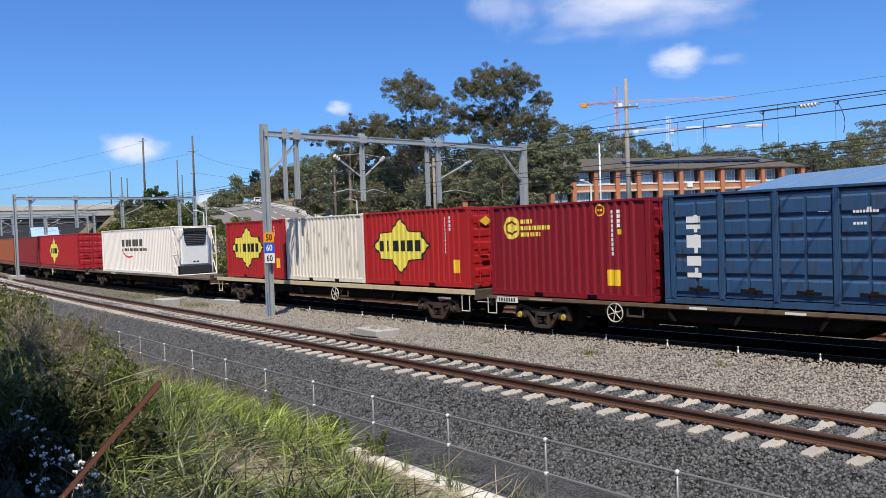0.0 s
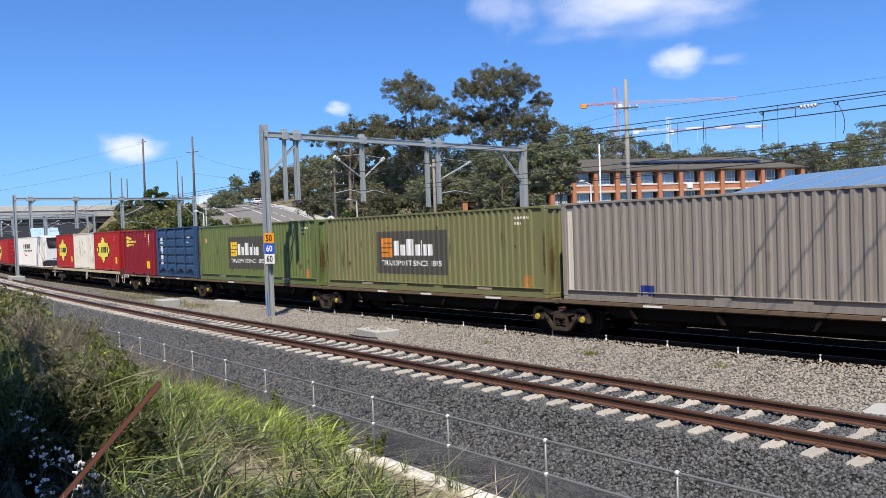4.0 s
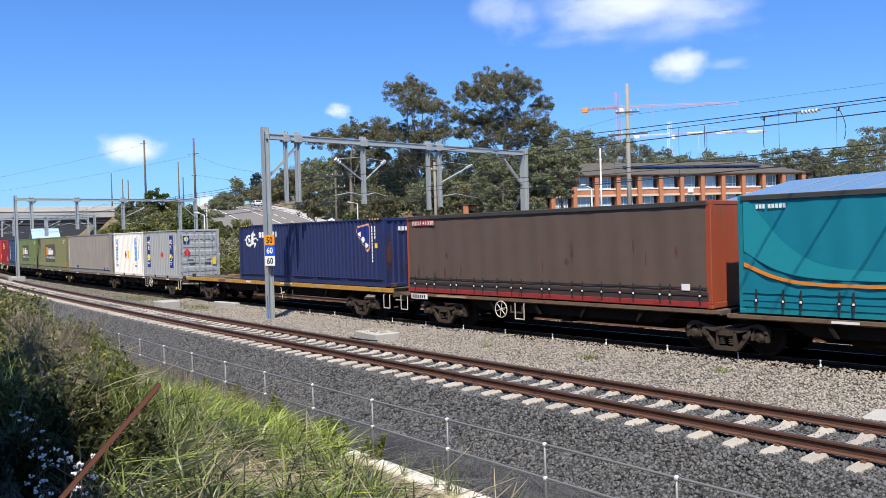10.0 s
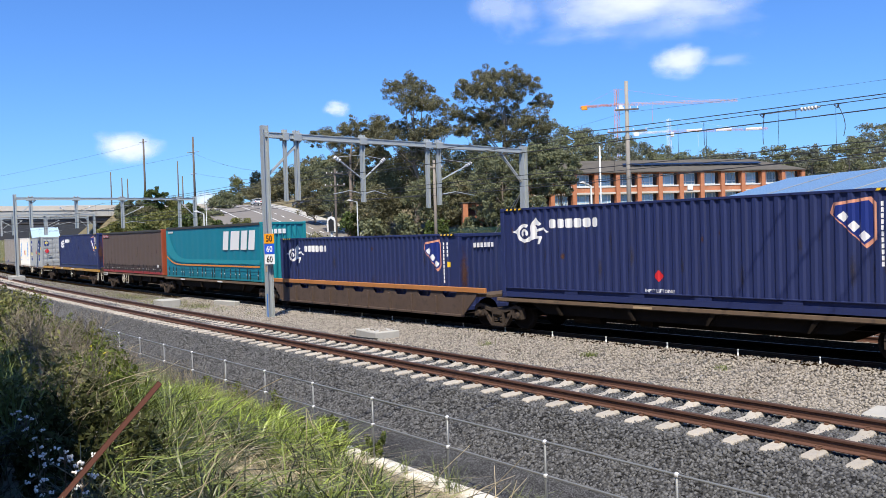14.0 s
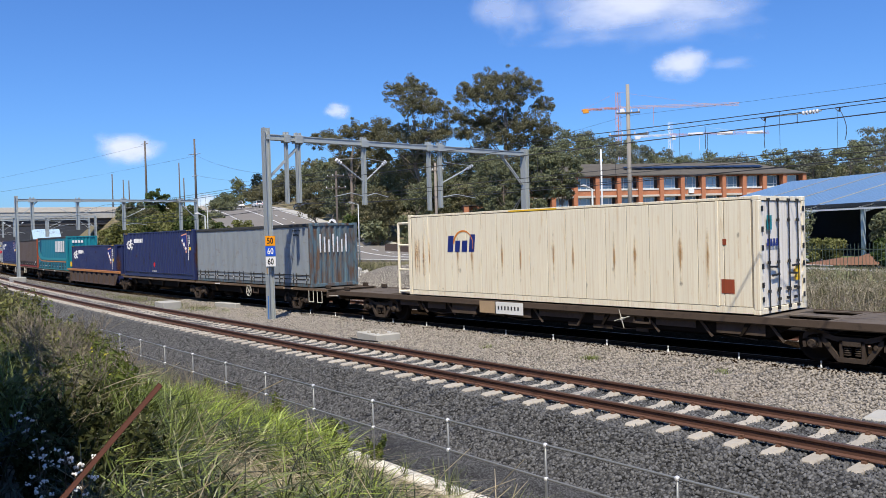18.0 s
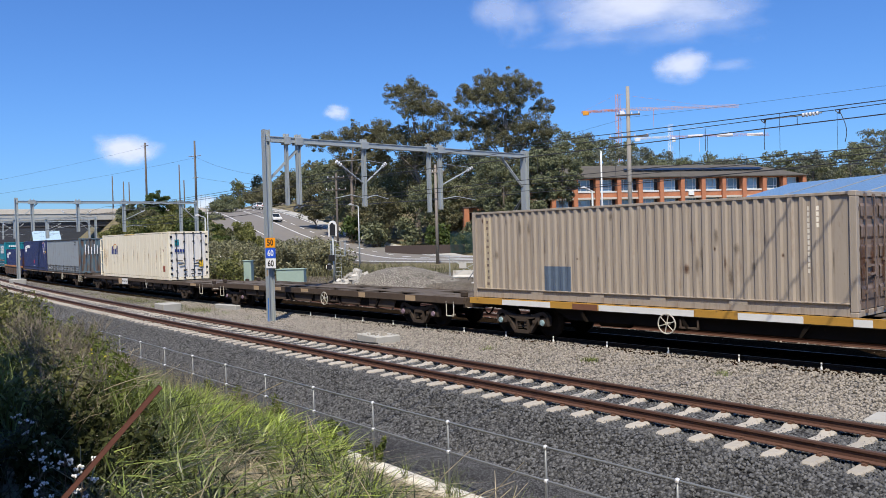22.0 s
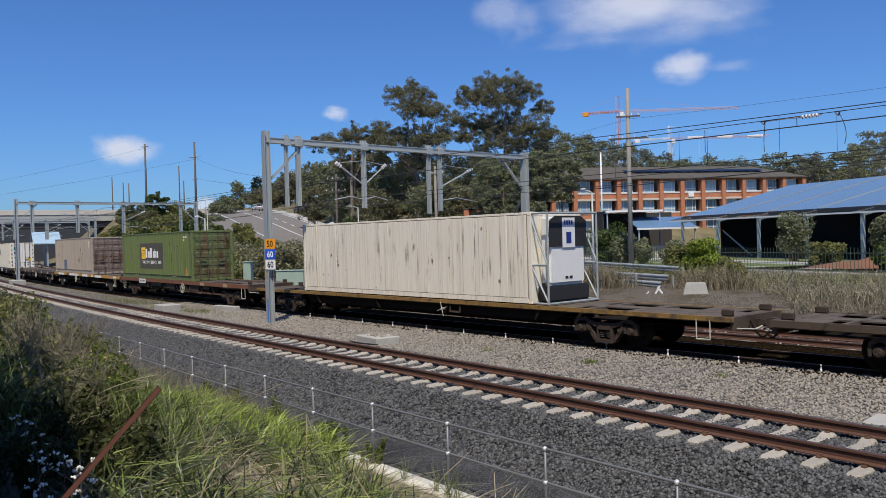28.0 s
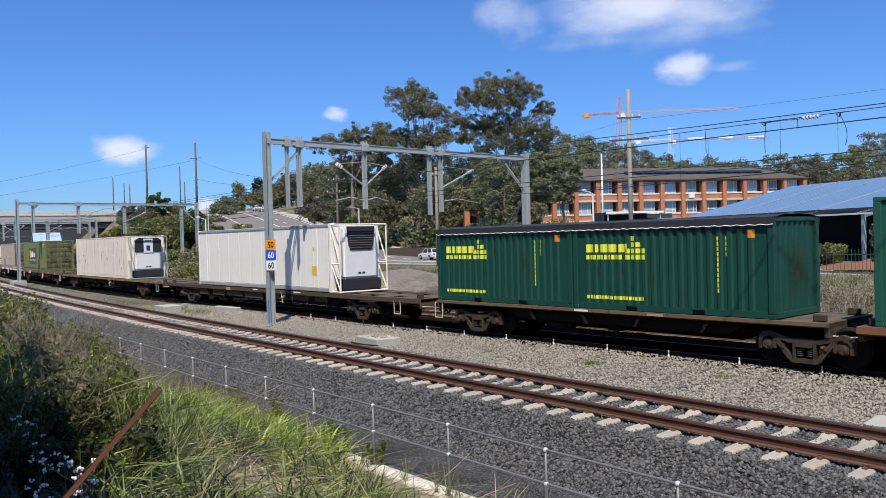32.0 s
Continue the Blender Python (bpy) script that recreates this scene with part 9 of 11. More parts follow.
for i in range(6):
    bm = bmesh.new()
    bar(bm, (7.6 + 6.4 * i, 1.32, EZ + 0.455), (7.6 + 6.4 * i, DS, RZ + 0.035), 0.28, 0.03)
    part("roof_seam", bm, material("weathered_seam", (0.3, 0.3, 0.28), rough=0.7, vary=0.4, scale=3) if i == 0 else bpy.data.materials["weathered_seam"], sh)
part("fascia", bbox(-0.2, LS, 1.22, 1.29, EZ + 0.15, EZ + 0.41, bevel=0.0), M_LOUVRE, sh)
part("shade_beam", bbox(-0.2, LS, -0.82, -0.7, EZ - 0.2, EZ - 0.06, bevel=0.0), M_WHITE, sh)
for j in range(7):
    bm = bmesh.new()
    bar(bm, (-0.2, -0.6 + 0.27 * j, EZ - 0.04 + 0.06 * j), (LS, -0.6 + 0.27 * j, EZ - 0.04 + 0.06 * j), 0.16, 0.03)
    part("louvre", bm, M_LOUVRE, sh)
for i in range(8):
    x = 1.2 + i * 6.35
    bm = bmesh.new()
    bar(bm, (x, -0.78, EZ - 0.12), (x, 1.25, EZ + 0.28), 0.1, 0.1)
    part("shade_bracket", bm, M_WHITE, sh)
for i in range(8):
    x = 1.2 + i * 6.35
    bm = bmesh.new()
    box(bm, x - 0.13, x + 0.13, 0.0, 0.26, 0, EZ - 0.1)
    part("post", bm, M_STEELPALE, sh)
    bm = bmesh.new()
    bar(bm, (x, 0.1, EZ - 0.3), (x, DS, RZ - 0.35), 0.15, 0.3)
    part("rafter", bm, M_STEELPALE, sh)
# back and inner walls near-black, giving the shed its shaded inside
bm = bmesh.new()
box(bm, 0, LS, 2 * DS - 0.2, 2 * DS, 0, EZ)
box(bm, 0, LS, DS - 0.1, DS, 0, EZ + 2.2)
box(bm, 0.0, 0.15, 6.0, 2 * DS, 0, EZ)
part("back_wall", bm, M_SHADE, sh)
bm = bmesh.new()
bar(bm, (4.5, 3, 2.9), (9.2, 3, 0.2), 0.12, 0.12)
part("stair_stringer", bm, M_STEELPALE, sh)
# floor takes the same near-black for the shade indoors
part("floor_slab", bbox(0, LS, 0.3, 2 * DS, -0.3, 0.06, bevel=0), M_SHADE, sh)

# ---- brick building ----
M_BRICK = material("orange_brick", (0.45, 0.18, 0.092), rough=0.9, vary=0.55, scale=0.7, fine=7, bump=0.3, dirt=(0.5, 0.33, 0.24), dirt_amount=0.25)
M_BAND = material("pale_concrete_band", (0.55, 0.5, 0.43), rough=0.85, vary=0.15)
M_TILE = material("brown_roof_tile", (0.095, 0.085, 0.07), rough=0.85, vary=0.6, scale=0.8, fine=8, bump=0.5)
# pale blue base colour stands in for sky reflected in the panes
M_GLASS = material("glass_sky_tint", (0.26, 0.38, 0.48), rough=0.08, vary=0.5, scale=0.35, bump=0.0, jitter=0.6)
M_FRAME = material("white_window_frame", (0.66, 0.66, 0.64), rough=0.5, vary=0.1)
# near-black for recesses and undersides, shade put into the colour
M_DARKIN = material("recess_shade", (0.05, 0.045, 0.045), rough=0.8, vary=0.2)
BT = math.degrees(math.atan2(0.849, 0.529))
bd = thing("brick_building", pose(-80.2, 91.2, 2.4, 0, 0, BT), "three-storey orange brick building with projecting piers", "building")
NB, BAY, FL = 13, 3.5, 3.05
LB = NB * BAY
# wall behind the windows is near-black in place of recess shade
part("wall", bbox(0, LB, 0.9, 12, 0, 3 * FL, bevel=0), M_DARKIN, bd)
me_pier = mesh_of("pier", bbox(-0.32, 0.32, -0.25, 0.9, 0, 3 * FL - 0.1, bevel=0.02), M_BRICK)
for i in range(NB + 1):
    part("pier", me_pier, None, bd, at=pose(i * BAY, 0, 0))
me_sp = mesh_of("spandrel", bbox(0.33, BAY - 0.33, 0.2, 0.5, 0, 0.72, bevel=0.0), M_BRICK)
me_sill = mesh_of("window_sill", bbox(0.34, BAY - 0.34, 0.12, 0.5, 0.722, 0.95, bevel=0.01), M_FRAME)
me_bd = mesh_of("floor_band", bbox(0.33, BAY - 0.33, 0.0, 0.9, -0.3, -0.004, bevel=0.01), M_BAND)
me_bt = mesh_of("top_band", bbox(0.33, BAY - 0.33, 0.1, 0.9, -0.25, -0.15, bevel=0.01), M_BRICK)
bm = bmesh.new()
ro, ri = [(0.36, 0.95), (2.57, 0.95), (2.57, 2.74), (0.36, 2.74)], [(0.43, 1.03), (2.5, 1.03), (2.5, 2.66), (0.43, 2.66)]
vv = [[bm.verts.new((x, y, z)) for x, z in rr] for y in (0.62, 0.7) for rr in (ro, ri)]
for i in range(4):
    j = (i + 1) % 4
    for a, b in ((0, 1), (1, 3), (3, 2), (2, 0)):
        bm.faces.new((vv[a][i], vv[a][j], vv[b][j], vv[b][i]))
bmesh.ops.recalc_face_normals(bm, faces=bm.faces)
me_fr = mesh_of("window_frame", bm, M_FRAME)
me_mull = mesh_of("mullion", bbox(-0.035, 0.035, 0.625, 0.695, 1.03, 2.66, bevel=0), M_FRAME)
me_trans = mesh_of("transom", bbox(0.43, 2.5, 0.63, 0.69, 1.38, 1.46, bevel=0), M_FRAME)
bm = bmesh.new()
box(bm, 0.36, 2.57, 0.67, 0.69, 0.98, 2.7)
me_gl = mesh_of("pane", bm, M_GLASS)
for i in range(NB):
    for k in range(3):
        at = pose(i * BAY, 0, k * FL)
        part("spandrel", me_sp, None, bd, at=at)
        part("window_sill", me_sill, None, bd, at=at)
        part("floor_band" if k < 2 else "top_band", me_bd if k < 2 else me_bt, None, bd, at=pose(i * BAY, 0, (k + 1) * FL))
        w = part("window", me_fr, None, bd, at=at)
        part("pane", me_gl, None, w)
        part("mullion", me_mull, None, w, at=pose(1.05, 0, 0))
        part("mullion", me_mull, None, w, at=pose(2.02, 0, 0))
        part("transom", me_trans, None, w)
bm = bmesh.new()
v = [bm.verts.new(c_) for c_ in ((-0.5, -0.4, 3 * FL), (LB + 0.5, -0.4, 3 * FL), (LB + 0.9, 13.2, 3 * FL), (-0.9, 13.2, 3 * FL), (6, 6.2, 3 * FL + 2.3), (LB - 6, 6.2, 3 * FL + 2.3))]
for f in ((0, 1, 5, 4), (1, 2, 5), (2, 3, 4, 5), (3, 0, 4), (3, 2, 1, 0)):
    bm.faces.new([v[i] for i in f])
rf = part("roof", bm, M_TILE, bd)
part("fascia", bbox(-0.5, LB + 0.5, -0.45, -0.38, 3 * FL - 0.14, 3 * FL + 0.02, bevel=0), M_TILE, bd)
for i in range(14):
    bm = bbox(0, 1.6, 0, 1.0, 0, 0.05, bevel=0)
    part("solar_panel", bm, material("solar_blue", (0.012, 0.018, 0.035), rough=0.2) if i == 0 else bpy.data.materials["solar_blue"], bd, at=pose(16 + i * 1.7, 2.2, 3 * FL + 1.2, 18.5, 0, 0))
for i, k in ((5, 1), (9, 1), (7, 2)):
    part("air_conditioner", bbox(i * BAY + 1.0, i * BAY + 1.9, -0.15, 0.24, k * FL + 0.1, k * FL + 0.8, bevel=0.02), M_WHITE, bd)

# entry porch before it
po = thing("entry_porch", pose(-57.0, 83.0, 1.2, 0, 0, 57), "entry porch with white-edged flat roofs and blue rails", "porch")
part("roof_panel", bbox(-4.0, 3.0, -2.4, 2.4, 4.5, 4.65, bevel=0), M_SHADE, po)
part("fascia", bbox(-4.1, 3.1, -2.5, -2.42, 4.46, 4.7, bevel=0), M_WHITE, po)
# dark back and side walls stand in for shade inside the porch
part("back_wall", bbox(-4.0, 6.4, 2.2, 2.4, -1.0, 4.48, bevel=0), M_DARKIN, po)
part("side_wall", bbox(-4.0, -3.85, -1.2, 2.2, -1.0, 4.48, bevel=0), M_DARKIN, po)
bm = bmesh.new()
prism(bm, [(-4.5, 2.45), (-0.6, 3.75), (-0.6, 3.85), (-4.5, 2.55)], 0, 7.4)
bmesh.ops.rotate(bm, verts=bm.verts, cent=(0, 0, 0), matrix=Matrix.Rotation(radians(90), 3, "Z"))
bmesh.ops.scale(bm, vec=(-1, 1, 1), verts=bm.verts)
bmesh.ops.translate(bm, verts=bm.verts, vec=(-1.0, 0, 0))
bmesh.ops.recalc_face_normals(bm, faces=bm.faces)
part("roof_panel", bm, M_ROOFBLUE, po)
part("fascia", bbox(-1.1, 6.5, -4.68, -4.52, 2.32, 2.52, bevel=0), M_WHITE, po)
for x, y in ((-3.8, -2.2), (-1, -2.2), (2.8, -2.2), (-0.8, -4.4), (6.2, -4.4)):
    bm = bmesh.new()
    box(bm, x - 0.07, x + 0.07, y - 0.07, y + 0.07, -1.0, 4.48 if y > -3 else 2.4)
    part("post", bm, M_STEELPALE, po)
M_RAILBLUE = material("blue_rail_paint", (0.05, 0.12, 0.4), rough=0.4)
bm = bmesh.new()
for k in range(9):
    tube(bm, (-6 + 0.6 * k, -3.0, 0.4), (-6 + 0.6 * k, -3.0, 1.3), 0.03, n=5)
for z in (0.5, 1.3):
    tube(bm, (-6, -3.0, z), (-1.2, -3.0, z), 0.03, n=5)
    tube(bm, (-1.2, -3.0, z), (1.5, -3.0, z - 1.3), 0.03, n=5)
part("handrail", bm, M_RAILBLUE, po)
thing("terrace_wall", pose(-60.7, 78.2, 0.3, 0, 0, 38), "cream rendered terrace wall before the brick building", "wall", data=mesh_of("terrace_wall", bbox(-1.9, 1.9, 0, 0.3, 0, 3.1, bevel=0.02), M_BAND))
part("landing", bbox(-6.2, 3, -3.1, 2.4, -1.0, 0.4, bevel=0), M_BAND, po)

# low brick house under the big trees
bh = thing("brick_house", pose(-85.0, 90.0, 2.1, 0, 0, BT - 6), "orange brick house front under tall trees", "house")
for x0, x1 in ((-6.0, -5.2), (-3.9, -3.0), (-1.6, -0.7), (0.7, 1.6), (2.8, 3.4)):
    part("pier", bbox(x0, x1, 0, 1.2, 0, 5.4, bevel=0), M_BRICK, bh)
part("wall", bbox(-6.0, 3.4, 1.25, 5, 0, 5.3, bevel=0), M_BRICK, bh)
for z0, z1 in ((0, 0.9), (2.3, 3.3), (4.7, 5.3)):
    part("spandrel", bbox(-5.9, 3.3, 0.5, 1.2, z0, z1, bevel=0), M_BRICK, bh)
for x in (-5.2, -3.0, -0.7):
    for z in (0.9, 3.3):
        w = part("window", bbox(x, x + 1.3, 1.15, 1.22, z, z + 1.4, bevel=0), M_FRAME, bh)
        # pane coloured as a shaded opening
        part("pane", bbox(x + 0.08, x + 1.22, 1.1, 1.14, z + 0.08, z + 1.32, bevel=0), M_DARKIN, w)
part("roof", bbox(-6.1, 3.5, -0.1, 6, 5.4, 5.55, bevel=0), M_TILE, bh)
wl = thing("garden_wall", pose(-87, 77.5, 1.2, 0, 0, 15), "low dark garden wall beyond the road", "wall", data=mesh_of("garden_wall", bbox(-9, 5, 0, 0.3, -0.5, 0.8, bevel=0.02), material("red_brown_wall", (0.07, 0.05, 0.042), rough=0.9, vary=0.3)))


# ---- road bridge over the line ----
br = thing("road_bridge", on_track(182, -8, 0), "long pale concrete road bridge over the tracks", "bridge")
part("deck", bbox(-5, 5, -45, 40, 8.6, 9.9, bevel=0.05), M_CONC, br)
for s in (-1, 1):
    part("parapet", bbox(s * 5 - 0.15, s * 5 + 0.15, -45, 40, 9.9, 10.9, bevel=0.02), M_BAND, br)
# girders near-black too, for the shade under the deck
for x in (-4.2, -2.1, 0, 2.1, 4.2):
    part("girder", bbox(x - 0.25, x + 0.25, -45, 40, 7.3, 8.6, bevel=0), M_DARKIN, br)
for y in (-40, -24, -12, 14, 28):
    part("pier", bbox(-4, 4, y - 0.6, y + 0.6, -1, 8.6, bevel=0.05), M_CONC, br)
for y in (-45, 40):
    part("abutment", bbox(-6, 6, y - 2, y + 2, -1, 8.6, bevel=0.05), M_CONC, br)
# made-up wall, near-black, to give the darkness under the bridge
rw = thing("retaining_wall", on_track(236, -8, 0), "long dark wall added behind the road bridge", "wall", data=mesh_of("retaining_wall", bbox(-0.5, 0.5, -70, 60, -1, 9.6, bevel=0), M_SHADE))
st = thing("station_awning", on_track(170, -9.5, 0), "pale blue glazed awning below the bridge", "awning")
bm = bmesh.new()
prism(bm, [(-6, 4.6), (0, 6.4), (6, 4.2), (6, 4.0), (0, 6.2), (-6, 4.4)], -2.4, 2.4)
bmesh.ops.recalc_face_normals(bm, faces=bm.faces)
part("roof_panel", bm, material("pale_glazing", (0.4, 0.55, 0.66), rough=0.3, vary=0.15), st)
for x in (-5, 0, 5):
    part("post", bbox(x - 0.15, x + 0.15, -0.15, 0.15, -0.3, 4.4 if x else 6.2, bevel=0), M_GALV, st)

# ---- tower cranes ----
M_CRANEOR = material("orange_crane_paint", (0.62, 0.23, 0.1), rough=0.6, vary=0.1)
M_CRANERED = material("faded_red_crane_paint", (0.55, 0.3, 0.32), rough=0.7, vary=0.15)
M_CRANEWH = material("white_crane_paint", (0.78, 0.78, 0.78), rough=0.6, vary=0.1)


def crane(x, y, ztop, zjib, jib, counter, turn, mat, pale, tip, label):
    c = thing("tower_crane", pose(x, y, 10, 0, 0, turn), label, "crane", "tower cranes")

    def lattice(a, b, w, n, r=0.085):
        bm = bmesh.new()
        a, b = Vector(a), Vector(b)
        d = (b - a).normalized()
        s = d.orthogonal().normalized() * w / 2
        q = d.cross(s)
        cs = (s + q, s - q, -s - q, -s + q)
        for o in cs:
            tube(bm, a + o, b + o, r, n=4, caps=False)
        for i in range(n):
            p0, p1 = a.lerp(b, i / n), a.lerp(b, (i + 1) / n)
            for k in range(4):
                tube(bm, p0 + cs[k], p1 + cs[(k + 1) % 4], r * 0.6, n=4, caps=False)
        return bm

    z0 = 10
    part("mast", lattice((0, 0, -10), (0, 0, zjib - z0), 1.5, 26), mat, c)
    part("tower_head", lattice((0, 0, zjib - z0), (0, 0, ztop - z0), 1.3, 4), mat, c)
    part("jib", lattice((0, 0, zjib - z0), (jib, 0, zjib - z0 - 1.6), 0.85, 34, 0.06), pale, c)
    part("counter_jib", lattice((0, 0, zjib - z0), (-counter, 0, zjib - z0), 0.7, 10), mat, c)
    part("counterweight", bbox(-counter + 0.6, -counter + 3.0, -0.7, 0.7, zjib - z0 - 1.3, zjib - z0 + 0.3, bevel=0.1), tip, c)
    bm = bmesh.new()
    for x1 in (jib * 0.75, -counter + 1):
        tube(bm, (0, 0, ztop - z0), (x1, 0, zjib - z0 - (0.9 if x1 > 0 else -0.4)), 0.03, n=4)
    tube(bm, (jib * 0.3, 0, zjib - z0 - 0.5), (jib * 0.3, 0, zjib - z0 - 8), 0.08, n=4)
    part("tie_rod", bm, mat, c)
    part("cab", bbox(0.8, 2.4, -1.2, 0.4, zjib - z0 - 2.6, zjib - z0 - 0.6, bevel=0.1), M_CRANEWH, c)
    return c


crane(-195.8, 278.0, 60.0, 53.5, 47.0, 15.0, 32, M_CRANEOR, material("faded_orange_paint", (0.66, 0.4, 0.31), rough=0.7, vary=0.15), material("bright_orange_block", (0.75, 0.3, 0.02), rough=0.6), "orange lattice tower crane beyond the trees")
c = crane(-210.2, 340.3, 54.0, 48.0, 44.0, 17.0, 30, M_CRANEWH, M_CRANERED, M_CRANEWH, "white and red lattice tower crane beyond the trees")
for i in range(3):
    x0 = 8.0 + 13.2 * i
    part("jib_panel", bbox(x0, x0 + 7.0, -0.5, 0.5, 37.35 - x0 / 27, 38.6 - x0 / 27, bevel=0.05), M_CRANEWH, c)


# ---- plants ----
def bearing(aim):
    """Angle left of north of a line of sight; 784 is straight ahead, larger lies to the east."""
    return radians(47.66) - math.atan((aim - 784) / 1418)


def leaf_mat(name, color, vary=0.3, island=0.45, trans=0.25, rough=0.55, spec=0.3):
    return material(name, color, rough=rough, vary=vary, scale=0.5, fine=6, bump=0, island=island, trans=trans, spec=spec)


M_GUM = leaf_mat("gum_leaves", (0.16, 0.152, 0.082), island=0.35)
# greyer leaves for the distant wood, haze put into their colour
M_GUMFAR = leaf_mat("hazy_gum_leaves", (0.165, 0.175, 0.125), island=0.35)
M_GUMDARK = leaf_mat("dark_gum_leaves", (0.165, 0.178, 0.095), trans=0.2, island=0.3)
M_BUSH = leaf_mat("bush_leaves", (0.07, 0.10, 0.025))
M_BUSHBRIGHT = leaf_mat("bright_bush_leaves", (0.2, 0.26, 0.035), island=0.55)
M_BUSHYELLOW = leaf_mat("yellowing_leaves", (0.165, 0.17, 0.052))
M_CYPRESS = leaf_mat("cypress_leaves", (0.02, 0.032, 0.015))
M_WEEDDRY = leaf_mat("dry_weed_leaves", (0.16, 0.155, 0.075), island=0.6)
M_WEEDPALE = leaf_mat("pale_slope_weeds", (0.235, 0.225, 0.125), island=0.6)
M_SHRUBLEAF = leaf_mat("shrub_leaves", (0.125, 0.155, 0.035), island=0.55, spec=0.15)
# darker copy of the shrub leaves, the bank corner's shade in its colour
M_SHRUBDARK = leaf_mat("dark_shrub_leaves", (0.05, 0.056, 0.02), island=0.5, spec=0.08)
M_BARK = material("gum_bark", (0.23, 0.19, 0.155), rough=0.9, vary=0.35, scale=1.2, fine=12, bump=0.3, stretch=(2, 2, 0.5))
M_STEM = material("shrub_stem", (0.12, 0.09, 0.06), rough=0.9, vary=0.3)
M_GRASSGREEN = leaf_mat("long_grass", (0.155, 0.19, 0.048), island=0.8, trans=0.2, rough=0.4, spec=0.5)
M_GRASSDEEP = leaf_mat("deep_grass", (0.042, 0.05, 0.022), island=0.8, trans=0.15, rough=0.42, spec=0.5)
M_GRASSLUSH = leaf_mat("lush_grass", (0.265, 0.33, 0.055), island=0.65, trans=0.2, rough=0.4, spec=0.5)
M_STRAW = leaf_mat("straw_grass", (0.42, 0.36, 0.24), island=0.45, trans=0.2)
M_REED = leaf_mat("dry_reeds", (0.27, 0.225, 0.145), island=0.5, trans=0.2)
M_STRAWGREY = leaf_mat("grey_straw", (0.33, 0.29, 0.21), island=0.5, trans=0.2)
M_PETAL = material("white_petals", (0.82, 0.8, 0.78), rough=0.6, vary=0.1, bump=0)
M_YELLOWFL = material("yellow_petals", (0.62, 0.55, 0.04), rough=0.6, vary=0.15, bump=0)


def leaf_quads(rng, centres, radii, n, size, flat=0.65, shell=0.35, droop=0.0, slim=0.55, puff=0.0):
    """n leaf sprays spread over clumps, as pointed quads, turned at random or, with puff, facing out of their clump."""
    k = rng.integers(0, len(centres), n)
    v = rng.normal(size=(n, 3))
    v /= np.linalg.norm(v, axis=1, keepdims=True)
    r = (shell + (1 - shell) * rng.random(n)) ** 0.5
    p = centres[k] + v * (radii[k] * r)[:, None] * np.array([1, 1, flat])
    w = v * puff + rng.normal(size=(n, 3)) * 0.6
    a = np.cross(w, rng.normal(size=(n, 3)))
    a[:, 2] -= droop * np.linalg.norm(a, axis=1)
    a /= np.linalg.norm(a, axis=1, keepdims=True)
    b = np.cross(a, w)
    b /= np.linalg.norm(b, axis=1, keepdims=True)
    s = (size * rng.uniform(0.6, 1.4, n))[:, None]
    q = np.stack([p - a * s, p + b * s * slim, p + a * s, p - b * s * slim], 1)
    return q.reshape(-1, 3), np.arange(4 * n).reshape(-1, 4)


def limb_path(rng, a, b, n=4, wob=0.08):
    a, b = np.array(a), np.array(b)
    L = np.linalg.norm(b - a)
    return [a + (b - a) * i / n + (rng.normal(size=3) * wob * L / n if 0 < i < n else 0) for i in range(n + 1)]


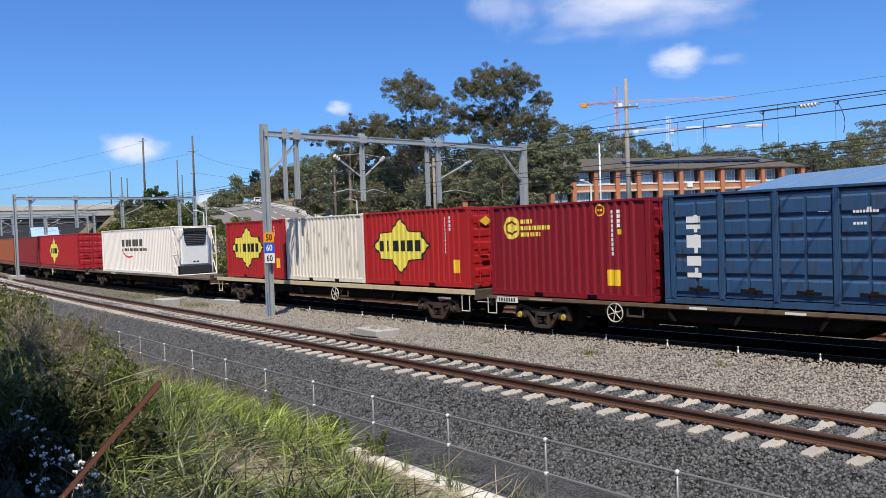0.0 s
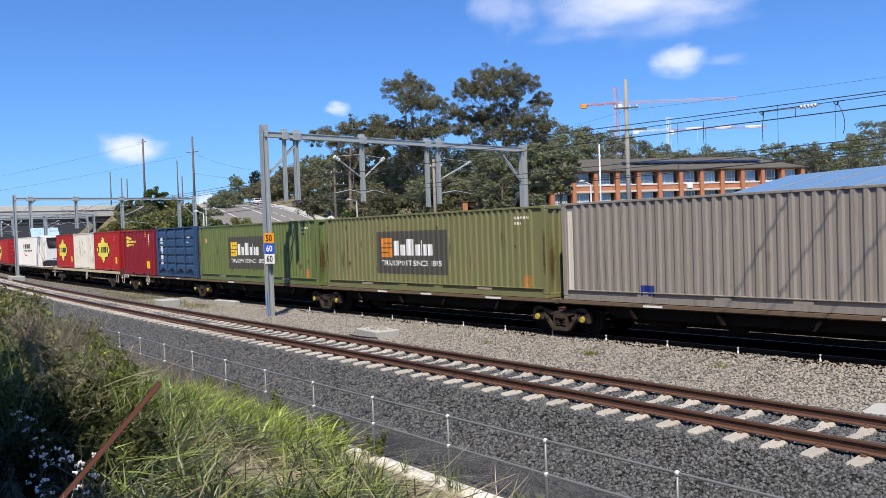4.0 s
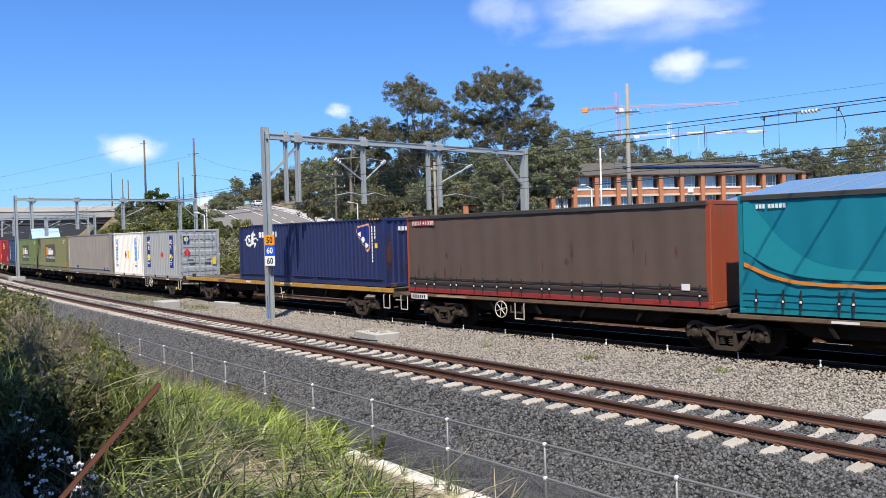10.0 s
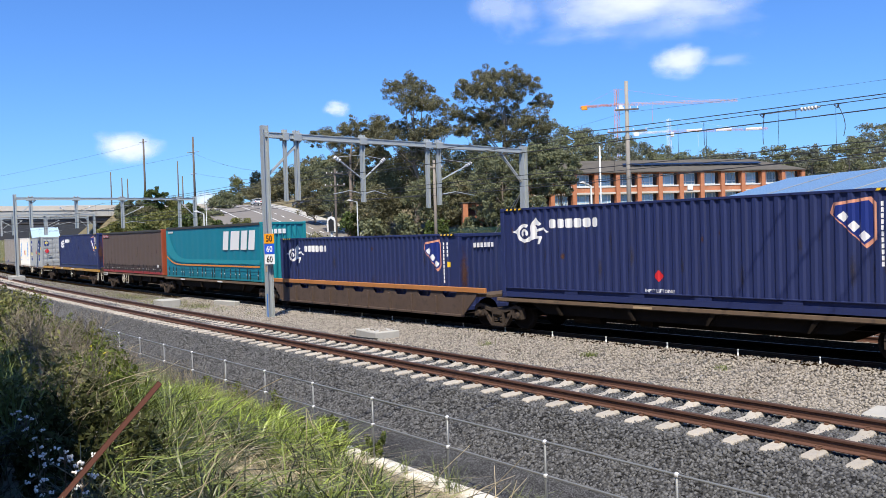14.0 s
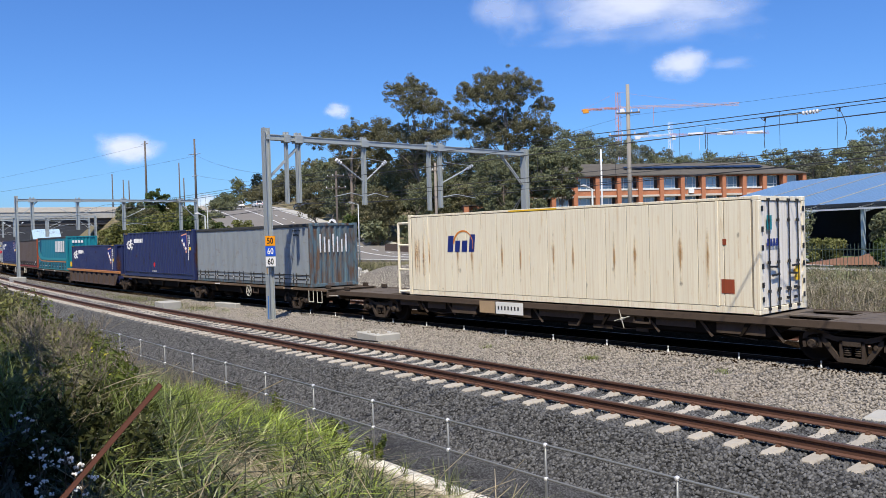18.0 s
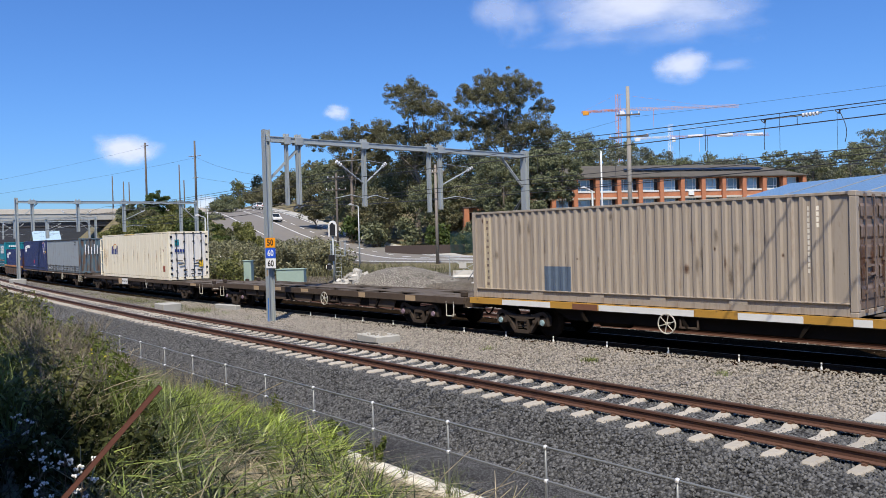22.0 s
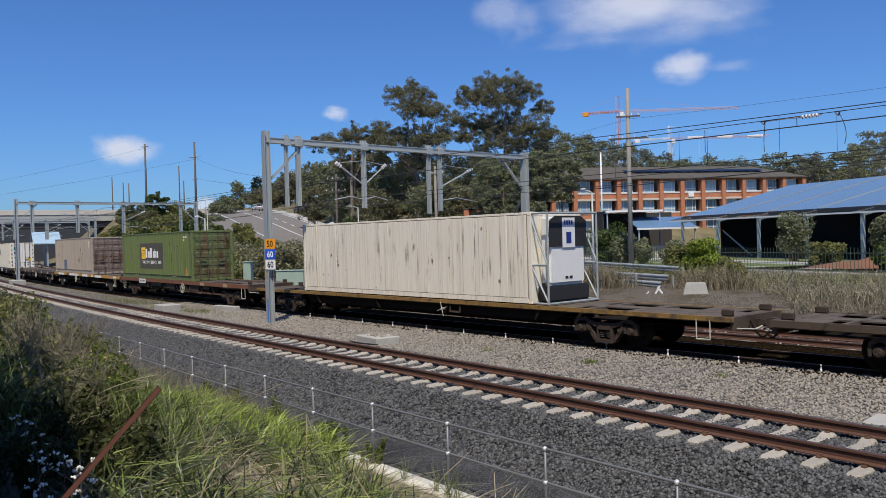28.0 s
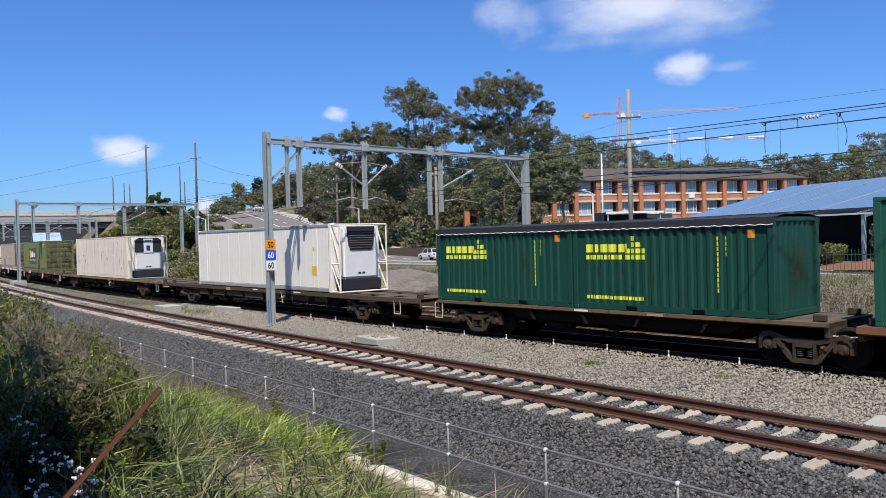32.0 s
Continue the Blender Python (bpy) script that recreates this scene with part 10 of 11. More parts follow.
def tree(x, y, z, H, W, seed, leaf=None, bark=None, clear=0.35, clumps=16, leaves=6000, size=0.2, girth=0.02, label="tall gum tree with an open ragged crown", name="gum_tree", group="trees", clump_r=0.19, tuft=0.9, lobes=None, flat=0.9):
    """A tree: tapered trunk and limbs under lobes of foliage, each lobe a shell of leafy tufts.
    lobes: (sideways, height, radius) in metres; without them a crown W wide is grown at random."""
    rng = np.random.default_rng(seed)
    t = thing(name, pose(x, y, z), label, "tree", group)
    D = math.hypot(x, y)
    side, away = np.array([y / D, -x / D, 0.0]), np.array([x / D, y / D, 0.0])
    if lobes:
        cs = np.array([side * a + away * rng.uniform(-1.3, 1.3) * r + np.array([0, 0, h]) for a, h, r in lobes])
        rs = np.array([r for _, _, r in lobes])
    else:
        cs, rs = [], []
        for i in range(clumps):
            k = (i + 0.7 * rng.random()) / clumps
            r = W * clump_r * rng.uniform(0.7, 1.2)
            env = math.sin(math.pi * (0.16 + 0.72 * k)) ** 0.7
            a, d = i * 2.4 + rng.uniform(-0.5, 0.5), (W / 2 * env - 0.5 * r) * rng.uniform(0.5, 1.0)
            cs.append((d * math.cos(a), d * math.sin(a), clear * H + (H * (1 - clear) - 0.72 * r) * k))
            rs.append(r)
        cs, rs = np.array(cs), np.array(rs)
    sub = np.maximum(7, (24 * (rs / tuft / 2.2) ** 2)).astype(int)
    own = np.repeat(np.arange(len(rs)), sub)
    v = rng.normal(size=(len(own), 3))
    v[:, 2] = np.abs(v[:, 2]) * 1.2 - 0.6
    v /= np.linalg.norm(v, axis=1, keepdims=True)
    tc = cs[own] + v * (rs[own] * rng.uniform(0.3, 1.12, len(own)))[:, None] * np.array([1, 1, flat])
    tr = np.minimum(tuft * rng.uniform(0.45, 1.15, len(own)), rs[own] * 0.6)
    bm = bmesh.new()
    tp = limb_path(rng, (0, 0, -0.5), (cs[:, 0].mean(), cs[:, 1].mean(), H * 0.7), 5, 0.12)
    r0 = float(H * girth)
    for i, (p, q) in enumerate(zip(tp, tp[1:])):
        tube(bm, p, q, r0 * (1 - 0.14 * i), r0 * (1 - 0.14 * (i + 1)), n=7, caps=False)
    for c, r in zip(cs, rs):
        j = max(1, min(4, int(5 * (c[2] / H - 0.22) / 0.7)))
        lp = limb_path(rng, tp[j], c, 3, 0.16)
        w = r0 * 0.2
        for i, (p, q) in enumerate(zip(lp, lp[1:])):
            tube(bm, p, q, w * (1 - 0.28 * i), w * (1 - 0.28 * (i + 1)), n=5, caps=False)
    for c, o in list(zip(tc, own))[::3]:
        tube(bm, cs[o], c, r0 * 0.07, r0 * 0.03, n=4, caps=False)
    part("trunk", bm, bark or M_BARK, t)
    v, f = leaf_quads(rng, tc, tr, leaves, size, 0.75, shell=0.25, droop=0.3, slim=0.45, puff=1.1)
    part("crown", big_mesh("crown", v, f, [leaf or M_GUM]), None, t)
    return t


def shrub(x, y, z, H, W, seed, leaf=M_BUSH, leaves=2500, size=0.09, label="leafy green shrub", flowers=None, group="shrubs", clumps=16, name="shrub", shell=0.35):
    rng = np.random.default_rng(seed)
    t = thing(name, pose(x, y, z), label, "shrub", group)
    a, k = rng.uniform(0, 6.283, clumps), rng.uniform(0.0, 1.0, clumps) ** 0.6
    h = rng.uniform(0.25, 0.88, clumps)
    env = np.sin(np.pi * (0.2 + 0.72 * h)) ** 0.6
    cs = np.stack([W / 2 * 0.75 * k * env * np.cos(a), W / 2 * 0.75 * k * env * np.sin(a), H * h], 1)
    rs = np.full(clumps, min(W, H) * 0.24) * rng.uniform(0.7, 1.2, clumps)
    bm = bmesh.new()
    for c in cs:
        lp = limb_path(rng, (c[0] * 0.1, c[1] * 0.1, -0.1), c, 3, 0.15)
        for i, (p, q) in enumerate(zip(lp, lp[1:])):
            tube(bm, p, q, 0.012 * W * (1 - 0.25 * i), 0.012 * W * (0.75 - 0.25 * i), n=5, caps=False)
    part("stem", bm, M_STEM, t)
    v, f = leaf_quads(rng, cs, rs, int(leaves * 0.55), size * 1.3, 0.85, shell=shell, puff=0.9)
    part("crown", big_mesh("crown", v, f, [leaf]), None, t)
    if flowers:
        mt, n, fs = flowers
        v, f = leaf_quads(rng, cs + np.array([0, 0, 0.08 * H]), rs * 0.9, n, fs, 0.8, shell=0.8, slim=0.9)
        tagged(part("blossom", big_mesh("blossom", v, f, [mt]), None, t), kind="stuff")
    return t


def gz(x, y):
    return ground_z(x, y) - 0.1


# tall gums beyond the road; lobes of their crowns as (sideways, height over the base, radius)
tree(-102.3, 88.2, 2.5, 28.5, 14, 11, lobes=[(-3.6, 24.2, 2.0), (-1.0, 25.6, 2.0), (1.2, 24.6, 1.7), (-0.4, 21.6, 3.4), (3.2, 21.3, 2.2), (-2.6, 17.8, 3.0), (1.6, 16.8, 3.4), (-5.0, 16.0, 2.6), (4.6, 18.2, 1.8), (-0.6, 13.4, 3.6), (-6.4, 19.0, 1.8)],
     leaves=56000, size=0.125, tuft=0.72, label="tall gum tree with an open ragged crown")
tree(-89.5, 94.4, 2.4, 28.5, 18, 12, lobes=[(-5.0, 23.2, 2.0), (-1.3, 26.0, 2.4), (2.2, 25.4, 2.0), (-2.8, 22.6, 3.2), (1.4, 22.4, 3.4), (4.9, 23.6, 2.2), (7.2, 21.2, 1.9), (-6.4, 19.2, 2.2), (-2.8, 18.8, 3.2), (1.4, 18.7, 3.4), (5.2, 17.6, 2.9), (8.0, 16.8, 1.5), (-5.4, 16.6, 2.0), (-0.8, 15.8, 2.8), (3.4, 15.2, 2.8), (6.8, 14.0, 2.2)],
     leaves=76000, size=0.125, tuft=0.72, label="tall broad gum tree with a rounded olive crown")
tree(-113.6, 81.9, 4.0, 22, 14, 13, lobes=[(-3.4, 16.4, 2.3), (0.9, 17.4, 2.7), (3.9, 16.6, 2.6), (-5.6, 15.8, 1.7), (-1.6, 14.9, 2.0), (2.8, 14.0, 2.9), (6.3, 17.8, 2.1), (5.4, 12.6, 2.6), (-0.4, 12.0, 2.2)],
     leaves=44000, size=0.125, tuft=0.72, label="leaning gum tree with an open crown")
for i, (x, y, h, w, mt) in enumerate(((-118, 84, 13, 10, M_GUMDARK), (-110, 87, 13, 10, M_GUMDARK), (-106, 82, 10, 9, M_GUM), (-96, 86, 12, 10, M_GUMDARK), (-93, 88.5, 9, 8, M_GUM), (-86.5, 89.5, 13, 9, M_GUMDARK), (-84, 92.5, 13.5, 8, M_GUM), (-127, 92, 12, 10, M_GUM), (-138, 95, 12, 10, M_GUMDARK), (-122, 96, 13, 11, M_GUMDARK), (-131, 86, 9, 8, M_GUM), (-86, 99, 14.5, 12, M_GUMDARK), (-101, 98, 15, 14, M_GUMDARK), (-112, 95, 14, 13, M_GUMDARK), (-100, 90, 16, 12, M_GUM), (-106, 90.5, 16, 12, M_GUMDARK), (-93.5, 93, 16, 11, M_GUMDARK), (-116, 90, 14, 10, M_GUM))):
    tree(x, y, gz(x, y), h, w, 30 + i, leaf=mt, clear=0.27, clumps=15, leaves=11000, size=0.17, label="dense dark gum tree in the grove by the road", girth=0.016, tuft=0.8)
for i, (x, y, h, w) in enumerate(((-97.5, 81.5, 5, 5), (-92, 83, 4, 5), (-104, 79.8, 4.5, 5), (-110, 79.5, 5, 5), (-86, 84, 4, 4), (-82.5, 86.5, 4.5, 4.5))):
    shrub(x, y, gz(x, y), h, w, 60 + i, leaf=M_BUSH if i % 2 else M_GUMDARK, leaves=2600, size=0.2, label="dense shrub under the tall gums")
for i, (aim, D, h, w, low) in enumerate(((893, 114, 12.5, 7.0, 0.2), (930, 111, 11.0, 6.0, 0.2), (872, 118, 14.0, 7.0, 0.2), (958, 112, 14.0, 6.6, 0.5), (996, 113, 13.0, 6.0, 0.52))):
    az = bearing(aim)
    x, y = -D * math.sin(az), D * math.cos(az)
    tree(x, y, gz(x, y), h, w, 90 + i, leaf=M_GUMDARK, clear=low, clumps=18, leaves=14000, size=0.15, label="dark shady gum beside the brick building", girth=0.018, tuft=0.75)
# woods behind the brick building and on the far slope
for i in range(30):
    k = i / 29
    aim = 975 + 640 * k
    az = bearing(aim)
    D = 200 + 22 * math.sin(i * 2.3) + 30 * k
    x, y = -D * math.sin(az), D * math.cos(az)
    crest = float(np.interp(aim, [985, 1050, 1130, 1200, 1280, 1330, 1370, 1400, 1480, 1530, 1568], [242, 245, 254, 268, 250, 266, 246, 244, 250, 228, 212]))
    zt = EYE[2] + (404 - 0.031 * (aim - 784) - crest - 7 * (i % 3)) / 1418 * D / math.cos(az - radians(47.66)) * 0.99
    g0 = gz(x, y)
    tree(x, y, g0, max(8.0, zt - g0 - 1.4 - 3.2 * k + 6.5 * max(0.0, 1 - k / 0.6)), 15 + 3 * math.sin(i * 1.7), 100 + i, leaf=M_GUMFAR if i % 2 else M_GUMDARK, clear=0.34, clumps=14, leaves=5200, size=0.25, label="gum tree in the distant wood", group="distant trees", tuft=1.15, clump_r=0.14, flat=0.6)
for i in range(7):
    aim = 470 + 24 * i
    az = bearing(aim)
    D = 225 + 12 * math.sin(i * 1.9)
    x, y = -D * math.sin(az), D * math.cos(az)
    g0 = gz(x, y)
    tree(x, y, g0, max(5.0, EYE[2] + (418 - float(np.interp(aim, [470, 500, 560, 620], [326, 303, 280, 268])) - 6 * (i % 2)) / 1418 * D - g0), 12, 150 + i, leaf=M_GUMDARK if i % 2 else M_GUM, clear=0.3, clumps=16, leaves=7000, size=0.3, label="gum tree behind the road crossing", group="distant trees", tuft=1.1)
# left side: hedge, cypresses, bushes
for i, (x, y, h, w, mt) in enumerate(((-108.0, 41.0, 4.6, 6, M_BUSHYELLOW), (-105.5, 45.0, 5.6, 6.5, M_BUSHYELLOW), (-106.5, 43.0, 5.0, 6, M_BUSH), (-104.5, 47.6, 4.4, 5.5, M_BUSH), (-112, 37, 3.4, 5, M_WEEDDRY))):
    shrub(x, y, gz(x, y), h + 1.2, w, 160 + i, leaf=mt, leaves=15000, size=0.15, label="tall roadside shrub with yellowing leaves", clumps=24)
for aim, D, py, w in ((402, 188, 338, 6.5), (392, 184, 350, 6.0), (364, 140, 378, 3.5)):
    az = bearing(aim)
    x, y = -D * math.sin(az), D * math.cos(az)
    g0 = gz(x, y)
    tree(x, y, g0, EYE[2] + (418 - py) / 1418 * D - g0, w, 2 * aim, leaf=M_GUMDARK, clear=0.08, clumps=16, leaves=7000, size=0.16, label="rounded dark tree beside the road crossing", girth=0.02, tuft=0.7)
for i, (x, y, zt, w) in enumerate(((-147.6, 61.7, 13.2, 5), (-150.5, 58.0, 11.2, 6), (-142, 66.5, 9.0, 6), (-149, 73, 8.4, 7), (-228.0, 118, 18.0, 11), (-141, 99, 14.5, 8))):
    g0 = gz(x, y)
    tree(x, y, g0, zt - g0, w, 180 + i, leaf=M_GUMDARK if i % 2 else M_BUSH, clear=0.12, clumps=14, leaves=5500, size=0.22, label="rounded dark tree on the rise", girth=0.02, tuft=0.8)
g0 = gz(-211, 112.7)
tree(-211, 112.7, g0, 21.5 - g0, 5.2, 200, leaf=M_BUSHYELLOW, clear=0.12, clumps=16, leaves=4500, size=0.2, label="slim pale green tree on the rise", clump_r=0.26, tuft=0.7)
g0 = gz(-208, 117)
tree(-208, 117, g0, 22.6 - g0, 3.8, 201, leaf=M_CYPRESS, clear=0.03, clumps=22, leaves=7000, size=0.16, label="dark pointed cypress on the rise", name="cypress", clump_r=0.3, tuft=0.55)
# weedy slope by the line
for i in range(40):
    k = i / 39
    az = bearing(305 + 295 * k)
    D = 64 + 16 * ((i * 0.618) % 1.0)
    x, y = -D * math.sin(az), D * math.cos(az)
    shrub(x, y, gz(x, y) - 0.2, 2.0 + 1.5 * ((i * 0.37) % 1.0), 4.0, 220 + i, leaf=(M_WEEDPALE, M_BUSHYELLOW, M_WEEDPALE, M_WEEDPALE)[i % 4], leaves=4200, size=0.08, label="tangled dry weeds on the slope", flowers=(M_PETAL, 30, 0.04) if i % 4 == 1 else None, clumps=18)
# dry scrub on the slope before the crossing
for i in range(26):
    aim = 275 + 125 * ((i * 0.618) % 1.0)
    az = bearing(aim)
    D = 74 + i
    x, y = -D * math.sin(az), D * math.cos(az)
    shrub(x, y, gz(x, y) - 0.2, 2.0 + 1.4 * ((i * 0.37) % 1.0), 4.2, 700 + i, leaf=(M_WEEDPALE, M_BUSHYELLOW, M_WEEDPALE, M_BUSH)[i % 4], leaves=3800, size=0.09, label="tangled dry scrub on the slope", clumps=14)
for i in range(26):
    aim = 150 + 190 * ((i * 0.618) % 1.0)
    az = bearing(aim)
    D = 104 + 2.4 * i
    x, y = -D * math.sin(az), D * math.cos(az)
    shrub(x, y, gz(x, y) - 0.3, 2.4 + 1.6 * ((i * 0.37) % 1.0), 6.0, 740 + i, leaf=(M_BUSHYELLOW, M_BUSH, M_WEEDDRY, M_BUSHYELLOW)[i % 4], leaves=7000, size=0.11, label="yellowing scrub on the railway cutting", clumps=16)
for i in range(14):
    aim = 375 + 85 * ((i * 0.618) % 1.0)
    az = bearing(aim)
    D = 80 + 1.6 * i
    x, y = -D * math.sin(az), D * math.cos(az)
    shrub(x, y, gz(x, y) - 0.2, 1.9 + 1.2 * ((i * 0.37) % 1.0), 3.6, 770 + i, leaf=(M_WEEDPALE, M_WEEDDRY, M_BUSHYELLOW)[i % 3], leaves=3600, size=0.09, label="low dry scrub on the slope", clumps=14)
for i in range(18):
    aim = 325 + 120 * ((i * 0.618) % 1.0)
    az = bearing(aim)
    D = 106 + 2.0 * i
    x, y = -D * math.sin(az), D * math.cos(az)
    shrub(x, y, gz(x, y) - 0.3, 2.0 + 1.4 * ((i * 0.37) % 1.0), 5.5, 800 + i, leaf=(M_BUSHYELLOW, M_BUSH, M_WEEDDRY, M_GUMDARK)[i % 4], leaves=7000, size=0.11, label="mixed scrub below the road crossing", clumps=16)
# dense shrubs behind the green fence
for i in range(11):
    x = -84 + 2.7 * i
    shrub(x, 80.2 - 0.07 * (x + 84) + 0.6 * math.sin(i * 2.1), 0.5, (2.7 if x < -65 else 1.9) + 0.9 * ((i * 0.618) % 1.0), 4.2, 640 + i, leaf=M_GUMDARK if i % 3 else M_BUSHYELLOW, leaves=3200, size=0.13, label="dense dark shrub behind the green fence", clumps=18)
# bright bush and yard shrubs
shrub(-22.7, 39.6, 0.2, 2.75, 1.9, 250, leaf=M_BUSHBRIGHT, leaves=16000, size=0.055, label="bright green leafy bush by the yard", clumps=26)
shrub(-20.0, 37.5, 0.2, 1.6, 2.4, 251, leaf=M_BUSHYELLOW, leaves=7000, size=0.055, label="olive bush beside the concrete block")
for i, (x, y, h, w, mt) in enumerate(((-31.0, 51.0, 2.0, 2.4, M_BUSHYELLOW), (-38.5, 55.5, 3.0, 3.5, M_GUMDARK), (-41.5, 57, 3.2, 3.5, M_BUSH), (-34.5, 56.5, 2.2, 3, M_GUMDARK), (-57.3, 80.0, 4.2, 4.2, M_BUSH), (-62.5, 80.5, 3.9, 4.2, M_GUMDARK), (-67.5, 83.0, 4.6, 5, M_BUSH),
                                      (-29.5, 66.0, 4.4, 3.6, M_GUMDARK), (-20.5, 62.5, 4.0, 3.6, M_GUMDARK), (-15.0, 57.5, 4.6, 5, M_BUSH), (-11.5, 55.0, 4.8, 5, M_GUMDARK), (-24.5, 60.5, 2.0, 3, M_BUSHYELLOW), (-17.5, 53.0, 2.0, 2.6, M_BUSH), (-40.5, 60.5, 2.4, 3, M_GUMDARK), (-44.0, 62.0, 2.8, 3, M_BUSHYELLOW))):
    shrub(x, y, gz(x, y) + 0.1, h, w, 260 + i, leaf=mt, leaves=7000, size=0.085, label="green garden shrub before the buildings", clumps=18)


# ---- grasses ----
def blades(name, mat, roots, length, width, lean, rng, label, cat="grass", k=4):
    """Curved grass blades rooted at the given places, as one sheet of strips."""
    n = len(roots)
    L = length * rng.uniform(0.55, 1.3, n)
    a = rng.uniform(0, 6.283, n)
    d = np.stack([np.cos(a), np.sin(a), np.zeros(n)], 1)
    side = np.stack([-np.sin(a), np.cos(a), np.zeros(n)], 1)
    tw = rng.normal(size=(n, 3)) * 0.5
    side = side + tw
    side /= np.linalg.norm(side, axis=1, keepdims=True)
    bend = lean * rng.uniform(0.2, 1.6, n)
    pts = []
    for i in range(k + 1):
        t = i / k
        out = (bend * t * t)[:, None] * d * L[:, None]
        up = (t * (1 - 0.38 * np.minimum(bend, 1.6) * t) * L)[:, None] * np.array([0, 0, 1.0])
        w = (width * (1 - t) ** 0.6 * (1 if i < k else 0.15) * rng.uniform(0.7, 1.2, n))[:, None]
        p = roots + out + up
        pts += [p - side * w / 2, p + side * w / 2]
    v = np.stack(pts, 1).reshape(-1, 3)
    m = 2 * (k + 1)
    f = np.array([(2 * i, 2 * i + 1, 2 * i + 3, 2 * i + 2) for i in range(k)])
    faces = (f[None] + m * np.arange(n)[:, None, None]).reshape(-1, 4)
    return thing(name, None, label, cat, kind="stuff", data=big_mesh(name, v, faces, [mat]))


def bank_roots(rng, n, u0, u1, o0, o1, tuft=0.0, keep=None):
    """Roots on the bank: u along, o metres up from the kerb; gathered into tufts."""
    m = int(n / 14) if tuft else n
    u, o = rng.uniform(u0, u1, m), rng.uniform(o0, o1, m)
    if keep is not None:
        ok = np.array([keep(a, b) for a, b in zip(u, o)])
        u, o = u[ok], o[ok]
    if tuft:
        u, o = np.repeat(u, 14) + rng.normal(size=14 * len(u)) * tuft, np.repeat(o, 14) + rng.normal(size=14 * len(o)) * tuft
        o = np.maximum(o, 0.12)
    return np.array([tuple(trk(a, kerb_d(a) + b, bank_z(a, kerb_d(a) + b) - 0.02)) for a, b in zip(u, o)])


def tufts(rng, n, per, u0, u1, o0, o1, r, keep=None):
    """Roots of n tussocks of `per` blades each on the bank: u along, o metres up from the kerb."""
    u, o = rng.uniform(u0, u1, n), rng.uniform(o0, o1, n)
    if keep is not None:
        ok = keep(u, o)
        u, o = u[ok], o[ok]
    u = np.repeat(u, per) + rng.normal(size=per * len(u)) * r
    o = np.maximum(np.repeat(o, per) + rng.normal(size=per * len(o)) * r, 0.12)
    return np.array([tuple(trk(a, kerb_d(a) + b, bank_z(a, kerb_d(a) + b) - 0.02)) for a, b in zip(u, o)])


def off_path(u, o):
    """Bare strips: beside the kerb at the near end, and a worn patch on the bank."""
    return (o > 1.1 + 0.3 * np.maximum(11.0 - u, 0)) & (o > 0.7) & (np.hypot((u - 8.6) / 1.5, (o - 3.1) / 0.7) > 1)


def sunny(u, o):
    """Outside the corner where the added trees cast shade."""
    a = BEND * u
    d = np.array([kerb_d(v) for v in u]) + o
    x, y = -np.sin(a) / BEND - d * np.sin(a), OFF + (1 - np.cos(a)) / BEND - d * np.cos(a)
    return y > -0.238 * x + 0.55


def open_bank(u, o):
    return off_path(u, o) & sunny(u, o)


rng = np.random.default_rng(77)
blades("lush_grass", M_GRASSLUSH, tufts(rng, 90, 44, 10.5, 16.5, 0.75, 2.3, 0.06), 0.66, 0.036, 1.0, rng, "bright green long grass along the kerb", k=5)
blades("lush_grass", M_GRASSLUSH, tufts(rng, 40, 36, 7.0, 14.0, 1.6, 4.2, 0.06, open_bank), 0.6, 0.03, 1.15, rng, "bright green tussocks on the bank", k=5)
blades("long_grass", M_GRASSGREEN, tufts(rng, 230, 36, 6.0, 20.0, 1.1, 6.2, 0.06, open_bank), 0.66, 0.03, 1.15, rng, "long green grass tussocks on the bank", k=5)
blades("deep_grass", M_GRASSDEEP, tufts(rng, 340, 38, 6.0, 26.0, 1.2, 7.6, 0.07, open_bank), 0.64, 0.03, 1.15, rng, "dark green grass tussocks on the bank", k=5)
# only the darkest grass grows in the corner, its colour deepening the shade
blades("shade_grass", M_GRASSDEEP, tufts(rng, 260, 30, 5.0, 16.0, 2.0, 8.5, 0.08, lambda u, o: ~sunny(u, o)), 0.6, 0.02, 1.0, rng, "grass darkened in colour for the shaded bank corner", k=5)
blades("dead_grass", M_STRAW, tufts(rng, 640, 14, 5.0, 24.0, 0.4, 7.2, 0.1, lambda u, o: (o > 0.75 + 0.3 * np.maximum(11.0 - u, 0)) & sunny(u, o)), 0.55, 0.014, 1.7, rng, "dry straw-coloured grass lying on the bank")
blades("short_straw", M_STRAW, tufts(rng, 520, 16, 6.0, 13.0, 0.35, 3.6, 0.09), 0.24, 0.01, 1.8, rng, "short dead grass lying on bare soil")
blades("tall_grass", M_GRASSGREEN, tufts(rng, 110, 36, 9.5, 20.0, 3.2, 6.2, 0.06), 1.0, 0.026, 0.75, rng, "tall green grass among the weeds", k=5)
blades("weeds_by_fence", M_REED, bank_roots(rng, 2600, 13.0, 27.0, 0.0, 1.6, 0.12), 0.85, 0.008, 0.4, rng, "thin dry weeds along the pipe fence")
blades("bank_grass", M_GRASSDEEP, tufts(rng, 170, 50, 21.0, 44.0, 0.3, 6.0, 0.12), 0.75, 0.02, 0.6, rng, "rough grass further along the bank")
blades("bank_straw", M_STRAW, bank_roots(rng, 7000, 14.0, 44.0, 2.2, 6.0, 0.2), 1.0, 0.01, 0.6, rng, "rough dry grass further along the bank")
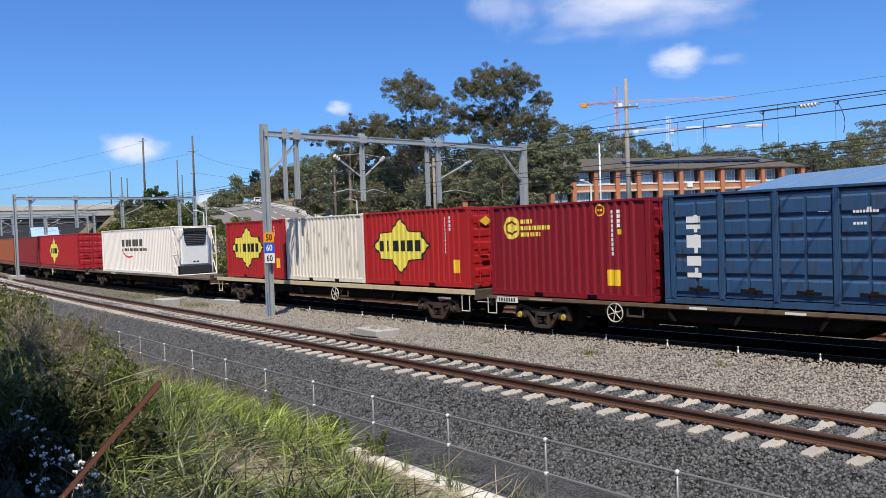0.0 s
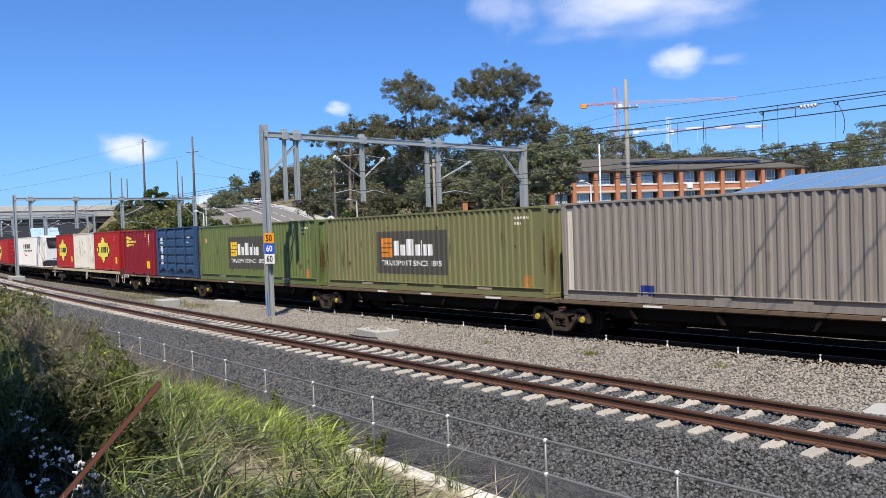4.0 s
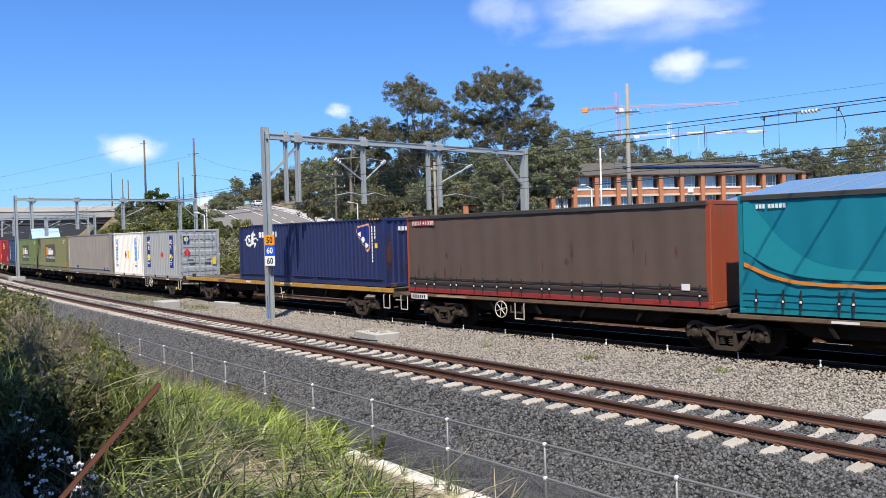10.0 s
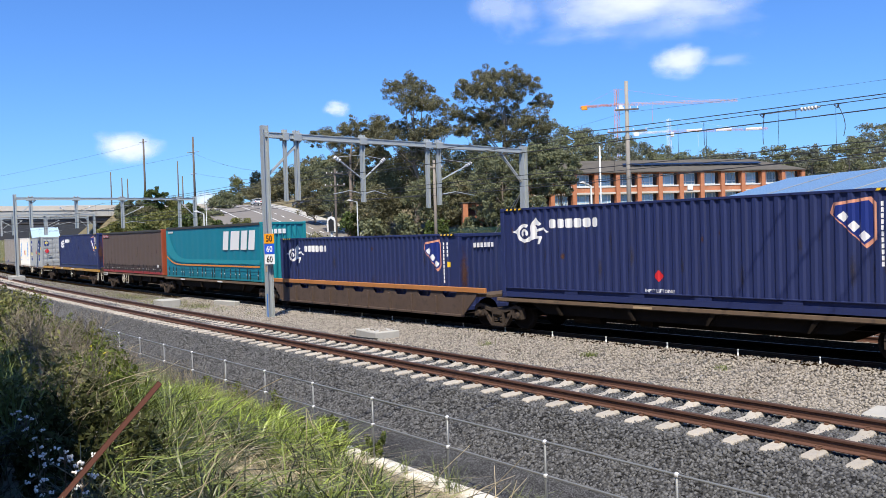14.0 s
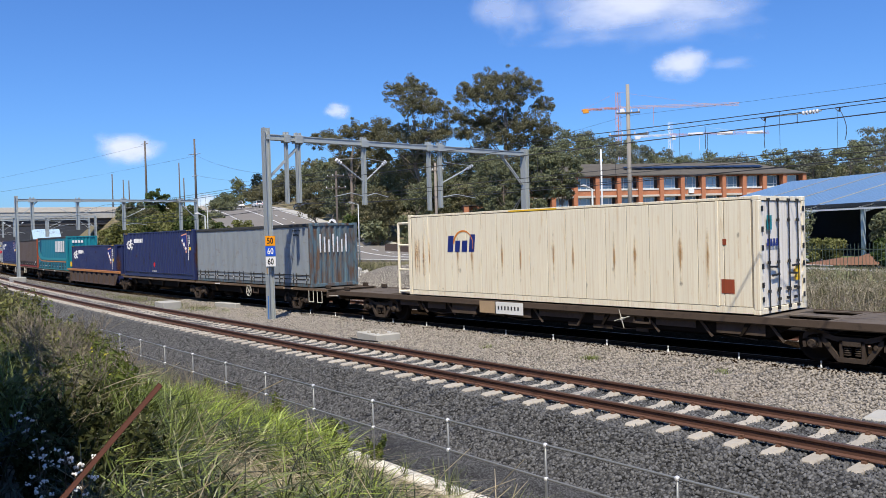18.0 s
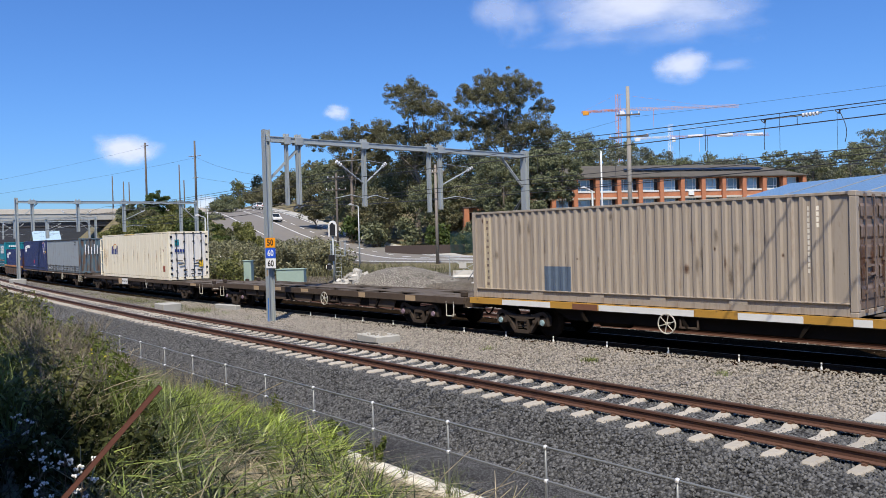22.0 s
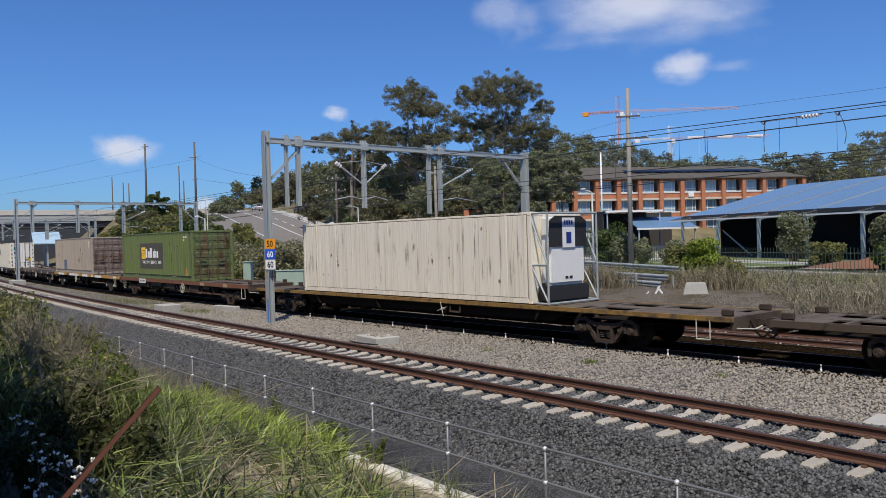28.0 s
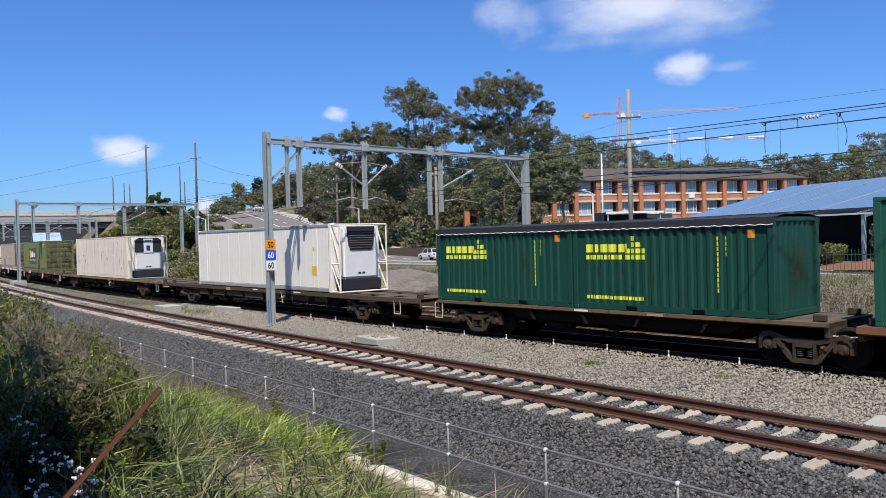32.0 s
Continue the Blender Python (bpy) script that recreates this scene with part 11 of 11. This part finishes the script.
blades("fence_grass", M_GRASSGREEN, bank_roots(rng, 260, 6.5, 13.0, -0.25, 0.25, 0.03), 0.5, 0.012, 0.6, rng, "green grass growing over the kerb")
# scrub that runs down to the line beside the yard
yu, yd = rng.uniform(-3, 16.5, 12000), -rng.uniform(9.3, 15.5, 12000)
ok = -yd > 9.4 + 3.6 * np.clip((yu - 12) / 4, 0, 1) + 0.4 * np.sin(yu * 1.7)
R = np.array([tuple(trk(a, b, float(np.interp(-b, [9.3, 10, 11, 12], [-0.22, -0.2, 0.02, 0.33])))) for a, b in zip(yu[ok], yd[ok])])
pick = rng.random(len(R))
blades("dry_scrub", M_STRAWGREY, R[pick < 0.6], 0.75, 0.022, 1.0, rng, "grey dry scrub beside the line")
blades("green_scrub", M_WEEDDRY, R[pick >= 0.6], 0.6, 0.03, 0.9, rng, "straggling green weeds among dry scrub")
# reeds and dry grass by the yard
yu = rng.uniform(3, 26, 9000)
yd = -rng.uniform(14.5, 25.0, 9000)
ok = yd < -(14.2 + 4.5 * np.clip((yu - 17) / 5, 0, 1))
R = np.array([tuple(trk(a, b, 0.35)) for a, b in zip(yu[ok], yd[ok])])
half = rng.random(len(R)) < 0.5
blades("dry_reeds", M_REED, R[half], 0.8, 0.03, 0.8, rng, "dry reeds and weeds beside the yard")
blades("yard_weeds", leaf_mat("grey_weeds", (0.175, 0.19, 0.09), island=0.6), R[~half], 0.8, 0.04, 0.8, rng, "grey-green weeds beside the yard")
yu, yd = np.concatenate([rng.normal(26.6, 0.9, 2200), rng.normal(20.4, 0.9, 1100)]), -np.concatenate([rng.normal(14.2, 0.7, 2200), rng.normal(15.8, 0.7, 1100)])
blades("dry_reeds", M_REED, np.array([tuple(trk(a, b, 0.35)) for a, b in zip(yu, yd)]), 1.25, 0.03, 0.7, rng, "clumps of dry reeds by the far post")
yu, yd = rng.uniform(23, 31, 1500), -rng.uniform(17.5, 23, 1500)
blades("strappy_tussocks", M_BUSHYELLOW, np.array([tuple(trk(a, b, 0.35)) for a, b in zip(np.round(yu / 1.3) * 1.3 + rng.normal(size=1500) * 0.12, np.round(yd / 1.5) * 1.5 + rng.normal(size=1500) * 0.12)]), 1.3, 0.04, 1.1, rng, "strappy green tussocks among stacked rails")
yu, yd = rng.uniform(43, 75, 4500), -rng.uniform(10.5, 22, 4500)
blades("slope_grass", M_WEEDDRY, np.array([tuple(trk(a, b, gz(*trk(a, b)[:2]) + 0.1)) for a, b in zip(yu, yd)]), 1.1, 0.04, 0.6, rng, "dry grass on the slope above the line")
yu, yd = rng.uniform(30, 75, 700), rng.uniform(2.6, 3.6, 700)
blades("ballast_weeds", M_GRASSGREEN, np.array([tuple(trk(a, b - 0.02 * (a - 30), -0.15)) for a, b in zip(np.round(yu / 3.1) * 3.1 + rng.normal(size=700) * 0.35, yd)]), 0.22, 0.012, 0.8, rng, "small green weeds in the ballast")
yu, yd = np.concatenate([rng.normal(40.5, 1.0, 420), rng.normal(36.6, 0.8, 300), rng.normal(47.0, 2.5, 500)]), np.concatenate([rng.normal(3.4, 0.5, 420), rng.normal(3.2, 0.4, 300), rng.normal(3.0, 0.5, 500)])
blades("pit_weeds", M_GRASSGREEN, np.array([tuple(trk(a, b, -0.15)) for a, b in zip(yu, yd)]), 0.26, 0.014, 0.9, rng, "green weeds round the cable pit")
blades("pit_straw", M_REED, np.array([tuple(trk(a, b, -0.15)) for a, b in zip(yu + 0.8, yd - 0.3)]), 0.3, 0.01, 1.2, rng, "dry grass round the cable pit")
for i, (u, d) in enumerate(((12.6, 3.25), (16.2, 3.4), (9.1, 3.0))):
    n = (160, 50, 60)[i]
    blades("weed_tuft", M_GRASSGREEN, np.array([tuple(trk(u + a, d + b, -0.13)) for a, b in rng.normal(size=(n, 2)) * 0.1]), 0.16, 0.012, 0.9, rng, "small green weed tuft in the ballast")

# unseen trees added behind the camera to block low skylight
M_BEHIND = leaf_mat("screen_leaves", (0.06, 0.075, 0.03))
for i in range(11):
    x = -78 + 14.5 * i
    tree(x, -15.5 - 3.5 * ((i * 0.618) % 1.0) - 0.05 * abs(x), 0.4, 16.5 + 3.0 * ((i * 0.37) % 1.0), 17, 900 + i, leaf=M_BEHIND, clear=0.06, clumps=26, leaves=9000, size=0.55, label="unseen tree added behind the camera to screen skylight", group="roadside trees", tuft=1.3)
# unseen trees added beside the camera to shade the corner of the bank
for i, x in enumerate((5.4, 6.6, 8.0, 9.6, 11.6, 14.0)):
    tree(-x, 0.238 * x - 1.45, 1.2, 5.1, 1.35, 300 + i, leaf=M_SHRUBDARK, clear=0.45, clumps=16, leaves=7000, size=0.12, label="unseen slim tree added to shade the bank corner", girth=0.012, tuft=0.32, clump_r=0.32)

# second unseen row, added to shut out more sky from that corner
for i, x in enumerate((3.5, 5.5, 7.5, 9.5, 12.0, 15.0)):
    tree(-x, 0.238 * x - 3.9, 0.8, 7.6, 2.6, 320 + i, leaf=M_SHRUBDARK, clear=0.2, clumps=20, leaves=8000, size=0.2, label="unseen tree added to block sky behind the bank", girth=0.012, tuft=0.5, clump_r=0.3)


def weed(x, y, h, w, seed, leaf, stems=9, label="tall leafy weed on the bank", flowers=0, size=0.045, group="weeds on the bank"):
    """An upright weed: thin stems from one root, leaves all the way up, perhaps flowers at the tips."""
    rng = np.random.default_rng(seed)
    u, d = track_uv(x, y)
    t = thing("weed", pose(x, y, bank_z(u, d) - 0.03), label, "weed", group)
    bm = bmesh.new()
    cs, tips = [], []
    for i in range(stems):
        a, r = rng.uniform(0, 6.283), w / 2 * rng.uniform(0.2, 1.0)
        top = np.array([r * math.cos(a), r * math.sin(a), h * rng.uniform(0.6, 1.0)])
        lp = limb_path(rng, top * np.array([0.15, 0.15, 0]), top, 5, 0.22)
        for k, (p, q) in enumerate(zip(lp, lp[1:])):
            tube(bm, p, q, 0.007 * (1 - 0.15 * k), 0.007 * (0.85 - 0.15 * k), n=4, caps=False)
        cs += [p + (q - p) * e for p, q in zip(lp[1:], lp[2:]) for e in (0, 0.33, 0.66)]
        tips += [lp[-1], lp[-1] - (lp[-1] - lp[-2]) * 0.5]
    part("stem", bm, M_STEM, t)
    cs = np.array(cs)
    v, f = leaf_quads(rng, cs, np.full(len(cs), 0.10 * h), len(cs) * 10, size, 0.8, slim=0.34, droop=-0.2)
    part("foliage", big_mesh("foliage", v, f, [leaf]), None, t)
    if flowers:
        tips = np.array(tips)
        v, f = leaf_quads(rng, tips, np.full(len(tips), 0.06), flowers, 0.02, 0.6, slim=0.9)
        tagged(part("blossom", big_mesh("blossom", v, f, [M_YELLOWFL]), None, t, "small yellow flowers"), kind="stuff")
    return t


# weeds nearest the corner take the darkened leaves
for i in range(34):
    u = 8.0 + 26 * (i / 33) ** 1.3
    edge = 0.238 * u + 0.25 + ((i * 0.618) % 1.0) * (0.8 + 0.05 * u)
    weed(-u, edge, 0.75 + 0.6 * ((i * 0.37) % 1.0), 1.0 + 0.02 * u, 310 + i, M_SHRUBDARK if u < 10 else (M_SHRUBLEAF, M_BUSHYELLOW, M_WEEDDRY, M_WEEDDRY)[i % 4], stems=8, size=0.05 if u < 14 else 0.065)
for i in range(14):
    u = 19 + 1.4 * i
    weed(-u, 0.238 * u - 0.2 + 0.035 * u * ((i * 0.618) % 1.0), 1.5 + 0.7 * ((i * 0.37) % 1.0), 1.8, 360 + i, (M_SHRUBLEAF, M_WEEDDRY, M_BUSHYELLOW)[i % 3], stems=10, size=0.07, label="tall straggling weed on the bank")
for i in range(26):
    u = 11.5 + 0.5 * i
    weed(-u, 0.238 * u + 0.3 + 0.11 * u * ((i * 0.618) % 1.0), 1.0 + 0.7 * ((i * 0.37) % 1.0), 0.7, 420 + i, M_WEEDDRY if i % 3 else M_SHRUBLEAF, stems=3, size=0.03, label="thin dry stalk with a few leaves")
for i, (x, y, h) in enumerate(((-13.2, 4.7, 1.35), (-13.9, 4.5, 1.15), (-12.5, 4.3, 1.0), (-12.3, 4.9, 0.8))):
    weed(x, y, h, 0.8, 380 + i, M_SHRUBLEAF, stems=11, label="leafy weed in yellow flower on the bank", flowers=14 if i < 2 else 5)


def dead_shrub(x, y, h, w, seed):
    """Bare grey twigs that fork twice."""
    r = random.Random(seed)
    u, d = track_uv(x, y)
    t = thing("dead_shrub", pose(x, y, bank_z(u, d) - 0.03), "bare grey twiggy shrub among the weeds", "shrub", "dead shrubs on the bank")
    bm = bmesh.new()
    for i in range(9):
        a, b = r.uniform(0, 6.283), r.uniform(0.2, 1.0)
        p = Vector((b * w / 2 * math.cos(a), b * w / 2 * math.sin(a), h * r.uniform(0.55, 0.8)))
        tube(bm, (0.05 * math.cos(a), 0.05 * math.sin(a), 0), p, 0.009, 0.005, n=4, caps=False)
        for _ in range(4):
            q = p + Vector((r.uniform(-0.25, 0.25), r.uniform(-0.25, 0.25), r.uniform(0.05, 0.4))) * h
            tube(bm, p, q, 0.005, 0.003, n=4, caps=False)
            for _ in range(4):
                tube(bm, p.lerp(q, r.uniform(0.4, 1)), q + Vector((r.uniform(-0.15, 0.15), r.uniform(-0.15, 0.15), r.uniform(-0.05, 0.2))) * h, 0.003, 0.002, n=3, caps=False)
    part("branchwork", bm, M_DEADWOOD, t)


M_DEADWOOD = material("grey_dead_wood", (0.2, 0.17, 0.135), rough=0.9, vary=0.3, island=0.3)
for i in range(12):
    u = 10.5 + 1.5 * i
    dead_shrub(-u, 0.238 * u + 0.3 + (0.5 + 0.06 * u) * ((i * 0.618) % 1.0), 0.9 + 0.6 * ((i * 0.37) % 1.0), 1.1, 950 + i)


# white-flowered stems near the camera
def flower_stem(x, y, z, h, seed):
    r = random.Random(seed)
    f = thing("white_flower", pose(x, y, z), "weed stem with small white flower heads", "flower", "white flowers on the bank")
    bm = bmesh.new()
    top = Vector((r.uniform(-0.1, 0.1), r.uniform(-0.1, 0.1), h))
    tube(bm, (0, 0, 0), top, 0.006, 0.003, n=5)
    heads = [top + Vector((r.uniform(-0.09, 0.09), r.uniform(-0.09, 0.09), r.uniform(-0.12, 0.04))) for _ in range(6)]
    for q in heads:
        tube(bm, top * 0.85, q, 0.003, n=4)
    part("stem", bm, M_STEM, f)
    for q in heads:
        bm = bmesh.new()
        for i in range(6):
            e = Vector((r.uniform(-1, 1), r.uniform(-1, 1), r.uniform(-0.5, 0.7))) * 0.017
            bmesh.ops.create_icosphere(bm, subdivisions=1, radius=r.uniform(0.007, 0.011), matrix=Matrix.Translation(q + e))
        part("flower_head", bm, M_PETAL, f)


for i in range(12):
    x = -6.0 - 2.6 * ((i * 0.618) % 1.0)
    y = -0.238 * x + 0.12 + 0.36 * ((i * 0.377) % 1.0)
    u, d = track_uv(x, y)
    flower_stem(x, y, bank_z(u, d), 0.42 + 0.4 * ((i * 0.29) % 1.0), i)
# sprigs by the pipe fence and long arching stalks
for i in range(9):
    u = 10.8 + 0.75 * i
    p = trk(u, kerb_d(u) - 0.1 + 0.5 * ((i * 0.618) % 1.0))
    weed(p.x, p.y, 0.55 + 0.35 * ((i * 0.37) % 1.0), 0.4, 400 + i, M_SHRUBLEAF, stems=4, size=0.04, label="thin green sprig beside the pipe fence")
bm = bmesh.new()
r = random.Random(9)
for i in range(48):
    u = r.uniform(8.5, 24)
    p = Vector((-u, 0.238 * u + r.uniform(0.0, 1.7), 0))
    uu, dd = track_uv(p.x, p.y)
    p.z = bank_z(uu, dd) + 0.2
    a = r.uniform(-0.6, 1.2)
    e = r.uniform(0.6, 1.5)
    q = p + Vector((e * math.cos(a), e * math.sin(a), r.uniform(0.4, 1.1)))
    run(bm, [p.lerp(q, k / 6) + Vector((0, 0, 0.5 * (k / 6) * (1 - k / 6))) for k in range(7)], r.uniform(0.003, 0.006))
thing("arching_stalks", None, "long pale stalks arching over the weeds", "dry stalks", kind="stuff", data=mesh_of("arching_stalks", bm, M_STRAW))
# dry stalks
bm = bmesh.new()
r = random.Random(4)
for i in range(110):
    u, o = r.uniform(5, 19), r.uniform(1.0, 6.0)
    p = trk(u, kerb_d(u) + o, bank_z(u, kerb_d(u) + o))
    q = p + Vector((r.uniform(-0.7, 0.7), r.uniform(-0.7, 0.7), r.uniform(0.25, 0.95)))
    m = p.lerp(q, 0.5) + Vector((0, 0, 0.08))
    tube(bm, p, m, 0.006, n=5, caps=False)
    tube(bm, m, q, 0.006, 0.003, n=5, caps=False)
thing("dry_stalks", None, "pale dry stalks leaning in the grass", "dry stalks", kind="stuff", data=mesh_of("dry_stalks", bm, M_STRAW))
# rusty angle iron
A, B = Vector((-6.29, 1.50, 1.0)), Vector((-5.90, 2.44, 2.12))
bm = bmesh.new()
w = (B - A).normalized()
s = w.cross(Vector((0.6, -0.6, 0.3))).normalized()
t = w.cross(s)
for e in (s, t):
    vs = [bm.verts.new(p + e * k + (t if e is s else s) * h) for p in (A, B) for k in (0, 0.042) for h in (0, 0.006)]
    for f in ((0, 1, 3, 2), (4, 6, 7, 5), (0, 2, 6, 4), (1, 5, 7, 3), (0, 4, 5, 1), (2, 3, 7, 6)):
        bm.faces.new([vs[i] for i in f])
bmesh.ops.recalc_face_normals(bm, faces=bm.faces)
thing("angle_iron", None, "rusty angle iron leaning out of the grass", "metal stake", data=mesh_of("angle_iron", bm, material("red_rust", (0.085, 0.03, 0.02), rough=0.9, vary=0.4, scale=12, fine=80, bump=0.3)))


# ---- clouds ----
def cloud(aim, py, w, h, seed, dens, drift, ragged):
    """A soft white cloud far off: its fleecy edge comes from noise."""
    D = 1800.0
    az = bearing(aim)
    el = (411 - 0.031 * (aim - 784) - py) / 1418 * math.cos(math.atan((aim - 784) / 1418))
    c = Vector((-D * math.sin(az), D * math.cos(az), EYE[2] + D * el))
    k = D / 1418 / math.cos(math.atan((aim - 784) / 1418))
    W, Hh = w * k / 2, h * k / 2
    m = bpy.data.materials.new("cloud_white")
    m.use_nodes = True
    N, L = m.node_tree.nodes, m.node_tree.links
    N.remove(N["Principled BSDF"])
    co, mp = N.new("ShaderNodeTexCoord"), N.new("ShaderNodeMapping")
    mp.inputs["Scale"].default_value = (1 / W, 1, 1 / Hh)
    mp.inputs["Location"].default_value = (0, 0, 0)
    L.new(co.outputs["Object"], mp.inputs[0])
    ln = N.new("ShaderNodeVectorMath")
    ln.operation = "LENGTH"
    L.new(mp.outputs[0], ln.inputs[0])
    nz = N.new("ShaderNodeTexNoise")
    nz.noise_dimensions = "4D"
    nz.inputs["W"].default_value, nz.inputs["Scale"].default_value, nz.inputs["Detail"].default_value, nz.inputs["Roughness"].default_value = seed, 1.15, 7, 0.5
    L.new(mp.outputs[0], nz.inputs["Vector"])
    a = N.new("ShaderNodeMath")
    a.operation = "MULTIPLY_ADD"
    a.inputs[1].default_value, a.inputs[2].default_value = ragged, 0.62 - 0.5 * ragged
    L.new(nz.outputs["Fac"], a.inputs[0])
    b = N.new("ShaderNodeMath")
    b.operation = "SUBTRACT"
    L.new(a.outputs[0], b.inputs[0])
    L.new(ln.outputs["Value"], b.inputs[1])
    r = N.new("ShaderNodeMapRange")
    r.interpolation_type = "SMOOTHSTEP"
    r.inputs["From Min"].default_value, r.inputs["From Max"].default_value, r.inputs["To Max"].default_value = -0.3, 0.6, dens
    L.new(b.outputs[0], r.inputs["Value"])
    df, tr, mx = N.new("ShaderNodeBsdfDiffuse"), N.new("ShaderNodeBsdfTransparent"), N.new("ShaderNodeMixShader")
    df.inputs[0].default_value = (0.86, 0.87, 0.9, 1)
    L.new(r.outputs[0], mx.inputs[0])
    L.new(tr.outputs[0], mx.inputs[1])
    L.new(df.outputs[0], mx.inputs[2])
    L.new(mx.outputs[0], N["Material Output"].inputs[0])
    me = raw_mesh("cloud", [(-W, 0, -Hh), (W, 0, -Hh), (W, 0, Hh), (-W, 0, Hh)], [(0, 1, 2, 3)], [m])
    ob = thing("backdrop_cloud", None, "soft white cloud drifting in the blue sky", "cloud", kind="structure", data=me)
    side = Vector((math.cos(az), math.sin(az), 0))
    DRIFTS.append((ob, c, math.degrees(az), side * (drift[0] * k), Vector((0, 0, -drift[1] * k))))


DRIFTS = []
cloud(240, 263, 112, 64, 3.1, 0.82, (-16, -7), 1.3)
cloud(1160, 6, 480, 190, 5.7, 0.74, (16, -4), 2.0)
cloud(900, 22, 150, 120, 6.3, 0.3, (6, -4), 2.0)
cloud(1213, 110, 112, 68, 7.2, 0.72, (6, -6), 1.3)
cloud(1290, 110, 110, 26, 1.9, 0.2, (6, -6), 1.6)
cloud(608, 194, 62, 36, 2.4, 0.6, (-10, -4), 1.6)
cloud(368, 358, 80, 40, 9.3, 0.7, (-6, -3), 1.4)


# ---- movement ----
def motions():
    """The train rolls along its curve; every wheelset turns with it."""
    keys = [2.0 * i for i in range(17)]
    for ob, U, z in MOVERS:
        walk(ob, [(t, on_track(U + rolled(t), 0, z)) for t in keys])
    for ob, side, way, rows in CARS:
        ts, ss = [r[0] for r in rows], [r[1] for r in rows]
        path = []
        for t in np.arange(0, 32.01, 0.5):
            x, y, z, a = road_at(float(np.interp(t, ts, ss)), side)
            path.append((float(t), pose(x, y, z, 0, 0, a if way > 0 else a + 180)))
        walk(ob, path)
    for ob, c, a, side, up in DRIFTS:
        walk(ob, [(t, Matrix.Translation(c + (side + up) * ((t - 10) / 32)) @ pose(0, 0, 0, 0, 0, a)) for t in (0.0, 16.0, 32.0)])
    turns = [(2 * i / FPS, math.degrees(rolled(2 * i / FPS) / WHEEL_R)) for i in range(int(32.0 * FPS / 2) + 1)]
    for ws, x in WHEELSETS:
        walk(ws, [(t, pose(x, 0, 0, 0, -a, 0)) for t, a in turns])


motions()
